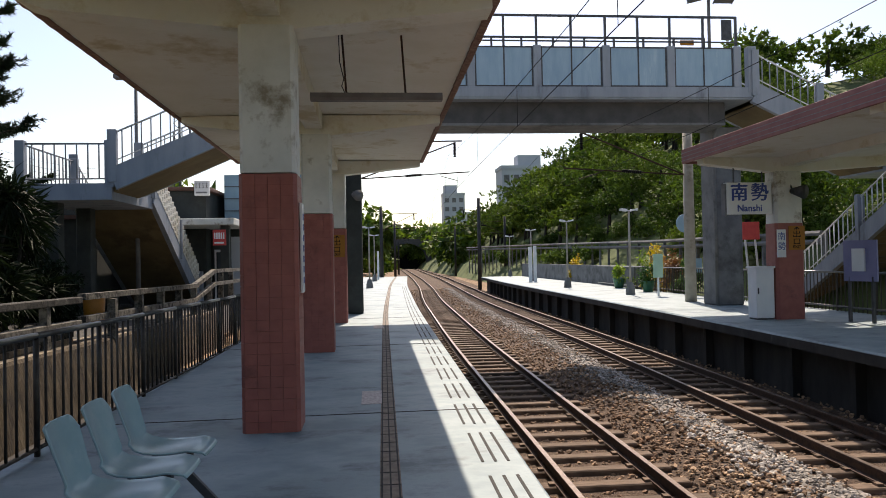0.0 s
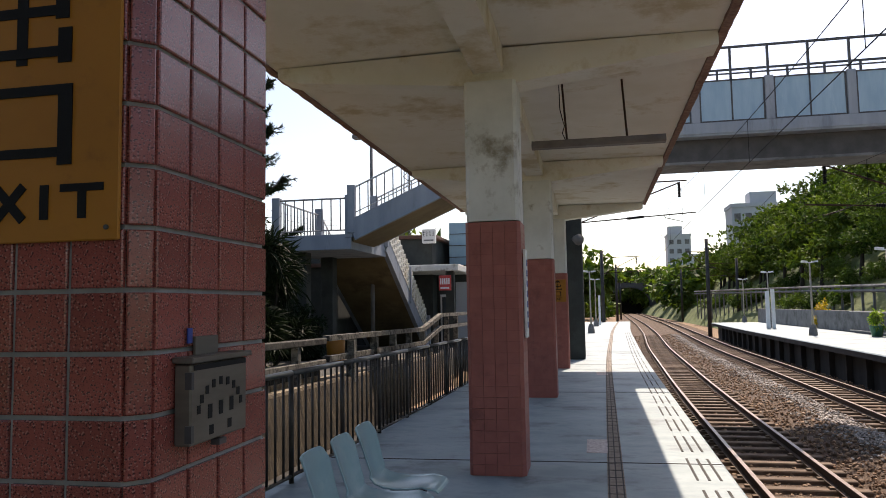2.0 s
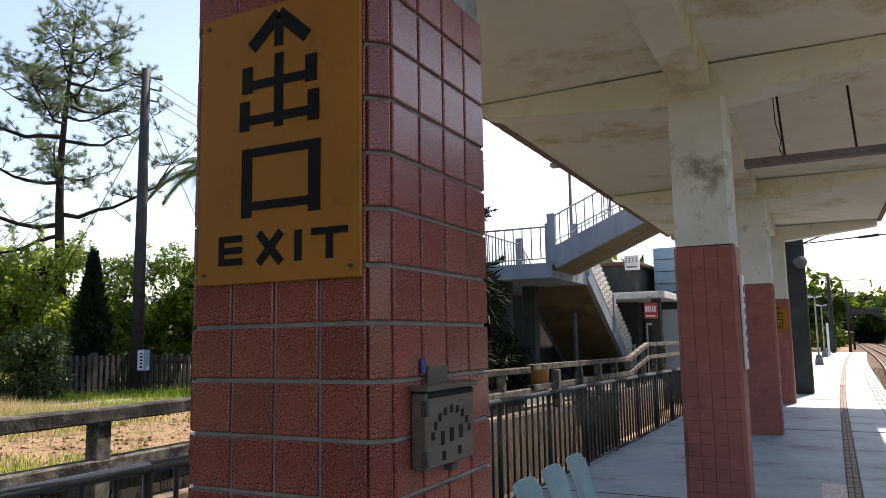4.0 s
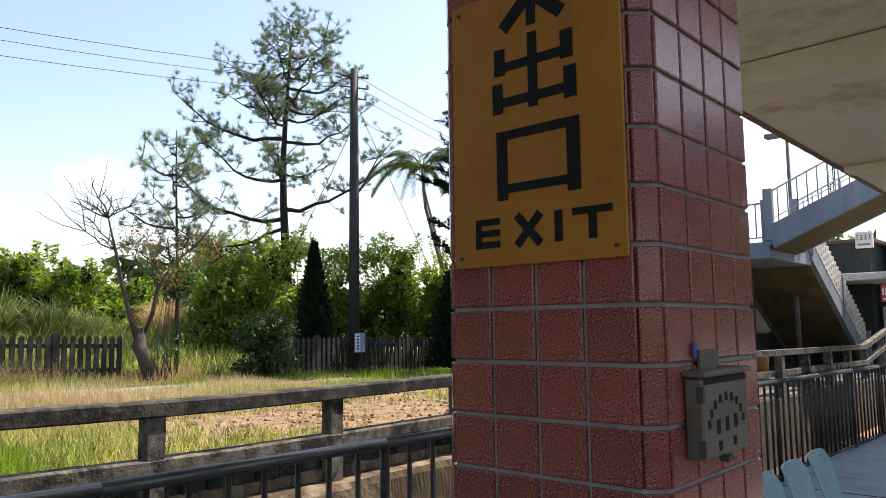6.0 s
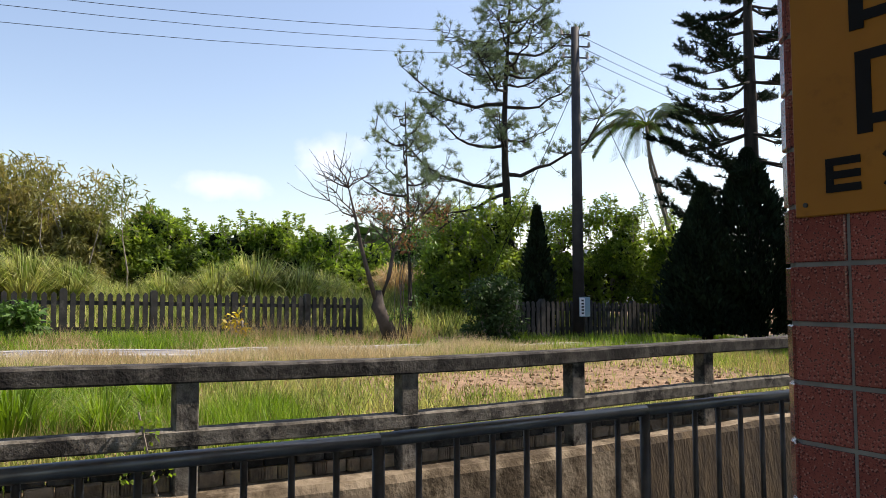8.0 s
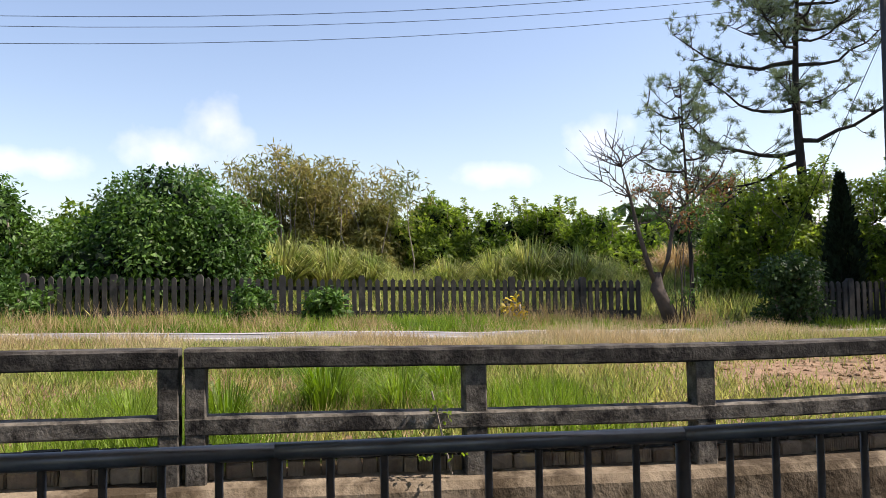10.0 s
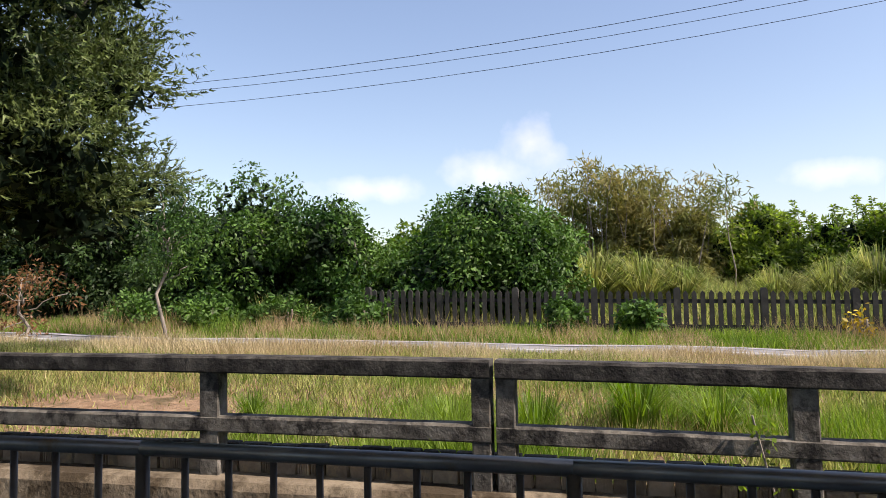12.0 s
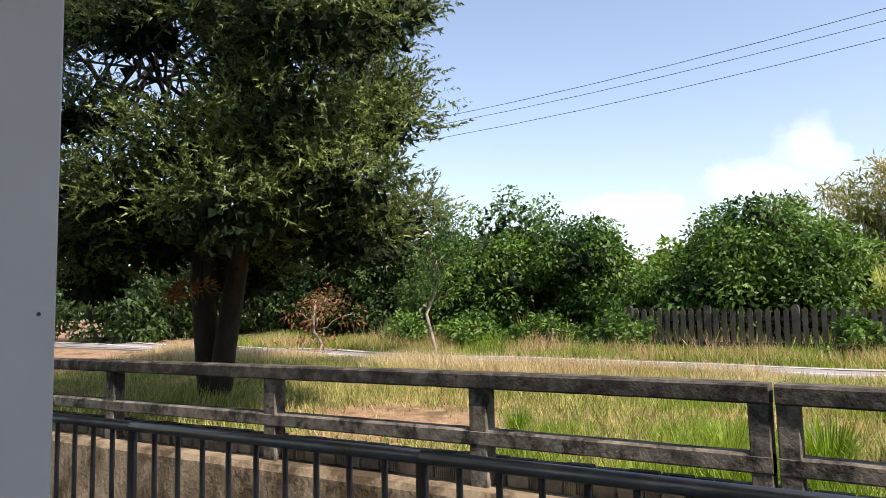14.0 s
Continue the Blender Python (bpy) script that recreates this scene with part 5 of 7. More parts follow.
# rounded shrubs beyond the picket fence
def shrub(x, y, z0, z1, r, label, material, n, size, seed, name="shrub", group="", k=9, shoots=0, **kw):
    rr = random.Random(seed)
    h = z1 - z0
    cl = []
    for i in range(k):
        a, q = rr.uniform(0, 6.28), math.sqrt(rr.uniform(0, 1))
        zz = z0 + h * (0.22 + 0.58 * rr.random() * math.sqrt(max(0.05, 1 - 0.75 * q * q)))
        s = r * rr.uniform(0.36, 0.5)
        cl.append((x + q * r * 0.62 * math.cos(a), y + q * r * 0.66 * math.sin(a), zz, s, s, min(s, h * 0.28)))
    cl.append((x, y, z0 + h * 0.70, r * 0.5, r * 0.55, h * 0.28))
    cl.append((x, y, z0 + h * 0.34, r * 0.8, r * 0.84, h * 0.3))
    limbs = [((x + 0.1 * j, y + 0.12 * j, z0 - 0.1), (x + 0.35 * r * j, y + 0.3 * r * j, z0 + h * 0.6), 0.05, 0.02) for j in (-1, 0, 1)]
    t = tree(name, (x, y, z0), label, limbs, cl, material, n, size, seed, M_PALEBARK, "shrub" if name == "shrub" else "tree", group, **kw)
    if shoots:
        rng = np.random.default_rng(seed + 5)
        P, D = [], []
        bm = bmesh.new()
        for i in range(shoots):
            a, q = rr.uniform(0, 6.28), r * math.sqrt(rr.random()) * 0.85
            b = Vector((x + q * math.cos(a), y + q * math.sin(a), z0 + h * rr.uniform(0.6, 0.85)))
            e = b + Vector((rr.gauss(0, 0.16), rr.gauss(0, 0.16), rr.uniform(0.3, 1.0))) * (0.26 * h)
            tube(bm, [b, (b + e) / 2 + Vector((rr.gauss(0, 0.04), rr.gauss(0, 0.04), 0)), e], [0.014, 0.01, 0.004], 4)
            for j in range(46):
                f = rr.random() ** 0.8
                P.append(tuple(b + (e - b) * f))
                g = rr.uniform(0, 6.28)
                D.append((math.cos(g), math.sin(g), rr.uniform(-0.2, 0.8)))
        part("shoots", bm, M_PALEBARK, t)
        P, D = np.array(P), np.array(D)
        cards("shoot_leaves", P, D, rng.normal(size=P.shape) + [0, 0, 1], size * rng.uniform(0.7, 1.3, len(P)), size * 0.4, material, t, fold=0.15)
    return t


shrub(-18.5, -3.2, 0.75, 4.35, 2.7, "rounded leafy green shrub behind the picket fence", L_BUSH, 58000, 0.115, 31, k=24, aspect=0.5, inner=3000)
for y, zt, r, sd in ((-6.6, 4.5, 2.1, 32), (-9.0, 5.2, 2.4, 33), (-11.6, 4.9, 2.5, 34), (-14.6, 4.8, 2.7, 35), (-18.5, 5.2, 3.0, 36)):
    shrub(-18.0, y, 0.75, zt, r, "dense dark-green shrub at the roadside", L_BUSH if sd < 34 else L_DARK, 25000, 0.12, sd, group="roadside shrubs", k=14, aspect=0.5, inner=2500)
for x, y, zt, r, sd in ((-23, -6, 4.0, 2.0, 37), (-26, -3.6, 4.4, 2.2, 38), (-24, -12, 5.0, 3.0, 39), (-21, -22, 6.5, 4.0, 40), (-15, -20, 5.5, 3.0, 41), (-12, -24, 6.0, 3.5, 42)):
    shrub(x, y, 0.9, zt, r, "green shrub in the overgrown field", L_LIGHT if sd < 39 else L_DARK, 13000, 0.17, sd, group="field shrubs", aspect=0.6, inner=800, slim=True)
# bamboo and light bushes at the far side of the field
for i, (x, y, zt, r) in enumerate(((-27, -1.4, 5.2, 1.5), (-27, 0.4, 5.1, 1.7), (-26.5, 2.6, 4.8, 1.5))):
    t = shrub(x, y, 1.2, zt, r, "tall pale bamboo clump with dry feathery tops", L_BAMBOO, 24000, 0.2, 50 + i, name="bamboo_clump", group="bamboo clumps", aspect=0.26, droop=0.5)
    rr = random.Random(60 + i)
    rngn = np.random.default_rng(70 + i)
    tips = []
    for k in range(16):
        a = (x + rr.uniform(-r, r) * 0.7, y + rr.uniform(-r, r), 1.2)
        b = (a[0] + rr.uniform(-0.6, 0.6), a[1] + rr.uniform(-0.9, 0.9), zt + rr.uniform(-0.5, 1.1))
        bm = bmesh.new()
        limb(bm, a, b, 0.03, 0.006, rr, 0.03, 4, 4)
        part("culm", bm, M_PALEBARK, t)
        tips += [[b[0] + rr.gauss(0, 0.26), b[1] + rr.gauss(0, 0.26), b[2] - abs(rr.gauss(0, 0.8))] for q in range(170)]
    T = np.array(tips)
    cards("feather", T, rngn.normal(size=T.shape) * 0.6 - [0, 0, 0.5], rngn.normal(size=T.shape), 0.28, 0.05, L_BAMBOO, t, "dry feathery bamboo leaves")["kind"] = "stuff"
for i, (x, y, zt, r) in enumerate(((-27, 4.6, 4.5, 1.8), (-26, 6.6, 4.1, 1.5), (-26.5, 8.6, 4.3, 1.6), (-26, 10.4, 3.9, 1.6), (-27, 12.6, 3.6, 1.7), (-24.5, 15.4, 3.7, 1.5), (-30, 16.5, 4.4, 2.2), (-29, 20, 4.6, 2.4), (-33, 13, 4.2, 2.0))):
    shrub(x, y, 1.2, zt, r, "light-green bush at the far side of the field", L_LIGHT if i < 6 else L_DARK, 14000, 0.17, 80 + i, group="far bushes", shoots=26 if i < 6 else 0, slim=True, aspect=0.4, droop=-0.15, inner=700)
# hedge behind the utility pole
for i, (x, y, zt, r) in enumerate(((-19, 11.8, 4.0, 1.3), (-18.4, 13.4, 4.7, 1.5), (-18.2, 15.2, 4.4, 1.4), (-17.6, 16.8, 4.6, 1.4), (-17.0, 18.6, 4.2, 1.5), (-21, 13, 4.8, 1.6))):
    shrub(x, y, 0.4, zt, r, "loose light-green garden shrub behind the fence", L_HEDGE, 15000, 0.12, 100 + i, group="garden shrubs", shoots=30, aspect=0.55, inner=250)
shrub(-14.2, 10.0, 0.35, 2.1, 0.95, "low dark rounded shrub beside the gateway", L_DARK, 9000, 0.09, 110, aspect=0.5)

# slim cypress and black conifer
def column_tree(x, y, z0, z1, r, label, n, seed):
    t = thing("cypress", (x, y, z0), label, "tree")
    part("trunk", tube(bmesh.new(), [(x, y, z0 - 0.1), (x, y, z1 - 0.4)], [0.09, 0.02], 6), M_BARK, t)
    rng = np.random.default_rng(seed)
    h = rng.random(n) ** 1.1
    a = rng.uniform(0, 6.28, n)
    rad = r * np.minimum(1.0, (1 - h) * 1.7 + 0.03) * rng.uniform(0.55, 1.12, n) * (1 + 0.22 * np.sin(a * 5 + h * 21))
    P = np.stack([x + rad * np.cos(a), y + rad * np.sin(a), z0 + 0.1 + (z1 - z0) * h], 1)
    D = np.stack([np.cos(a) * 0.5, np.sin(a) * 0.5, np.full(n, 0.9)], 1) + rng.normal(size=(n, 3)) * 0.3
    cards("crown", P, D, rng.normal(size=(n, 3)), 0.16, 0.07, L_BLACK, t)


column_tree(-15.9, 12.5, 0.4, 3.7, 0.36, "slim dark cypress in front of the hedge", 5000, 7)
column_tree(-12.7, 15.2, 0.4, 4.1, 0.8, "dense black-green conifer at the yard corner", 14000, 8)
column_tree(-12.2, 16.3, 0.4, 5.0, 1.2, "dense black-green conifer at the yard corner", 16000, 9)
column_tree(-12.9, 15.6, 0.4, 3.2, 1.0, "dense black-green conifer at the yard corner", 10000, 10)


def norfolk(x, y, z0, z1, r, seed):
    """Whorls of level branches; each ends in upswept twigs set all round with short needles."""
    t = thing("norfolk_pine", (x, y, z0), "tall dark pine with tiers of drooping tufted branches", "tree")
    rr = random.Random(seed)
    rng = np.random.default_rng(seed)
    bm = bmesh.new()
    tube(bm, [(x, y, z0 - 0.2), (x, y, (z0 + z1) / 2), (x, y, z1)], [0.24, 0.17, 0.04], 8)
    A, B = [], []
    z = z0 + 3.4
    while z < z1:
        k = (z1 - z) / (z1 - z0)
        for j in range(6):
            a = rr.uniform(0, 6.28)
            ln = r * (0.3 + 0.75 * k) * rr.uniform(0.6, 1.1)
            pts = [Vector((x + math.cos(a) * ln * f, y + math.sin(a) * ln * f, z - 0.13 * math.sin(f * 2.6) * ln + 0.26 * ln * max(0.0, f - 0.55))) for f in (0, 0.2, 0.4, 0.6, 0.8, 1.0)]
            tube(bm, pts, [0.045 - 0.007 * i for i in range(6)], 5)
            for i in range(22):
                f = 1.0 - 0.72 * rr.random() ** 1.5
                q = pts[min(4, int(f * 5))].lerp(pts[min(5, int(f * 5) + 1)], f * 5 - int(f * 5))
                s = rr.choice((-1, 1)) * rr.uniform(0.3, 1.0)
                d = Vector((math.cos(a) * 0.8 - math.sin(a) * s, math.sin(a) * 0.8 + math.cos(a) * s, rr.uniform(0.15, 0.75))).normalized()
                A.append(q)
                B.append(q + d * rr.uniform(0.22, 0.5))
        z += 0.72
    part("trunk", bm, M_BARK, t, smooth=True)
    A, B = np.array([tuple(v) for v in A]), np.array([tuple(v) for v in B])
    m = 42
    f = rng.random((len(A), m, 1))
    P = (A[:, None] + (B - A)[:, None] * f).reshape(-1, 3)
    D = np.repeat(B - A, m, axis=0) * 1.1 + rng.normal(size=P.shape) * 0.42
    cards("foliage", P, D, rng.normal(size=P.shape), rng.uniform(0.09, 0.17, len(P)), 0.034, L_BLACK, t, slim=True)


norfolk(-13.2, 17.9, 0.4, 13.5, 3.6, 12)
norfolk(-10.3, 19.4, 0.2, 10.4, 2.5, 13)


def pine(x, y, z0, z1, label, seed, limbs, rtrunk, tufts, lean=0.0):
    """An open pine. limbs: (height on the trunk, heading in degrees, reach, rise); needles stand in tufts on the outer twigs."""
    t = thing("pine_tree", (x, y, z0), label, "tree")
    rr = random.Random(seed)
    rng = np.random.default_rng(seed)
    bm = bmesh.new()
    axis = lambda z: Vector((x + lean * math.sin((z - z0) * 0.7), y + lean * math.cos((z - z0) * 0.6), z))
    zs = [z0 - 0.2 + (z1 - z0) * i / 8 for i in range(9)]
    tube(bm, [axis(z) for z in zs], [rtrunk * (1 - 0.85 * i / 8) for i in range(9)], 8)
    tips = []
    for z, head, reach, rise in limbs:
        a = math.radians(head)
        o = axis(z)
        pts = []
        for i in range(8):
            f = i / 7
            j = 0.016 * reach * (0 < i < 7)
            pts.append(o + Vector((math.cos(a) * reach * f + rr.gauss(0, j), math.sin(a) * reach * f + rr.gauss(0, j), rise * f ** 1.5 + rr.gauss(0, j) - 0.12 * reach * math.sin(math.pi * f))))
        r0 = min(rtrunk * 0.55, 0.016 + 0.017 * reach)
        tube(bm, pts, [r0 * (1 - 0.12 * i) for i in range(8)], 6)
        for k in range(max(5, int(tufts * reach))):
            q = pts[rr.choice((2, 3, 4, 4, 5, 5, 6, 6, 7, 7))]
            g = rr.uniform(0, 6.28)
            c = q + Vector((math.cos(g), math.sin(g), rr.uniform(-0.35, 0.9))) * rr.uniform(0.2, 0.75) * min(1.0, 0.5 + 0.2 * reach)
            m = (q + c) / 2 + Vector((0, 0, -0.06))
            tube(bm, [q, m, c], [0.014, 0.01, 0.006], 4)
            tips.append(c)
            for b in range(2):
                e = c + Vector((rr.gauss(0, 0.16), rr.gauss(0, 0.16), rr.gauss(0.06, 0.12)))
                tube(bm, [m, e], [0.008, 0.004], 3)
                tips.append(e)
    part("trunk", bm, M_BARK, t, smooth=True)
    T = np.array([tuple(c) for c in tips])
    m = 40
    P = np.repeat(T, m, axis=0) + rng.normal(size=(len(T) * m, 3)) * 0.02
    D = sphere_dirs(rng, len(P)) + [0, 0, 0.5]
    cards("needles", P, D, rng.normal(size=P.shape), rng.uniform(0.10, 0.22, len(P)), 0.012, L_PINE, t, slim=True)


rq = random.Random(41)
crown_limbs = [(8.0 + 0.125 * i, 137 * i + 20, min(2.1, 3.4 - 0.13 * i) * rq.uniform(0.65, 1.1), 0.5 * rq.uniform(0.4, 1.4)) for i in range(23)]
pine(-18.6, 13.55, 0.4, 11.0, "tall open pine with crooked limbs and needle tufts", 15, [(5.2, 55, 3.4, 2.3), (4.9, 236, 3.5, 1.7), (4.6, 225, 2.7, -0.5), (6.1, 250, 2.6, 1.2), (6.3, 70, 1.5, 0.5), (7.4, 238, 3.2, 1.2), (7.3, 50, 2.4, 1.0), (6.8, 150, 2.2, 0.8), (6.0, 320, 2.2, 0.6), (7.8, 300, 2.0, 0.7)] + crown_limbs, 0.19, 8.0, 0.08)
pine(-15.6, 8.4, 0.4, 6.3, "thin young pine with sparse needle tufts", 16, [(2.9 + 0.24 * i, 141 * i + 60, max(0.4, 1.5 - 0.075 * i) * (0.75 + 0.4 * ((i * 7) % 5) / 4), 0.45) for i in range(12)], 0.06, 4.2, 0.05)

# crooked small tree by the road, half bare
dt = thing("crooked_tree", (-14.0, 7.15, 0.5), "crooked small tree with two pale stems, half bare with brownish leaves", "tree")
rr = random.Random(9)
bm = bmesh.new()
tube(bm, [(-14.0, 7.2, 0.35), (-14.02, 7.02, 0.9), (-14.0, 6.82, 1.3), (-14.0, 6.84, 1.62)], [0.17, 0.15, 0.14, 0.06], 9)
lstem = [(-14.0, 6.80, 1.35), (-14.0, 6.62, 1.9), (-14.05, 6.47, 2.5), (-14.1, 6.36, 3.1), (-14.1, 6.2, 3.7)]
rstem = [(-14.0, 6.86, 1.4), (-13.95, 7.05, 1.9), (-13.9, 7.12, 2.4), (-13.95, 7.45, 2.9), (-14.0, 7.9, 3.25), (-14.0, 8.4, 3.5)]
tube(bm, lstem, [0.055, 0.05, 0.042, 0.03, 0.012], 7)
tube(bm, rstem, [0.05, 0.045, 0.038, 0.03, 0.02, 0.01], 7)
for stem, kk in ((lstem, 15), (rstem, 11)):
    for k in range(kk):
        a = Vector(stem[rr.choice((2, 3, 3, 4))])
        b = a + Vector((rr.uniform(-0.5, 0.5), rr.uniform(-0.6, 0.55), rr.uniform(0.1, 0.75)))
        pts = limb(bm, a, b, 0.018, 0.006, rr, 0.1, 5, 4)
        for q in range(5):
            limb(bm, pts[rr.choice((2, 3))], b + Vector((rr.gauss(0, 0.25), rr.gauss(0, 0.3), rr.gauss(0.1, 0.22))), 0.009, 0.003, rr, 0.1, 4, 3)
for k in range(9):
    a = Vector((-14.0 + rr.gauss(0, 0.1), 7.3 + rr.gauss(0, 0.14), 0.45))
    limb(bm, a, a + Vector((rr.gauss(0, 0.15), rr.uniform(-0.1, 0.5), rr.uniform(1.1, 1.9))), 0.014, 0.004, rr, 0.05, 4, 4)
part("trunk", bm, M_CROOKED, dt, smooth=True)
crown("crown", [(-14.0, 7.5, 2.9, 0.6, 0.6, 0.5), (-14, 6.6, 3.3, 0.5, 0.5, 0.4), (-14.2, 8.1, 3.3, 0.5, 0.6, 0.4)], 750, 0.085, L_BROWN, dt, 17, aspect=0.4)
crown("green_leaves", [(-14.1, 7.7, 2.7, 0.6, 0.6, 0.5), (-14, 7.4, 1.3, 0.3, 0.4, 0.5)], 700, 0.075, L_BUSH, dt, 18, aspect=0.4)

# two thin young trees with dry leaves by the road
for x, y, zt, sd, lm in ((-13.0, -8.1, 3.9, 1, L_BUSH), (-12.6, -10.9, 2.6, 2, L_BROWN)):
    rr = random.Random(sd)
    cl = [(x + rr.gauss(0, 0.25), y + rr.gauss(0, 0.4), rr.uniform(zt - 1.7, zt), 0.4, 0.45, 0.35) for k in range(9)]
    tree("young_tree", (x, y, 0.6), "thin young tree with pale stem and sparse brownish leaves", [((x, y, 0.5), (x - 0.05, y - 0.15, zt - 0.5), 0.045, 0.015)], cl, lm, 2600 if sd == 1 else 900, 0.10, 120 + sd, M_PALEBARK, group="young roadside trees", aspect=0.35)

# palm
pm = thing("palm", (-17.0, 19.2, 0.5), "slender palm with a leaning double stem", "palm")
part("trunk", tube(bmesh.new(), [(-17.0, 19.3, 0.3), (-17.0, 18.9, 3.4), (-17.05, 18.1, 5.6), (-17.0, 17.9, 6.9)], [0.085, 0.065, 0.055, 0.05], 8), M_PALEBARK, pm, smooth=True)
part("trunk", tube(bmesh.new(), [(-17.2, 19.5, 0.3), (-17.2, 19.2, 3.4), (-17.2, 18.6, 5.2), (-17.25, 18.3, 6.1)], [0.075, 0.055, 0.045, 0.04], 8), M_PALEBARK, pm, smooth=True)
rr = random.Random(4)
rng = np.random.default_rng(4)
for k in range(14):
    a = k * 2.4
    ln = rr.uniform(1.7, 2.3)
    el = rr.uniform(0.7, 1.5)
    bm = bmesh.new()
    pts = []
    for i in range(8):
        f = i / 7
        pts.append((-17.0 + math.cos(a) * ln * f, 17.9 + math.sin(a) * ln * f, 6.9 + ln * (el * f - (0.28 + el) * f * f)))
    tube(bm, pts, [0.02 - 0.002 * i for i in range(8)], 4)
    fr = part("frond", bm, L_LIGHT, pm)
    P, D = [], []
    for i in range(60):
        f = 0.15 + 0.85 * i / 59
        q = [np.interp(f, np.linspace(0, 1, 8), [p[c] for p in pts]) for c in range(3)]
        for s in (-1, 1):
            P.append(q)
            D.append((-math.sin(a) * s + math.cos(a) * 0.6, math.cos(a) * s + math.sin(a) * 0.6, -0.55))
    cards("blade", np.array(P), np.array(D), np.tile([0, 0, 1.0], (len(P), 1)), 0.5, 0.042, L_DARK, fr)

# spiky garden plants beside the stairs
def spiky(x, y, z0, h, r, seed, n=900):
    t = thing("dracaena", (x, y, z0), "bushy plant with long sword-shaped leaves beside the stairs", "shrub", "garden plants by the stairs")
    rng = np.random.default_rng(seed)
    rr = random.Random(seed)
    heads = []
    for k in range(9):
        bm = bmesh.new()
        e = (x + rr.uniform(-r, r) * 0.7, y + rr.uniform(-r, r) * 0.7, z0 + h * rr.uniform(0.3, 0.9))
        limb(bm, (x, y, z0 - 0.05), e, 0.05, 0.03, rr, 0.06, 5, 4)
        heads.append(e)
        part("stem", bm, M_BARK, t)
    T = np.array(heads)[rng.integers(0, 9, n)]
    D = sphere_dirs(rng, n) + [0, 0, 0.25]
    cards("leaves", T + rng.normal(size=(n, 3)) * 0.1, D, rng.normal(size=(n, 3)), rng.uniform(0.35, 0.7, n), 0.05, L_YARD, t, fold=0.25)


# near-black shrub added to stand for the shade under the landing
shrub(-7.6, 18.3, -0.1, 2.0, 1.0, "near-black shrub added to darken the place under the stair landing", L_BLACK, 7000, 0.11, 143)
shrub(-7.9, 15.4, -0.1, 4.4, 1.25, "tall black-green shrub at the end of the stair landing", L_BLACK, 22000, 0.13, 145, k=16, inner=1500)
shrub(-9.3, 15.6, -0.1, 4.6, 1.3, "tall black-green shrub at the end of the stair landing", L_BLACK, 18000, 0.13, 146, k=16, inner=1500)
# another added near-black shrub, for the shade at the landing's side
shrub(-9.3, 17.2, -0.1, 2.8, 1.2, "near-black shrub added to darken the place beside the stair landing", L_BLACK, 8000, 0.12, 144)
spiky(-7.1, 14.9, -0.1, 3.8, 1.0, 1, 2600)
spiky(-7.5, 16.0, -0.1, 3.4, 1.0, 2, 2400)
spiky(-6.7, 13.4, 0.1, 2.2, 0.7, 3, 1200)
shrub(-8.4, 14.4, 0.1, 2.6, 1.2, "dark leafy shrub in the station yard", L_YARD, 9000, 0.12, 140)
shrub(-7.0, 11.6, 0.2, 1.7, 0.8, "dark leafy shrub in the station yard", L_YARD, 6000, 0.1, 141)

# creeper on the concrete fence
cp = thing("creeper", (fence_x(0.8) + 0.07, 0.78, 0.5), "small green creeper climbing a concrete fence post", "creeper")
part("stem", tube(bmesh.new(), [(fence_x(0.8) + 0.08, 0.85, 0.45), (fence_x(0.8) + 0.09, 0.8, 0.65), (fence_x(0.8) + 0.085, 0.74, 0.92)], 0.006, 5), M_PALEBARK, cp)
crown("leaves", [(fence_x(0.8) + 0.1, 0.82, 0.58, 0.08, 0.16, 0.12), (fence_x(0.8) + 0.1, 0.74, 0.82, 0.05, 0.12, 0.1)], 80, 0.036, L_LUSH, cp, 44, sub=6, subr=0.7, aspect=0.8)

# ---- grass ----
def blades(name, n, area, hlo, hhi, w, material, seed, label, lean=0.35, fold=0.15):
    rng = np.random.default_rng(seed)
    p, k = area(rng, n)
    n = len(p)
    z = np.array([ground_z(x, y) for x, y in p]) - 0.01
    P = np.concatenate([p, z[:, None]], 1)
    D = np.concatenate([rng.normal(size=(n, 2)) * lean, np.ones((n, 1))], 1)
    N = rng.normal(size=(n, 3))
    ob = cards(name, P, D, N, rng.uniform(hlo, hhi, n) * k, w, material, fold=fold, slim=True)
    return tagged(ob, label, "grass", kind="stuff")


def meadow(x0, x1, y0, y1, thr, sc=0.35, off=0.0):
    def area(rng, n):
        p = np.stack([rng.uniform(x0, x1, n), rng.uniform(y0, y1, n)], 1)
        m = np.array([noise.noise((x * sc, y * sc, off)) for x, y in p])
        bare = np.array([bare_ground(x, y) for x, y in p])
        keep = (m + rng.normal(size=n) * 0.12 > thr) & (rng.random(n) > bare)
        return p[keep], np.clip(0.75 + m[keep], 0.45, 1.5)
    return area


def bare_ground(x, y):
    """How bare the soil is: two trodden patches near the fence and the road itself."""
    b = 0.0
    for cx, cy, rx, ry in ((-7.6, 6.6, 2.3, 3.6), (-6.7, -4.3, 1.0, 1.5), (-9.4, 9.5, 1.8, 2.5)):
        d = ((x - cx) / rx) ** 2 + ((y - cy) / ry) ** 2
        b = max(b, min(1.0, max(0.0, 1.25 - 1.2 * d)))
    if ROAD0 - 0.05 > x > ROAD1 + 0.05:
        return 1.0
    return b * 0.97


ROAD0, ROAD1 = -11.9, -13.4
blades("meadow_grass", 150000, meadow(-12.0, -5.0, -13, 13, -0.55), 0.08, 0.30, 0.016, L_GRASS, 1, "sunlit yellow-green meadow grass behind the fence")
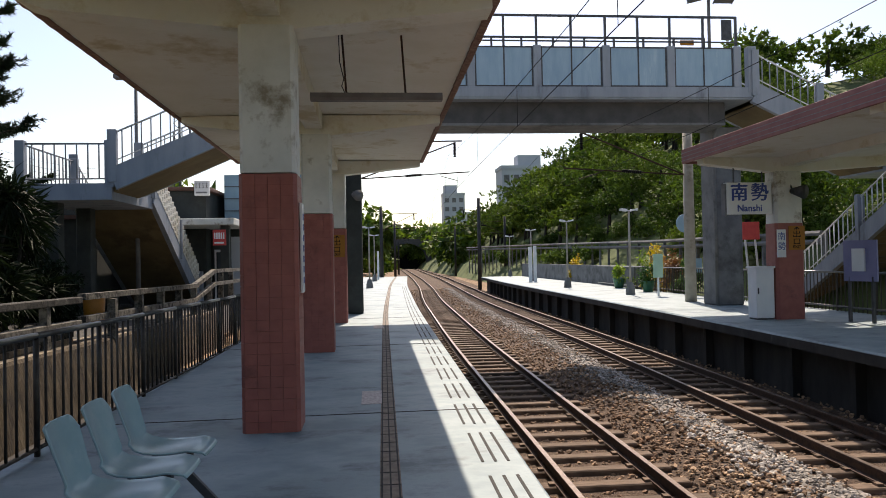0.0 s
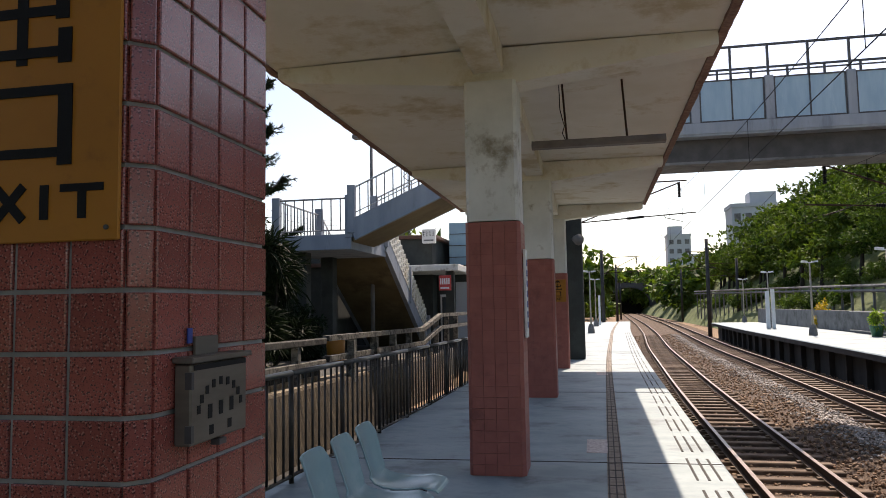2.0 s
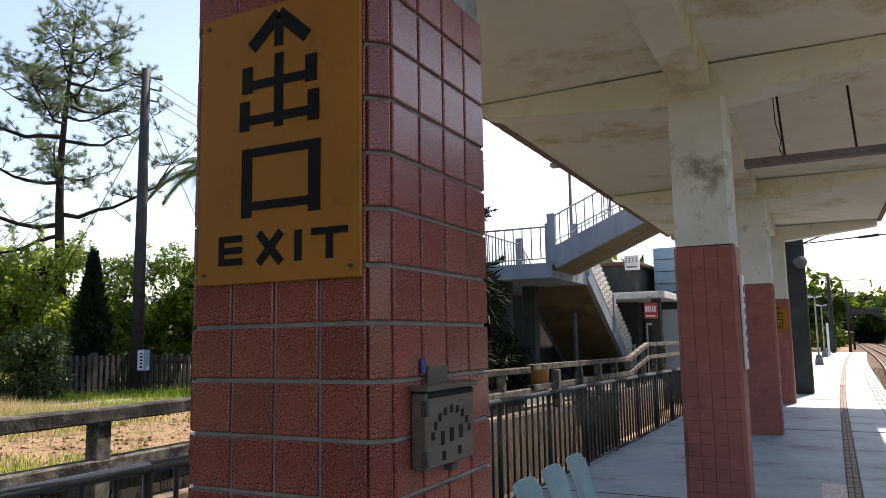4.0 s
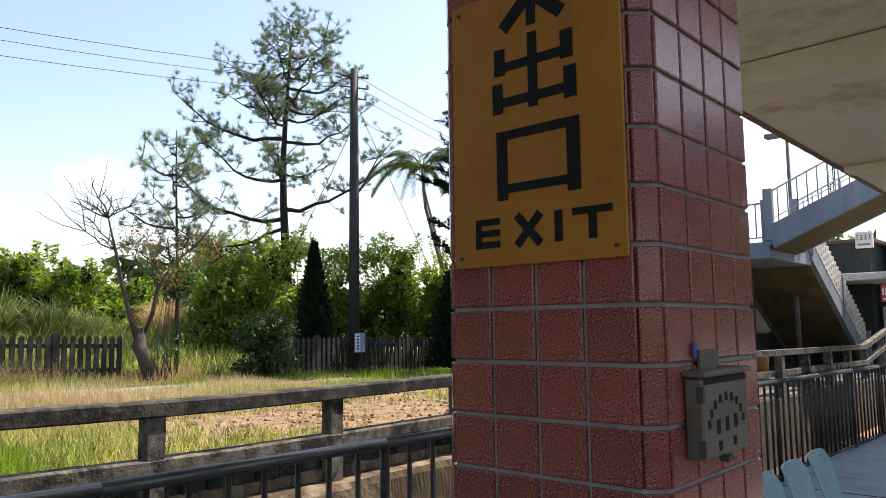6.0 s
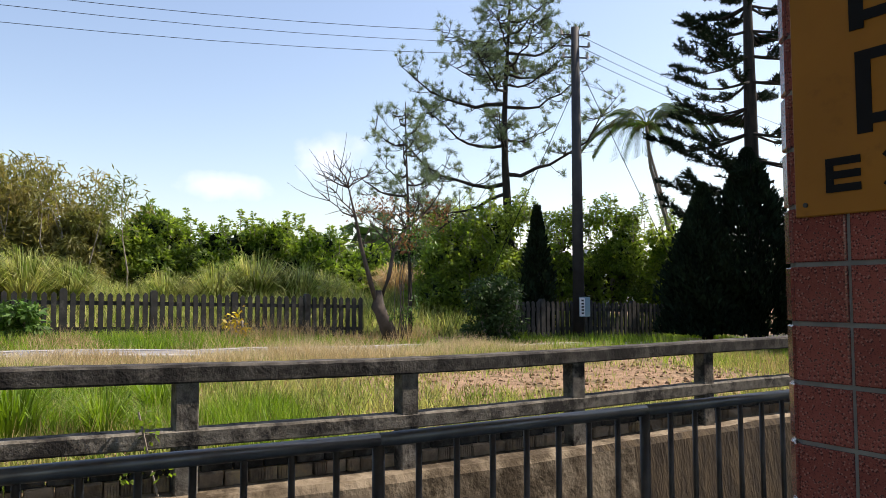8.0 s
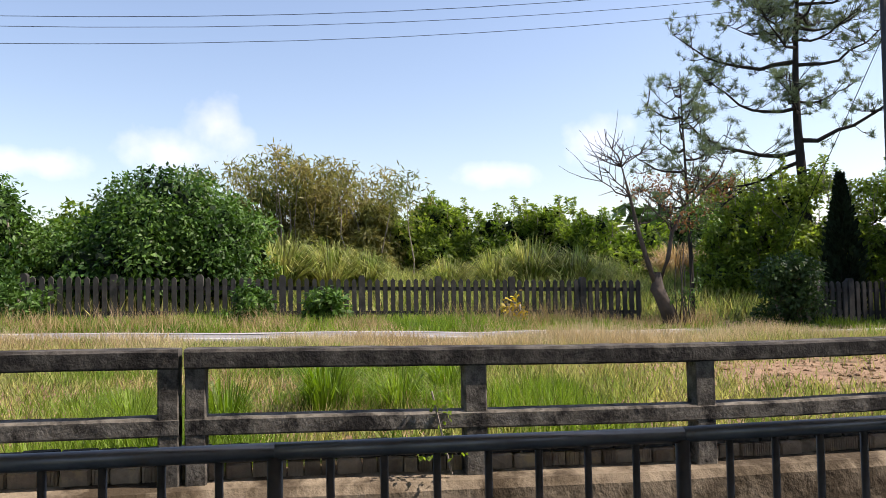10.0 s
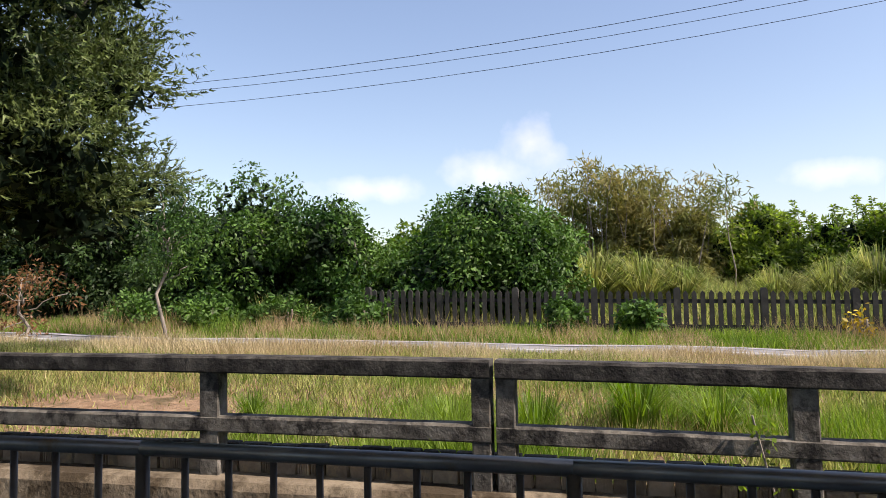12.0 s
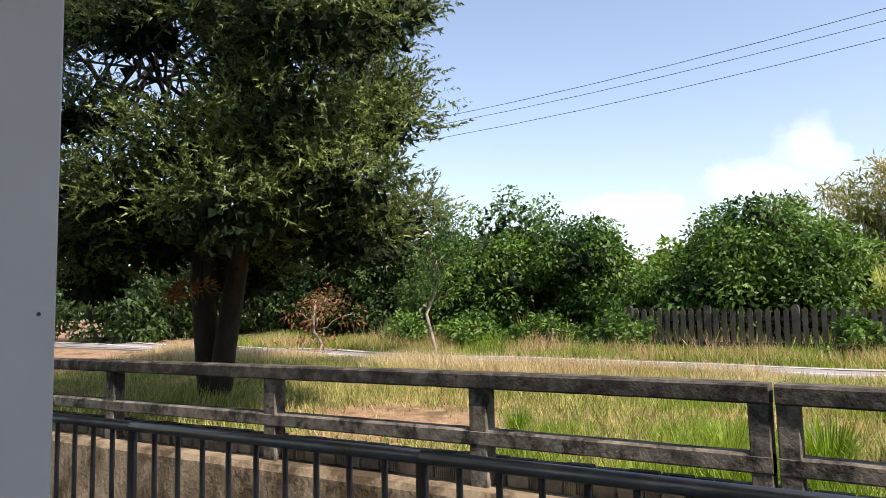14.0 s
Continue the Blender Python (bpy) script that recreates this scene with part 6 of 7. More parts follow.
blades("lush_grass", 34000, meadow(-8.5, -5.0, -2.6, 2.2, 0.0, 0.6, 4.0), 0.16, 0.40, 0.013, L_LUSH, 2, "lush green grass tufts behind the fence")
blades("dry_grass", 42000, meadow(-12.0, -5.6, -14, 12, -0.05, 0.5, 9.0), 0.10, 0.32, 0.008, L_DRY, 3, "dry straw-coloured grass in the meadow")
blades("verge_grass", 36000, meadow(-15.9, -13.4, -16, 8, -0.6, 0.5, 2.0), 0.12, 0.42, 0.022, L_LUSH, 4, "green verge along the picket fence")
blades("seed_heads", 11000, meadow(-15.2, -13.45, -15, 8, -0.35, 0.7, 6.0), 0.3, 0.62, 0.012, L_DRY, 5, "tall dry grasses along the road", lean=0.38)
blades("seed_heads_near", 42000, meadow(-11.9, -10.2, -15, 11, -0.4, 0.6, 3.0), 0.2, 0.44, 0.011, L_HEADS, 6, "tan grass seed heads beside the road", lean=0.4)
blades("field_grass", 45000, meadow(-27, -16, -8, 20, -0.6, 0.3, 1.0), 0.3, 0.9, 0.05, L_GRASS, 7, "tall rough grass in the field beyond the picket fence")
blades("reed_grass", 6000, meadow(-22, -18.5, -1.5, 12, 0.0, 0.35, 5.0), 0.7, 1.5, 0.04, L_GRASS, 8, "arching clumps of tall grass in the field", lean=0.4, fold=0.4)
blades("yard_grass", 17000, meadow(-15.2, -8.0, 9, 18, -0.4, 0.6, 7.0), 0.12, 0.42, 0.02, L_LUSH, 10, "thin grass in the station yard")
def clod_area(rng, n):
    a, r = rng.uniform(0, 6.28, n), np.sqrt(rng.random(n))
    return np.stack([-7.6 + 2.4 * r * np.cos(a), 6.6 + 3.8 * r * np.sin(a)], 1)


stones("soil_clods", 900, clod_area, lambda x, y: ground_z(x, y) + 0.004, 0.014, 0.034, 15, "reddish clods of dry soil on a bare patch", M_SOIL, "soil")


def tussock(x, y, r, h, n, seed, material, label):
    """A clump of long blades that rise from one root and arch over."""
    rng = np.random.default_rng(seed)
    z = ground_z(x, y) - 0.03
    verts, faces = [], []
    for i in range(n):
        a, q = rng.uniform(0, 6.28), r * math.sqrt(rng.random()) * 0.45
        ln, out = h * rng.uniform(0.6, 1.15), rng.uniform(0.06, 0.7) * h
        bx, by = x + q * math.cos(a), y + q * math.sin(a)
        ca, sa, w = math.cos(a), math.sin(a), h * rng.uniform(0.005, 0.011)
        k = len(verts)
        for f, ww in ((0.0, 1.0), (0.45, 1.0), (0.8, 0.7)):
            o, zz = out * f * f, ln * (f - 0.42 * f * f * (out / h))
            verts += [(bx + ca * o - sa * w * ww, by + sa * o + ca * w * ww, z + zz), (bx + ca * o + sa * w * ww, by + sa * o - ca * w * ww, z + zz)]
        verts.append((bx + ca * out * 1.15, by + sa * out * 1.15, z + ln * (0.92 - 0.75 * out / h)))
        faces += [(k, k + 1, k + 3, k + 2), (k + 2, k + 3, k + 5, k + 4), (k + 4, k + 5, k + 6)]
    t = thing("grass_tussock", (x, y, z), label, "grass", "tussocks in the field")
    tagged(raw("foliage", verts, faces, material, t), kind="stuff")


for i, (x, y, r, h) in enumerate(((-19.6, -0.5, 0.9, 1.9), (-19.8, 0.7, 0.9, 1.7), (-20.4, 1.7, 0.7, 1.4), (-20.2, 5.2, 0.8, 1.5), (-20.6, 6.3, 1.0, 1.9), (-20.5, 7.6, 0.9, 1.6), (-21.5, 8.8, 0.8, 1.3), (-20.8, 4.0, 0.7, 1.2), (-23.5, 12.3, 0.9, 1.7), (-23.0, 13.4, 0.8, 1.6))):
    tussock(x, y, r, h, 620, 700 + i, L_GRASS if i < 8 else L_DRY, "arching clump of tall green grass in the field" if i < 8 else "pale straw-coloured grass clump in the field")
for i, (x, y, r, h) in enumerate(((-6.4, 0.2, 0.35, 0.62), (-6.2, 0.75, 0.25, 0.5), (-5.9, -0.5, 0.3, 0.5), (-5.9, -1.1, 0.25, 0.45), (-6.3, -2.9, 0.2, 0.35), (-7.2, 1.3, 0.3, 0.5))):
    tussock(x, y, r, h, 260, 730 + i, L_LUSH, "lush green grass tuft behind the concrete fence")
blades("wall_weeds", 1500, lambda rng, n: (np.stack([rng.uniform(-5.1, -4.93, n), rng.uniform(-9, 9, n)], 1), rng.uniform(0.4, 1.0, n)), 0.08, 0.22, 0.012, L_GRASS, 9, "weeds at the foot of the fence")
for i, (x, y, r, h) in enumerate(((-15.2, -5.2, 0.9, 0.9), (-15.3, -6.8, 0.9, 0.8), (-15.2, -8.6, 1.0, 0.9), (-15.3, -10.5, 1.0, 0.9), (-15.2, 0.4, 0.6, 0.75), (-15.2, -1.0, 0.6, 0.8), (-15.3, 4.3, 0.3, 0.75))):
    shrub(x, y, ground_z(x, y) - 0.1, ground_z(x, y) + h, r, "low leafy weeds along the verge", L_BUSH if i != 6 else L_YELLOW, 2600 if i != 6 else 150, 0.12, 160 + i, name="shrub", group="verge weeds", k=6)

# ---- wooded hill on the far side ----
rr = random.Random(77)
hill = []
for i in range(165):
    y = 30 + 95 * rr.random() ** 1.2
    x = 17.0 + (y - 28) * 0.02 + 26 * rr.random() ** 1.3
    hill.append((x, y))
for i, (x, y) in enumerate(hill):
    z = ground_z(x, y)
    s = rr.uniform(2.0, 3.4)
    h = rr.uniform(3.6, 6.2) * (0.6 if x > 0.57 * y else 1.0)
    t = thing("hill_tree", (x, y, z), "leafy green tree on the wooded slope", "tree", "trees on the wooded slope")
    part("trunk", tube(bmesh.new(), [(x, y, z - 0.3), (x + 0.2, y, z + h * 0.7)], [0.2, 0.06], 6), M_BARK, t)
    cl = [(x + rr.gauss(0, s * 0.4), y + rr.gauss(0, s * 0.4), z + h * rr.uniform(0.3, 0.95), s * 0.55, s * 0.55, s * 0.38) for k in range(8)]
    sprays("crown", cl, 560 if y < 60 else 230, 9, 0.45, 0.18 if y < 60 else 0.36, L_HILL, t, 300 + i, broad=0.7)
# low scrub on the bank above the far platform
for i in range(46):
    y = 24 + 82 * rr.random() ** 1.2
    x = rr.uniform(15.6, 19.0) if y > 40 else rr.uniform(15.9, 19)
    z = ground_z(x, y)
    s = rr.uniform(0.7, 1.3)
    t = thing("shrub", (x, y, z), "low green scrub on the bank behind the guard rail", "shrub", "scrub on the bank")
    part("stem", tube(bmesh.new(), [(x, y, z - 0.1), (x + 0.1, y, z + s * 0.7)], [0.05, 0.02], 5), M_BARK, t)
    crown("crown", [(x + rr.gauss(0, s * 0.5), y + rr.gauss(0, s * 0.6), z + s * rr.uniform(0.25, 0.8), s * 0.6, s * 0.7, s * 0.45) for k in range(5)], 1500, 0.17, L_HILL, t, 600 + i, sub=8, subr=0.5, aspect=0.7, slim=True)
# woods round the tunnel mouth and beyond the field
def woods(name, boxes, n, size, seed, material, label):
    rng = np.random.default_rng(seed)
    cl = []
    for x0, x1, y0, y1, z0, z1, k, r in boxes:
        for j in range(k):
            rr_ = r * rng.uniform(0.7, 1.3)
            cl.append((rng.uniform(x0, x1), rng.uniform(y0, y1), rng.uniform(z0, z1), rr_, rr_, rr_ * 0.9))
    ob = crown(name, cl, n, size, material, None, seed, sub=10, subr=0.5, aspect=0.8, slim=True)
    return tagged(ob, label, "woods", kind="stuff")


woods("tunnel_woods", [(-30, 1.5, 120, 215, 1, 7, 60, 4.0), (16, 40, 130, 215, 3, 8, 50, 4), (-8, 26, 218, 240, 4, 9, 40, 4), (-40, -6, 60, 130, 1, 7, 45, 3.5)], 75000, 1.2, 401, L_HILL, "distant green woods round the tunnel mouth")
woods("field_woods", [(-110, -70, -160, -20, 1, 4, 60, 4), (-120, -60, -20, 30, 1, 3.6, 50, 3.5), (-110, -50, 30, 120, 1, 4.5, 60, 3.5), (-40, -34, 15, 24, 1.5, 4.0, 20, 1.6), (-60, -20, -90, -45, 1, 6, 40, 4)], 52000, 0.9, 402, L_DARK, "dark line of trees beyond the field")

# ---- road, picket fence and pole beyond the meadow ----
bm = bmesh.new()
rows = []
ry = np.arange(-60, 30, 1.0)
for y in ry:
    w = 0.02 * (y - 2) if y > 2 else 0.0
    rows.append([bm.verts.new((x + w, y, ground_z(x, y) + dz)) for x, dz in ((ROAD0, -0.03), (ROAD0, 0.03), (ROAD1, 0.03), (ROAD1, -0.03))])
for a, b in zip(rows, rows[1:]):
    for k in range(3):
        bm.faces.new((a[k], a[k + 1], b[k + 1], b[k]))
road = tagged(part("road", bm, M_ASPHALT), "narrow pale asphalt lane between grass verges", "road", kind="structure")
for x in (ROAD0 - 0.18, ROAD1 + 0.28):
    bm = bmesh.new()
    rows = [[bm.verts.new((x + dx + (0.02 * (y - 2) if y > 2 else 0.0), y, ground_z(ROAD0 if x > -12 else ROAD1, y) + 0.036)) for dx in (-0.06, 0.06)] for y in ry]
    for a, b in zip(rows, rows[1:]):
        bm.faces.new((a[0], a[1], b[1], b[0]))
    part("edge_line", bm, M_LINE, road, "white painted edge line")


def picket_top(y):
    return 1.64 - 0.024 * (y - 0.5)


def picket_fence(y0, y1, x, label):
    f = thing("picket_fence", (x, y0, 0.6), label, "fence", "picket fences by the road")
    rr = random.Random(int(y0 * 10) + 7)
    for h in (-0.22, -0.72):
        bm = bmesh.new()
        beam(bm, (x, y0, picket_top(y0) + h), (x, y1, picket_top(y1) + h), 0.05, 0.08, bevel=0.006)
        part("rail", bm, M_PICKET, f)
    n = int((y1 - y0) / 0.16)
    for i in range(n + 1):
        y = y0 + (y1 - y0) * i / n
        t = picket_top(y)
        bm = bmesh.new()
        if i % 10 == 0:
            w, zz = 0.065, t + 0.03
            extrude = [(y - w, -1.2), (y + w, -1.2), (y + w, -0.03), (y + w * 0.5, 0.02), (y - w * 0.5, 0.02), (y - w, -0.03)]
            d = 0.07
        else:
            w, zz = 0.045, t - 0.02 * rr.random()
            extrude = [(y - w, -1.1), (y + w, -1.1), (y + w, -0.05), (y, 0.0), (y - w, -0.05)]
            d = 0.025
        o = 0.0 if i % 10 == 0 else 0.045
        a = [bm.verts.new((x + o - d, u, zz + v)) for u, v in extrude]
        b = [bm.verts.new((x + o + d, u, zz + v)) for u, v in extrude]
        m = len(a)
        bm.faces.new(a)
        bm.faces.new(b[::-1])
        for k in range(m):
            bm.faces.new((a[k], b[k], b[(k + 1) % m], a[(k + 1) % m]))
        part("post" if i % 10 == 0 else "picket", bm, M_PICKET, f)


picket_fence(-5.2, 7.35, -16.0, "dark weathered concrete picket fence along the lane")
picket_fence(10.6, 17.6, -15.4, "dark picket fence in the shade of the hedge")

up = thing("utility_pole", (-14.8, 12.95, 0.3), "dark concrete utility pole with insulators and a blue notice", "utility pole")
part("pole", tube(bmesh.new(), [(-14.8, 12.95, 0.2), (-14.8, 12.95, 8.5)], [0.16, 0.105], 12), M_POLE, up, smooth=True)
for z, ln in ((8.3, 0.35), (8.0, 0.35), (7.7, 0.3)):
    part("cross_arm", tube(bmesh.new(), [(-14.8 - ln * 0.4, 12.95 - ln, z), (-14.8 + ln * 0.4, 12.95 + ln, z)], 0.022, 6), M_DARKSTEEL, up)
    for s in (-1, 1):
        part("insulator", tube(bmesh.new(), [(-14.8 + s * ln * 0.4, 12.95 + s * ln, z), (-14.8 + s * ln * 0.4, 12.95 + s * ln, z + 0.12)], [0.045, 0.03], 8), M_MAST, up)
part("notice", boxm(-14.66, -14.60, 12.84, 13.16, 0.95, 1.45, 0.005), M_LIGHTBLUE, up, "blue and white notice box")
part("notice", boxm(-14.60, -14.595, 12.80, 12.98, 0.97, 1.43), M_WHITE, up, "white notice sheet")
for k in range(5):
    part("mark", boxm(-14.594, -14.591, 12.86, 12.94, 1.02 + 0.08 * k, 1.06 + 0.08 * k), M_BLACK, up)


def wire(name, a, b, sag, r, label, material=None, n=24):
    a, b = Vector(a), Vector(b)
    pts = [a + (b - a) * (i / n) - Vector((0, 0, sag * 4 * (i / n) * (1 - i / n))) for i in range(n + 1)]
    ob = part(name, tube(bmesh.new(), pts, r, 5), material or M_BLACK)
    return tagged(ob, label, "wire", "overhead wires")


wire("power_wire", (-14.9, 12.6, 8.32), (-14.9, -31, 8.32), 1.95, 0.006, "thin black power line over the meadow")
wire("power_wire", (-14.8, 12.7, 8.02), (-14.6, -31, 8.15), 1.95, 0.0055, "thin black power line over the meadow")
wire("power_wire", (-14.7, 12.7, 7.72), (-14.5, -31, 7.75), 1.95, 0.0055, "thin black power line over the meadow")
for dz in (0, 0.3, 0.55):
    wire("power_wire", (-14.8, 13.2, 8.3 - dz), (-15.8, 45, 7.2 - dz), 1.2, 0.007, "thin black power line past the palm")
wire("stay_wire", (-14.8, 13.0, 7.6), (-14.0, 16.6, 0.8), 0.02, 0.009, "thin stay wire of the utility pole")
wire("stay_wire", (-14.8, 12.9, 6.9), (-16.0, 10.6, 1.2), 0.02, 0.009, "thin stay wire of the utility pole")

# far power pylon and low buildings behind the field
py = thing("power_pylon", (-92, 32, 1), "distant lattice power pylon", "pylon")
for s in (-1, 1):
    part("leg", tube(bmesh.new(), [(-92, 32 + s * 1.0, 0), (-92, 32 + s * 0.25, 9.0)], 0.1, 5), M_CONC, py)
for z in (5, 6.4, 7.8, 9):
    part("arm", tube(bmesh.new(), [(-92, 30.8, z), (-92, 33.2, z)], 0.08, 5), M_CONC, py)


def low_building(x, y, w, d, h, label, roofmat, wallmat):
    b = thing("low_building", (x, y, 0.8), label, "building", "buildings beyond the field")
    part("wall", boxm(x - d / 2, x + d / 2, y - w / 2, y + w / 2, 0.3, h), wallmat, b)
    bm = bmesh.new()
    extrude_xz(bm, [(x - d / 2 - 0.3, h), (x, h + 1.2), (x + d / 2 + 0.3, h)], y - w / 2 - 0.3, y + w / 2 + 0.3)
    part("roof", bm, roofmat, b)


low_building(-52, 36.5, 14, 9, 4.6, "long grey shed with a pale sheet roof", M_PALEBAR, M_FARGREY)
low_building(-52, 52.5, 12, 9, 4.6, "long grey shed with a pale sheet roof", M_PALEBAR, M_FARGREY)

# ---- station house and yard ----
sh = thing("station_house", (-9, 32, 0), "dark single-storey station house with a flat porch roof", "building")
part("wall", boxm(-15, -6.3, 29.4, 37, -0.2, 4.35), M_DARKWALL, sh)
part("wall", boxm(-6.28, -4.6, 30.2, 37, -0.2, 3.3), M_DARKWALL, sh)
part("roof", boxm(-15.2, -6.1, 29.2, 37.2, 4.36, 4.5, 0.02), M_BROWNWALL, sh)
part("porch_roof", boxm(-8.6, -4.75, 26.6, 30.3, 2.9, 3.14, 0.02), M_COLWHITE, sh, "pale flat porch roof")
part("porch_column", boxm(-5.3, -5.0, 27.0, 27.3, -0.2, 2.92), M_DARKWALL, sh)
part("upper_storey", boxm(-6.0, -1.5, 31.5, 37, 3.32, 5.2), M_LIGHTBLUE, sh, "pale blue sheet-clad upper part")
for z in (3.7, 4.2, 4.7):
    part("sheet_joint", boxm(-6.0, -1.5, 31.46, 31.498, z, z + 0.03), M_DARKSTEEL, sh)
part("door", boxm(-6.15, -5.6, 30.12, 30.19, -0.1, 2.1), M_WHITE, sh, "white framed glass door")
part("door_glass", boxm(-6.07, -5.68, 30.09, 30.118, 0.2, 2.0), M_GLASS, sh)
for x in (-12.5, -10.4, -8.4):
    wnd = part("window", boxm(x - 0.5, x + 0.5, 29.33, 29.39, 1.2, 2.5), M_GLASS, sh)
    part("window_frame", boxm(x - 0.56, x + 0.56, 29.30, 29.36, 1.12, 1.19), M_WHITE, wnd)
part("shutter", boxm(-5.5, -4.7, 30.12, 30.19, 0.3, 2.6), M_FARGREY, sh)
sgn = thing("station_sign", (-6.3, 29.1, 4.1), "white upright light-box sign on the station house", "sign")
part("box", boxm(-6.62, -6.08, 28.95, 29.15, 4.14, 4.70, 0.01), M_GREYPAINT, sgn)
for k in range(4):
    u = -6.60 + 0.13 * k
    for du, dv, w, h in ((0.01, 0.0, 0.085, 0.014), (0.02, 0.07, 0.065, 0.014), (0.01, 0.15, 0.085, 0.014), (0.045, 0.0, 0.014, 0.19)):
        part("character", boxm(u + du, u + du + w, 28.94, 28.948 - 0.002 * (w < 0.02), 4.42 + dv, 4.42 + dv + h), M_BLACK, sgn)
part("lettering", boxm(-6.55, -6.15, 28.94, 28.948, 4.22, 4.28), M_CONC, sgn)
rsg = thing("warning_sign", (-5.15, 26.4, 2.1), "red hanging sign with white lettering", "sign")
part("board", boxm(-5.42, -4.98, 26.35, 26.40, 2.18, 2.72, 0.004), M_REDSIGN, rsg)
for k in range(5):
    part("character", boxm(-5.38 + 0.075 * k, -5.33 + 0.075 * k, 26.340, 26.348, 2.40, 2.62), M_WHITE, rsg)
part("lettering", boxm(-5.37, -5.05, 26.340, 26.348, 2.24, 2.30), M_WHITE, rsg)
part("hanger", tube(bmesh.new(), [(-5.2, 26.7, 2.9), (-5.2, 26.38, 2.7)], 0.015, 6), M_DARKSTEEL, rsg)
cctv = thing("security_camera", (-6.6, 26.55, 2.75), "white security camera under the porch roof", "camera")
part("body", tube(bmesh.new(), [(-6.9, 26.5, 2.7), (-6.5, 26.45, 2.58)], 0.06, 8), M_WHITE, cctv, smooth=True)
part("bracket", tube(bmesh.new(), [(-6.75, 26.65, 2.9), (-6.72, 26.5, 2.7)], 0.02, 6), M_DARKSTEEL, cctv)

# yard wall, dark shed under the landing and parked clutter
yw = thing("yard_fence", (-4.6, 15, 0), "concrete fence climbing beside the station yard", "fence", "concrete fence sections")
for dz in (0.0, -0.36):
    bm = bmesh.new()
    for a, b in (((-4.66, 12.7, 1.06), (-4.5, 19.6, 1.0)), ((-4.5, 19.6, 1.0), (-4.42, 21.6, 1.35)), ((-4.42, 21.6, 1.35), (-4.3, 27.0, 1.35))):
        beam(bm, (a[0], a[1], a[2] + dz), (b[0], b[1], b[2] + dz), 0.13, 0.1)
    part("rail", bm, M_OLDCONC, yw)
for y, z in ((13.8, 1.0), (15.3, 1.0), (16.8, 1.0), (18.3, 1.0), (19.8, 1.05), (21.6, 1.3), (23.2, 1.3), (24.8, 1.3)):
    part("post", boxm(-4.62, -4.48, y - 0.07, y + 0.07, -0.7, z - 0.02), M_OLDCONC, yw)
shd = thing("dark_shed", (-9.5, 25, 0), "dark-green shed wall behind the stairs", "shed")
part("wall", boxm(-14, -8.9, 24.0, 27.5, -0.2, 3.0), M_DARKWALL, shd)
part("roof", boxm(-14.2, -8.75, 23.8, 27.7, 3.0, 3.12), M_BROWNWALL, shd)
for x in (-9.6, -10.6):
    part("notice", boxm(x - 0.22, x + 0.22, 23.96, 23.99, 1.3, 1.9), M_WHITE, shd, "pale paper notice")
tk = thing("water_butt", (-6.2, 17.6, 0), "yellow plastic bin in the yard", "bin")
part("body", tube(bmesh.new(), [(-6.3, 17.8, 0.05), (-6.3, 17.8, 0.85)], [0.2, 0.24], 14), M_YELLOW, tk, smooth=True)
part("lid", tube(bmesh.new(), [(-6.3, 17.8, 0.85), (-6.3, 17.8, 0.92)], [0.26, 0.22], 14), M_YELLOW, tk, smooth=True)
ft = thing("flood_lamp", (-7.35, 24.5, 0), "street lamp pole with a flat square head behind the stairs", "street lamp")
part("pole", tube(bmesh.new(), [(-7.35, 24.5, 0), (-7.35, 24.5, 7.6)], [0.08, 0.05], 8), M_CONC, ft, smooth=True)
part("lamp_head", boxm(-8.0, -7.25, 24.35, 24.65, 7.45, 7.6, 0.02), M_CONC, ft)
lm = thing("lattice_mast", (-8.2, 33, 0), "slim lattice radio mast behind the stairs", "mast")
for dx, dy in ((-0.16, -0.16), (0.16, -0.16), (0, 0.18)):
    part("leg", tube(bmesh.new(), [(-8.2 + dx, 33 + dy, 0.0), (-8.2 + dx * 0.7, 33 + dy * 0.7, 9.6)], 0.025, 5), M_DARKSTEEL, lm)
for k in range(18):
    z = 4.4 + 0.29 * k
    s = 1 if k % 2 else -1
    part("lacing", tube(bmesh.new(), [(-8.2 - 0.15 * s, 32.85, z), (-8.2 + 0.15 * s, 32.85, z + 0.29)], 0.015, 4), M_DARKSTEEL, lm)

# ---- far platform ----
CX0, CX1 = 7.55, 13.2
can2 = thing("platform_canopy", (10, 10, 3.8), "concrete canopy with red tiled fascia over the far platform", "canopy", kind="structure")
bm = bmesh.new()
extrude_xz(bm, [(CX0, 3.80), (CX1, 3.80), (CX1, 3.98), (CX0, 3.98)], -6, 17.4)
part("slab", bm, M_WHITEWASH, can2)
part("fascia", boxm(CX0 - 0.06, CX0 - 0.002, -6, 17.46, 3.74, 4.08, 0.005), M_FASCIA, can2)
part("fascia", boxm(CX0 - 0.002, CX1, 17.402, 17.46, 3.74, 4.08), M_FASCIA, can2)
for k in range(3):
    part("fascia_joint", boxm(CX0 - 0.064, CX0 - 0.058, -6, 17.46, 3.80 + 0.09 * k, 3.812 + 0.09 * k), M_GROUT, can2)
for y in (4.8, 10.8, 16.9):
    bm = bmesh.new()
    extrude_xz(bm, [(CX0 + 0.15, 3.80), (CX0 + 0.15, 3.66), (9.35, 3.46), (10.2, 3.46), (CX1 - 0.1, 3.66), (CX1 - 0.1, 3.80)], y - 0.16, y + 0.16)
    part("cross_beam", bm, M_WHITEWASH, can2)
part("centre_beam", boxm(9.6, 9.95, -6, 17.3, 3.58, 3.802), M_WHITEWASH, can2)
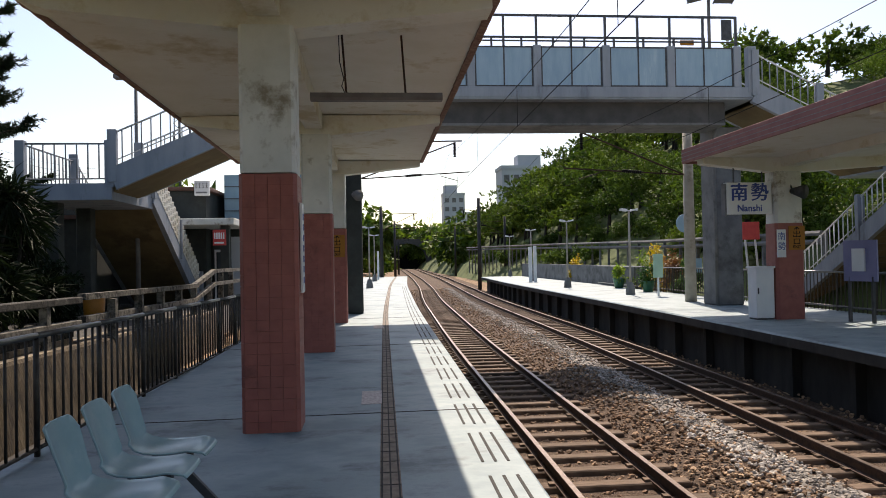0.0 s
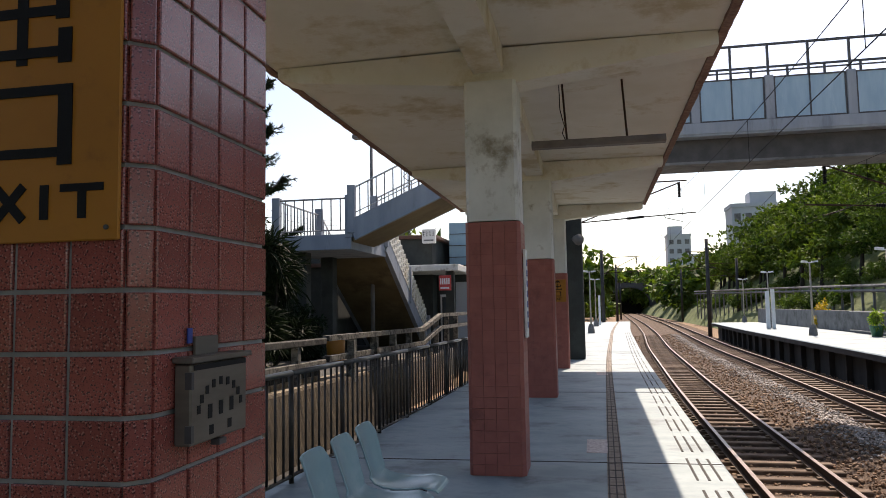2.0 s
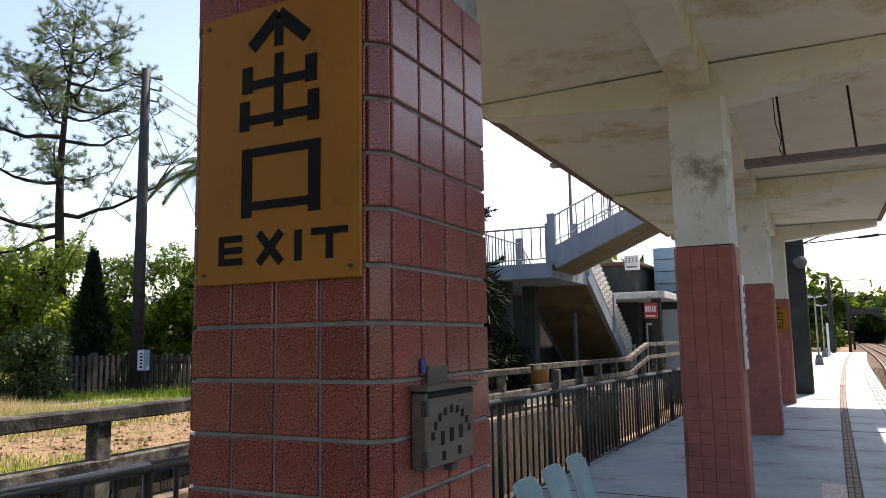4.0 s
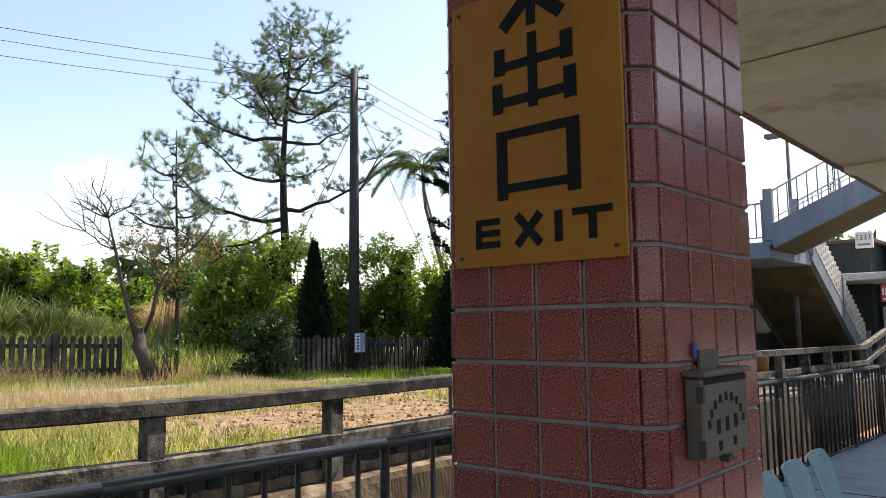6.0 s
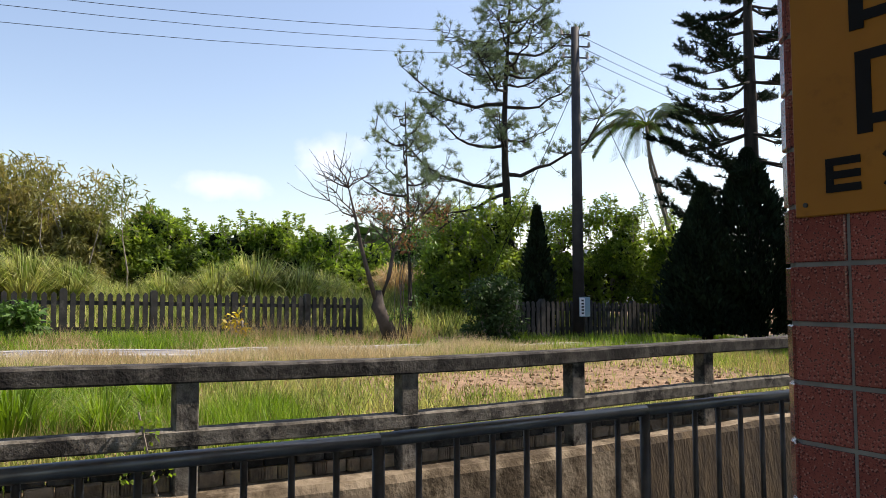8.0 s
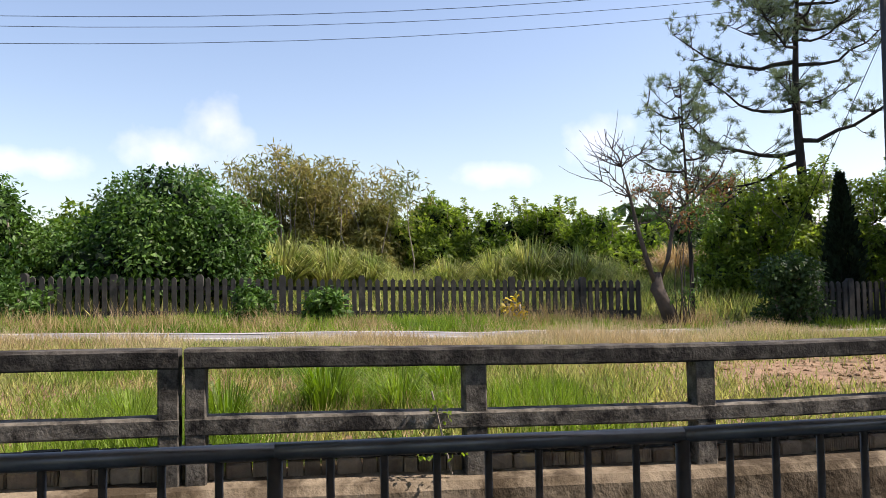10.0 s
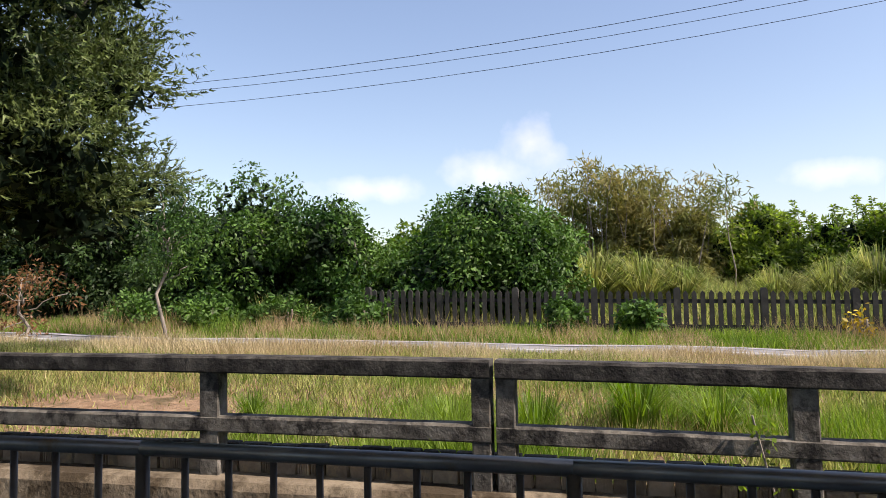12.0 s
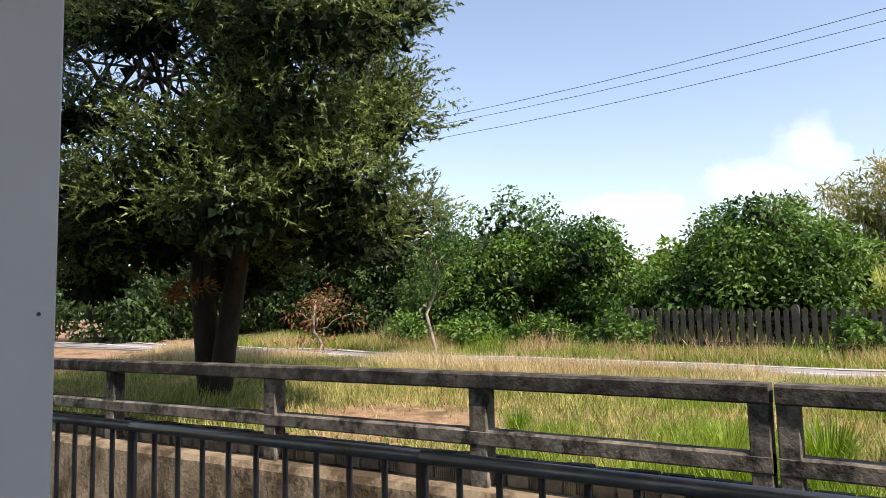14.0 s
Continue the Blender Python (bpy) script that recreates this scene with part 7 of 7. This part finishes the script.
for y in (4.8, 10.8, 16.95):
    cx = 9.75
    c2 = thing("canopy_column", (cx, y, 0), "square column, peeling white above and red tiles below", "column", "columns under the far canopy", kind="structure")
    part("shaft", extrude_z(bmesh.new(), octagon(cx, y, 0.34, 0.25, 0.06), 2.25, 3.47), M_COLWHITE, c2)
    part("red_base", extrude_z(bmesh.new(), octagon(cx, y, 0.35, 0.26, 0.06), 0, 2.25), M_TILE1, c2)
small_exit_sign(9.9, 16.685, 1.62, "ochre exit sign on the far platform column")
nb2 = thing("station_name_board", (9.47, 16.68, 1.5), "narrow white upright name board on a red column", "sign")
part("board", boxm(9.41, 9.62, 16.66, 16.685, 1.45, 2.1), M_WHITE, nb2)
text("character", "南", 0.2, Matrix.Translation((9.515, 16.655, 1.93)) @ Matrix.Rotation(radians(90), 4, "X"), M_BLUE, nb2, bold=0)
text("character", "勢", 0.2, Matrix.Translation((9.515, 16.655, 1.70)) @ Matrix.Rotation(radians(90), 4, "X"), M_BLUE, nb2, bold=0)
ns = thing("station_name_sign", (8.85, 16.9, 2.5), "hanging white light-box station sign with blue characters", "sign")
part("box", boxm(8.28, 9.38, 16.8, 17.0, 2.48, 3.22, 0.012), M_WHITE, ns)
RX = Matrix.Rotation(radians(90), 4, "X")
for d in (-0.012, 0.0, 0.012):
    for u, w in ((8.58, "南"), (9.08, "勢")):
        text("character", w, 0.44, Matrix.Translation((u + d, 16.795 - abs(d) * 0.1 - (d > 0) * 0.001, 2.96 + d * 0.5)) @ RX, M_BLUE, ns, 0.002, bold=0)
text("lettering", "Nanshi", 0.22, Matrix.Translation((8.83, 16.795, 2.61)) @ RX, M_BLUE, ns, 0.002, bold=0.018)
for x in (8.5, 9.2):
    part("hanger", tube(bmesh.new(), [(x, 16.9, 3.21), (x, 16.9, 3.6)], 0.018, 6), M_DARKSTEEL, ns)
part("frame", boxm(8.24, 8.28, 16.82, 17.0, 2.44, 3.2), M_CONC, ns)
bx2 = thing("switch_cabinet", (9.08, 16.9, 0), "white steel switch cabinet beside the column", "cabinet")
part("body", boxm(8.92, 9.36, 16.75, 17.15, 0.04, 1.2, 0.01), M_WHITE, bx2)
part("roof", boxm(8.89, 9.385, 16.72, 17.18, 1.2, 1.25, 0.01), M_WHITE, bx2)
part("plinth", boxm(8.94, 9.34, 16.77, 17.13, 0, 0.04), M_DARKSTEEL, bx2)
part("handle", boxm(8.95, 8.98, 16.735, 16.75, 0.6, 0.75), M_DARKSTEEL, bx2)
nbd = thing("notice_board", (10.7, 15.5, 0), "lavender notice board on two steel legs", "notice board")
for x, y in ((10.55, 15.75), (10.75, 15.25)):
    part("leg", boxm(x - 0.03, x + 0.03, y - 0.03, y + 0.03, 0, 1.0), M_DARKSTEEL, nbd)
bm = bmesh.new()
beam(bm, (10.50, 15.85, 1.35), (10.79, 15.15, 1.35), 0.05, 0.9)
part("board", bm, M_PURPLE, nbd)
bm = bmesh.new()
beam(bm, (10.55, 15.63, 1.35), (10.66, 15.37, 1.35), 0.05, 0.5)
bmesh.ops.translate(bm, verts=bm.verts, vec=(-0.012, -0.005, 0.02))
part("paper", bm, M_WHITE, nbd, "white paper sheet")


def platform_lamp(x, y, h, group="platform lamps"):
    l = thing("platform_lamp", (x, y, 0), "white double-headed lamp post on a flared concrete foot", "lamp post", group)
    part("foot", tube(bmesh.new(), [(x, y, 0), (x, y, 0.25), (x, y, 0.5)], [0.2, 0.18, 0.11], 8), M_CONC, l)
    part("pole", tube(bmesh.new(), [(x, y, 0.5), (x, y, h)], [0.05, 0.035], 10), M_MAST, l, smooth=True)
    part("arm", tube(bmesh.new(), [(x - 0.2, y, h), (x + 0.2, y, h)], 0.02, 6), M_WHITE, l)
    for s in (-1, 1):
        bm = bmesh.new()
        beam(bm, (x + s * 0.10, y, h + 0.02), (x + s * 0.34, y, h + 0.05), 0.14, 0.07, bevel=0.015)
        part("lamp_head", bm, M_WHITE, l)


for x, y in ((10.26, 29.0), (9.85, 37.0), (10.5, 48.5), (11.6, 62.0)):
    platform_lamp(x, y, 3.35)
for x, y in ((-0.14, 42.3), (0.19, 55.7)):
    platform_lamp(x, y, 3.4)
mk = thing("marker_post", (0.5, 60, 0), "white square marker post at the platform end", "post", "marker posts")
part("post", boxm(0.42, 0.58, 59.9, 60.1, 0, 2.3, 0.01), M_WHITE, mk)
mk = thing("marker_post", (10.2, 47.0, 0), "white square marker post on the far platform", "post", "marker posts")
part("post", boxm(10.0, 10.2, 46.9, 47.1, 0, 2.2, 0.01), M_WHITE, mk)
part("post", boxm(10.32, 10.5, 46.9, 47.1, 0, 2.3, 0.01), M_WHITE, mk)
# railing behind the far platform
f2 = thing("metal_railing", (12.2, 20, 0), "dark barred railing behind the far platform", "railing")
for h in (1.02, 0.12):
    part("rail", tube(bmesh.new(), [(12.2, 8, h), (12.2, 24, h), (12.35, 40, h)], 0.03, 8), M_RAILMETAL, f2, smooth=True)
y = 8.0
while y < 34:
    part("bar" if round((y - 8) / 0.17) % 9 else "post", tube(bmesh.new(), [(12.2, y, 0), (12.2, y, 1.02)], 0.013 if round((y - 8) / 0.17) % 9 else 0.03, 6), M_BAR, f2)
    y += 0.17
lw = thing("boundary_wall", (12.8, 50, 0), "low grey concrete wall behind the far platform", "wall", kind="structure")
part("wall", boxm(12.6, 12.8, 34, 62, -0.6, 1.05, 0.01), M_CONC, lw)


def planter(x, y, mat_leaf, seed, pot):
    p = thing("potted_plant", (x, y, 0), "leafy plant in a tapered green pot on the platform", "potted plant", "potted plants on the far platform")
    part("pot", tube(bmesh.new(), [(x, y, 0), (x, y, 0.42), (x, y, 0.46), (x, y, 0.46), (x, y, 0.38)], [0.2, 0.29, 0.31, 0.27, 0.25], 14), pot, p, smooth=True)
    rr = random.Random(seed)
    crown("leaves", [(x + rr.gauss(0, 0.1), y + rr.gauss(0, 0.1), 0.48 + 0.17 * k, 0.24, 0.24, 0.16) for k in range(4)], 420, 0.17, mat_leaf, p, seed, sub=5, subr=0.6, aspect=0.35)


M_POT = mat("green_pot", (0.03, 0.13, 0.07), (0.05, 0.18, 0.1), scale=5, rough=0.45, bump=0.05)
for i, (x, y, lmt) in enumerate(((11.9, 35.2, L_LIGHT), (11.75, 31.0, L_BUSH))):
    planter(x, y, lmt, 500 + i, M_POT)
for i, (x, y, zt, r, lmt) in enumerate(((12.95, 46.5, 1.75, 0.5, L_YELLOW), (13.0, 34.6, 1.9, 0.8, L_LIGHT), (12.95, 33.0, 2.1, 0.7, L_YELLOW), (13.0, 31.6, 1.8, 0.8, L_BROWN), (13.1, 30.0, 1.5, 0.7, L_BUSH))):
    shrub(x, y, -0.4, zt, r, "croton bush with yellow, red and green leaves behind the platform", lmt, 1500, 0.16, 540 + i, group="crotons behind the far platform", k=6, aspect=0.35)
tb = thing("notice_board", (10.9, 26.7, 0), "pale green board standing between flower pots", "notice board")
part("board", boxm(10.6, 10.98, 27.4, 27.46, 0.7, 1.6, 0.01), mat("pale_green", (0.35, 0.55, 0.42), (0.40, 0.6, 0.47), scale=3, rough=0.5), tb)
part("leg", boxm(10.76, 10.82, 27.40, 27.46, 0, 0.72), M_WHITE, tb)

# red and blue boards, round mirror
rb = thing("sign_board", (11.4, 18.9, 1.8), "red board on slanted poles behind the far platform", "sign")
part("board", boxm(12.5, 13.1, 24.2, 24.26, 2.02, 2.62, 0.01), M_REDSIGN, rb)
for x in (12.6, 12.95):
    part("leg", tube(bmesh.new(), [(x + 0.2, 24.25, -0.3), (x, 24.25, 2.05)], 0.035, 6), M_PALEBAR, rb)
mi = thing("traffic_mirror", (12.0, 26, 0), "round convex road mirror on a pole", "mirror")
part("disc", tube(bmesh.new(), [(11.9, 27.4, 2.75), (11.9, 27.44, 2.75)], [0.36, 0.36], 20), M_LIGHTBLUE, mi)
part("pole", tube(bmesh.new(), [(11.9, 27.46, 0), (11.9, 27.46, 2.7)], 0.04, 8), M_CONC, mi)
bs = thing("sign_board", (12.4, 28, 0.9), "small blue board on the railing", "sign")
part("board", boxm(12.1, 12.75, 27.9, 27.95, 0.85, 1.4), M_LIGHTBLUE, bs)
part("leg", boxm(12.4, 12.46, 27.92, 27.96, 0, 0.86), M_DARKSTEEL, bs)

# guard rail of the road above the far platform
gr = thing("guard_rail", (15.5, 45, 1.6), "grey steel guard rail along the road above the platform", "guard rail")
for dz in (0.0, 0.3):
    part("beam", tube(bmesh.new(), [(15.2, 24, 1.9 + dz), (15.3, 40, 2.0 + dz), (15.8, 60, 2.3 + dz), (15.0, 85, 2.6 + dz), (13.5, 105, 2.8 + dz)], 0.1, 6), M_CONC, gr)
y = 24.0
while y < 105:
    x = float(np.interp(y, [24, 40, 60, 85, 105], [15.2, 15.3, 15.8, 15.0, 13.5])) + 0.1
    part("post", boxm(x - 0.06, x + 0.06, y - 0.06, y + 0.06, -0.5, float(np.interp(y, [24, 40, 60, 85, 105], [2.25, 2.35, 2.65, 2.95, 3.1]))), M_CONC, gr)
    y += 2.0

# ---- overhead line ----
def mast(x, y, z0, z1, r, label, material, arm_to=None, zc=5.0):
    m = thing("line_mast", (x, y, z0), label, "mast", "overhead line masts")
    part("pole", tube(bmesh.new(), [(x, y, z0), (x, y, z1)], [r, r * 0.8], 12), material, m, smooth=True)
    if arm_to is not None:
        t = arm_to
        d = 1 if t > x else -1
        part("top_tube", tube(bmesh.new(), [(x, y, zc + 1.15), (t + 0.3 * d, y, zc + 1.2)], 0.03, 6), M_RUST, m)
        part("stay_tube", tube(bmesh.new(), [(x, y, zc - 0.35), (t, y, zc + 1.12)], 0.028, 6), M_RUST, m)
        part("register_tube", tube(bmesh.new(), [(x, y, zc - 0.3), (t + 0.6 * d, y, zc - 0.05)], 0.025, 6), M_RUST, m)
        part("drop_bracket", tube(bmesh.new(), [(t - 0.6 * d, y, zc - 0.1), (t - 0.55 * d, y, zc - 0.22), (t + 0.1 * d, y, zc - 0.4)], 0.016, 5), M_RUST, m)
        for a, b in (((t, y, zc + 1.15), (t, y, zc + 0.55)), ((t - 2.0 * d, y, zc - 0.2), (t - 1.35 * d, y, zc - 0.15))):
            a, b = Vector(a), Vector(b)
            n = 10
            pts, rad = [], []
            for k in range(2 * n + 1):
                pts.append(a + (b - a) * (k / (2 * n)))
                rad.append(0.07 if k % 2 else 0.035)
            part("insulator", tube(bmesh.new(), pts, rad, 8), M_BLACK, m)
    return m


mast(10.5, 23.9, 0, 5.9, 0.19, "thick pale concrete line mast on the far platform", M_MAST, 6.9, 4.5)
mast(-0.55, 29.8, 0, 6.6, 0.17, "dark line mast behind the footbridge", M_POLE, 3.4, 5.1)
for x, y, h in ((9.3, 64, 8.0), (0.9, 68, 7.6), (15.2, 84, 7.5), (3.1, 100, 8), (13.3, 118, 8), (5.0, 140, 8)):
    mast(x, y, -1.2, h - 1.2, 0.17, "grey line mast beside the distant track", M_POLE, float(np.clip(track1(y) if x < 6 else track2(y), x - 3, x + 3)), 4.6)
for fx, dx in ((track1, 0.0), (track2, 0.0)):
    pts_m, pts_c = [], []
    for y in np.arange(-16, 150, 2.0):
        u = ((y + 16) % 46) / 46
        pts_m.append((fx(y) + dx, y, 5.75 - 1.05 * 4 * u * (1 - u)))
        pts_c.append((fx(y) + dx, y, 4.05))
    tagged(part("contact_wire", tube(bmesh.new(), pts_c, 0.007, 5), M_BLACK), "thin black contact wire over the track", "wire", "overhead wires")
    mw = tagged(part("messenger_wire", tube(bmesh.new(), pts_m, 0.0065, 5), M_BLACK), "thin sagging messenger wire over the track", "wire", "overhead wires")
    for y in np.arange(-10, 90, 6.0):
        u = ((y + 16) % 46) / 46
        part("dropper", tube(bmesh.new(), [(fx(y), y, 4.05), (fx(y), y, 5.75 - 4.2 * u * (1 - u))], 0.005, 4), M_BLACK, mw)

# speaker, flood lamp on the dark pier
spk = thing("loudspeaker", (-0.55, 21.9, 3.4), "grey horn loudspeaker on the pier", "loudspeaker")
part("horn", tube(bmesh.new(), [(-0.5, 22.1, 3.5), (-0.35, 21.8, 3.45)], [0.06, 0.17], 12), M_CONC, spk, smooth=True)
part("bracket", tube(bmesh.new(), [(-0.5, 22.2, 3.6), (-0.5, 22.05, 3.5)], 0.02, 6), M_DARKSTEEL, spk)
spk = thing("loudspeaker", (9.8, 16.4, 2.9), "black horn loudspeaker on the far column", "loudspeaker")
part("horn", tube(bmesh.new(), [(9.8, 16.7, 3.0), (9.95, 16.4, 2.95)], [0.06, 0.17], 12), M_DARKSTEEL, spk, smooth=True)
part("bracket", tube(bmesh.new(), [(9.8, 16.72, 3.15), (9.8, 16.65, 3.0)], 0.02, 6), M_DARKSTEEL, spk)

# ---- tunnel and distant buildings ----
tn = thing("tunnel_portal", (9.5, 212, -1.2), "grey concrete railway tunnel mouth at the wooded hill", "tunnel", kind="structure")
bm = bmesh.new()
prof = [(9.8 + 5.6 * math.cos(math.pi * k / 14), 1.6 + 4.6 * math.sin(math.pi * k / 14)) for k in range(15)]
poly = [(15.4, -1.4)] + prof + [(4.2, -1.4)]
extrude_xz(bm, [(17, -1.4), (17, 7.4), (2.6, 7.4), (2.6, -1.4)] + poly[::-1], 211, 213)
part("face", bm, M_GIRDER, tn)
# flat near-black sheet stands for the darkness inside the tunnel
part("bore", boxm(2, 18, 226, 227, -1.4, 9), M_TUNNEL, tn)


def tower(x, y, w, d, h, floors, cols, label, top=None):
    b = thing("distant_building", (x, y, 0), label, "building", "distant buildings")
    part("wall", boxm(x - w / 2, x + w / 2, y - d / 2, y + d / 2, -2, h), M_FARGREY, b)
    part("parapet", boxm(x - w / 2 - 0.2, x + w / 2 + 0.2, y - d / 2 - 0.2, y + d / 2 + 0.2, h, h + 0.7), M_FARGREY, b)
    for i in range(floors):
        for j in range(cols):
            u = x - w / 2 + w * (j + 0.5) / cols
            z = h - 1.2 - 3.1 * i
            # windows in mid grey, lightened for haze rather than dark glass
            part("window", boxm(u - w / cols * 0.28, u + w / cols * 0.28, y - d / 2 - 0.06, y - d / 2 + 0.02, z - 1.5, z), M_CONC, b)
    if top:
        part("roof_house", boxm(x - w * 0.3 + top[0], x + w * 0.3 + top[0], y - d * 0.3, y + d * 0.3, h + 0.5, h + top[1]), M_FARGREY, b)


tower(29, 262, 7.5, 8, 24, 4, 3, "grey tower block behind the trees", (-1, 3.5))
tower(36, 275, 14, 8, 18, 2, 5, "grey apartment block behind the trees", None)
tower(30.5, 152, 8, 7, 19.6, 3, 4, "grey apartment block above the wooded hill", (2, 3))

# ---- single tiles on the near column ----
near_col = [o for o in scene.objects if o.name.startswith("canopy_column") and abs(o.location.y - 1.44) < 0.02][0]
tile_data = {}


def tile(w, h):
    key = (round(w, 4), round(h, 4))
    if key not in tile_data:
        bm = bmesh.new()
        box(bm, -w / 2, w / 2, -0.0045, 0.0045, -h / 2, h / 2)
        top = [e for e in bm.edges if all(v.co.y < 0 for v in e.verts)]
        bmesh.ops.bevel(bm, geom=top, offset=0.0022, segments=1, affect="EDGES")
        tile_data[key] = done(bm, "tile", M_TILE0)
    return tile_data[key]


trng = random.Random(11)
oc = octagon(-0.935, 1.44, 0.235, 0.24, 0.034)
for s, (a, b) in enumerate(zip(oc, oc[1:] + oc[:1])):
    a, b = Vector((*a, 0)), Vector((*b, 0))
    d = b - a
    cols = 4 if d.length > 0.2 else 1
    w = d.length / cols
    turn = math.degrees(math.atan2(d.y, d.x))
    nrm = Vector((d.y, -d.x, 0)).normalized()
    if s not in (0, 1, 2, 3, 7):
        bm = bmesh.new()
        for c in range(cols):
            for r in range(23):
                p, q = a + d * (c / cols) - nrm * 0.005 + d.normalized() * 0.004, a + d * ((c + 1) / cols) - nrm * 0.005 - d.normalized() * 0.004
                beam(bm, (p.x, p.y, 0.059 + 0.1 * r), (q.x, q.y, 0.059 + 0.1 * r), 0.009, 0.092)
        tagged(part("tiles", bm, M_TILE0, near_col), kind="stuff")
        continue
    for c in range(cols):
        for r in range(23):
            z0, z1 = 0.009 + 0.1 * r, 0.109 + 0.1 * r
            g = 0.008
            ob = new("tile", tile(w - g, 0.1 - g))
            ob.parent = near_col
            p = a + d * ((c + 0.5) / cols) - nrm * (0.0045 + 0.0012 * trng.random())
            ob.matrix_basis = Matrix.Translation(-near_col.location) @ pose(p.x, p.y, (z0 + z1) / 2, trng.uniform(-0.4, 0.4), 0, turn + trng.uniform(-0.4, 0.4))
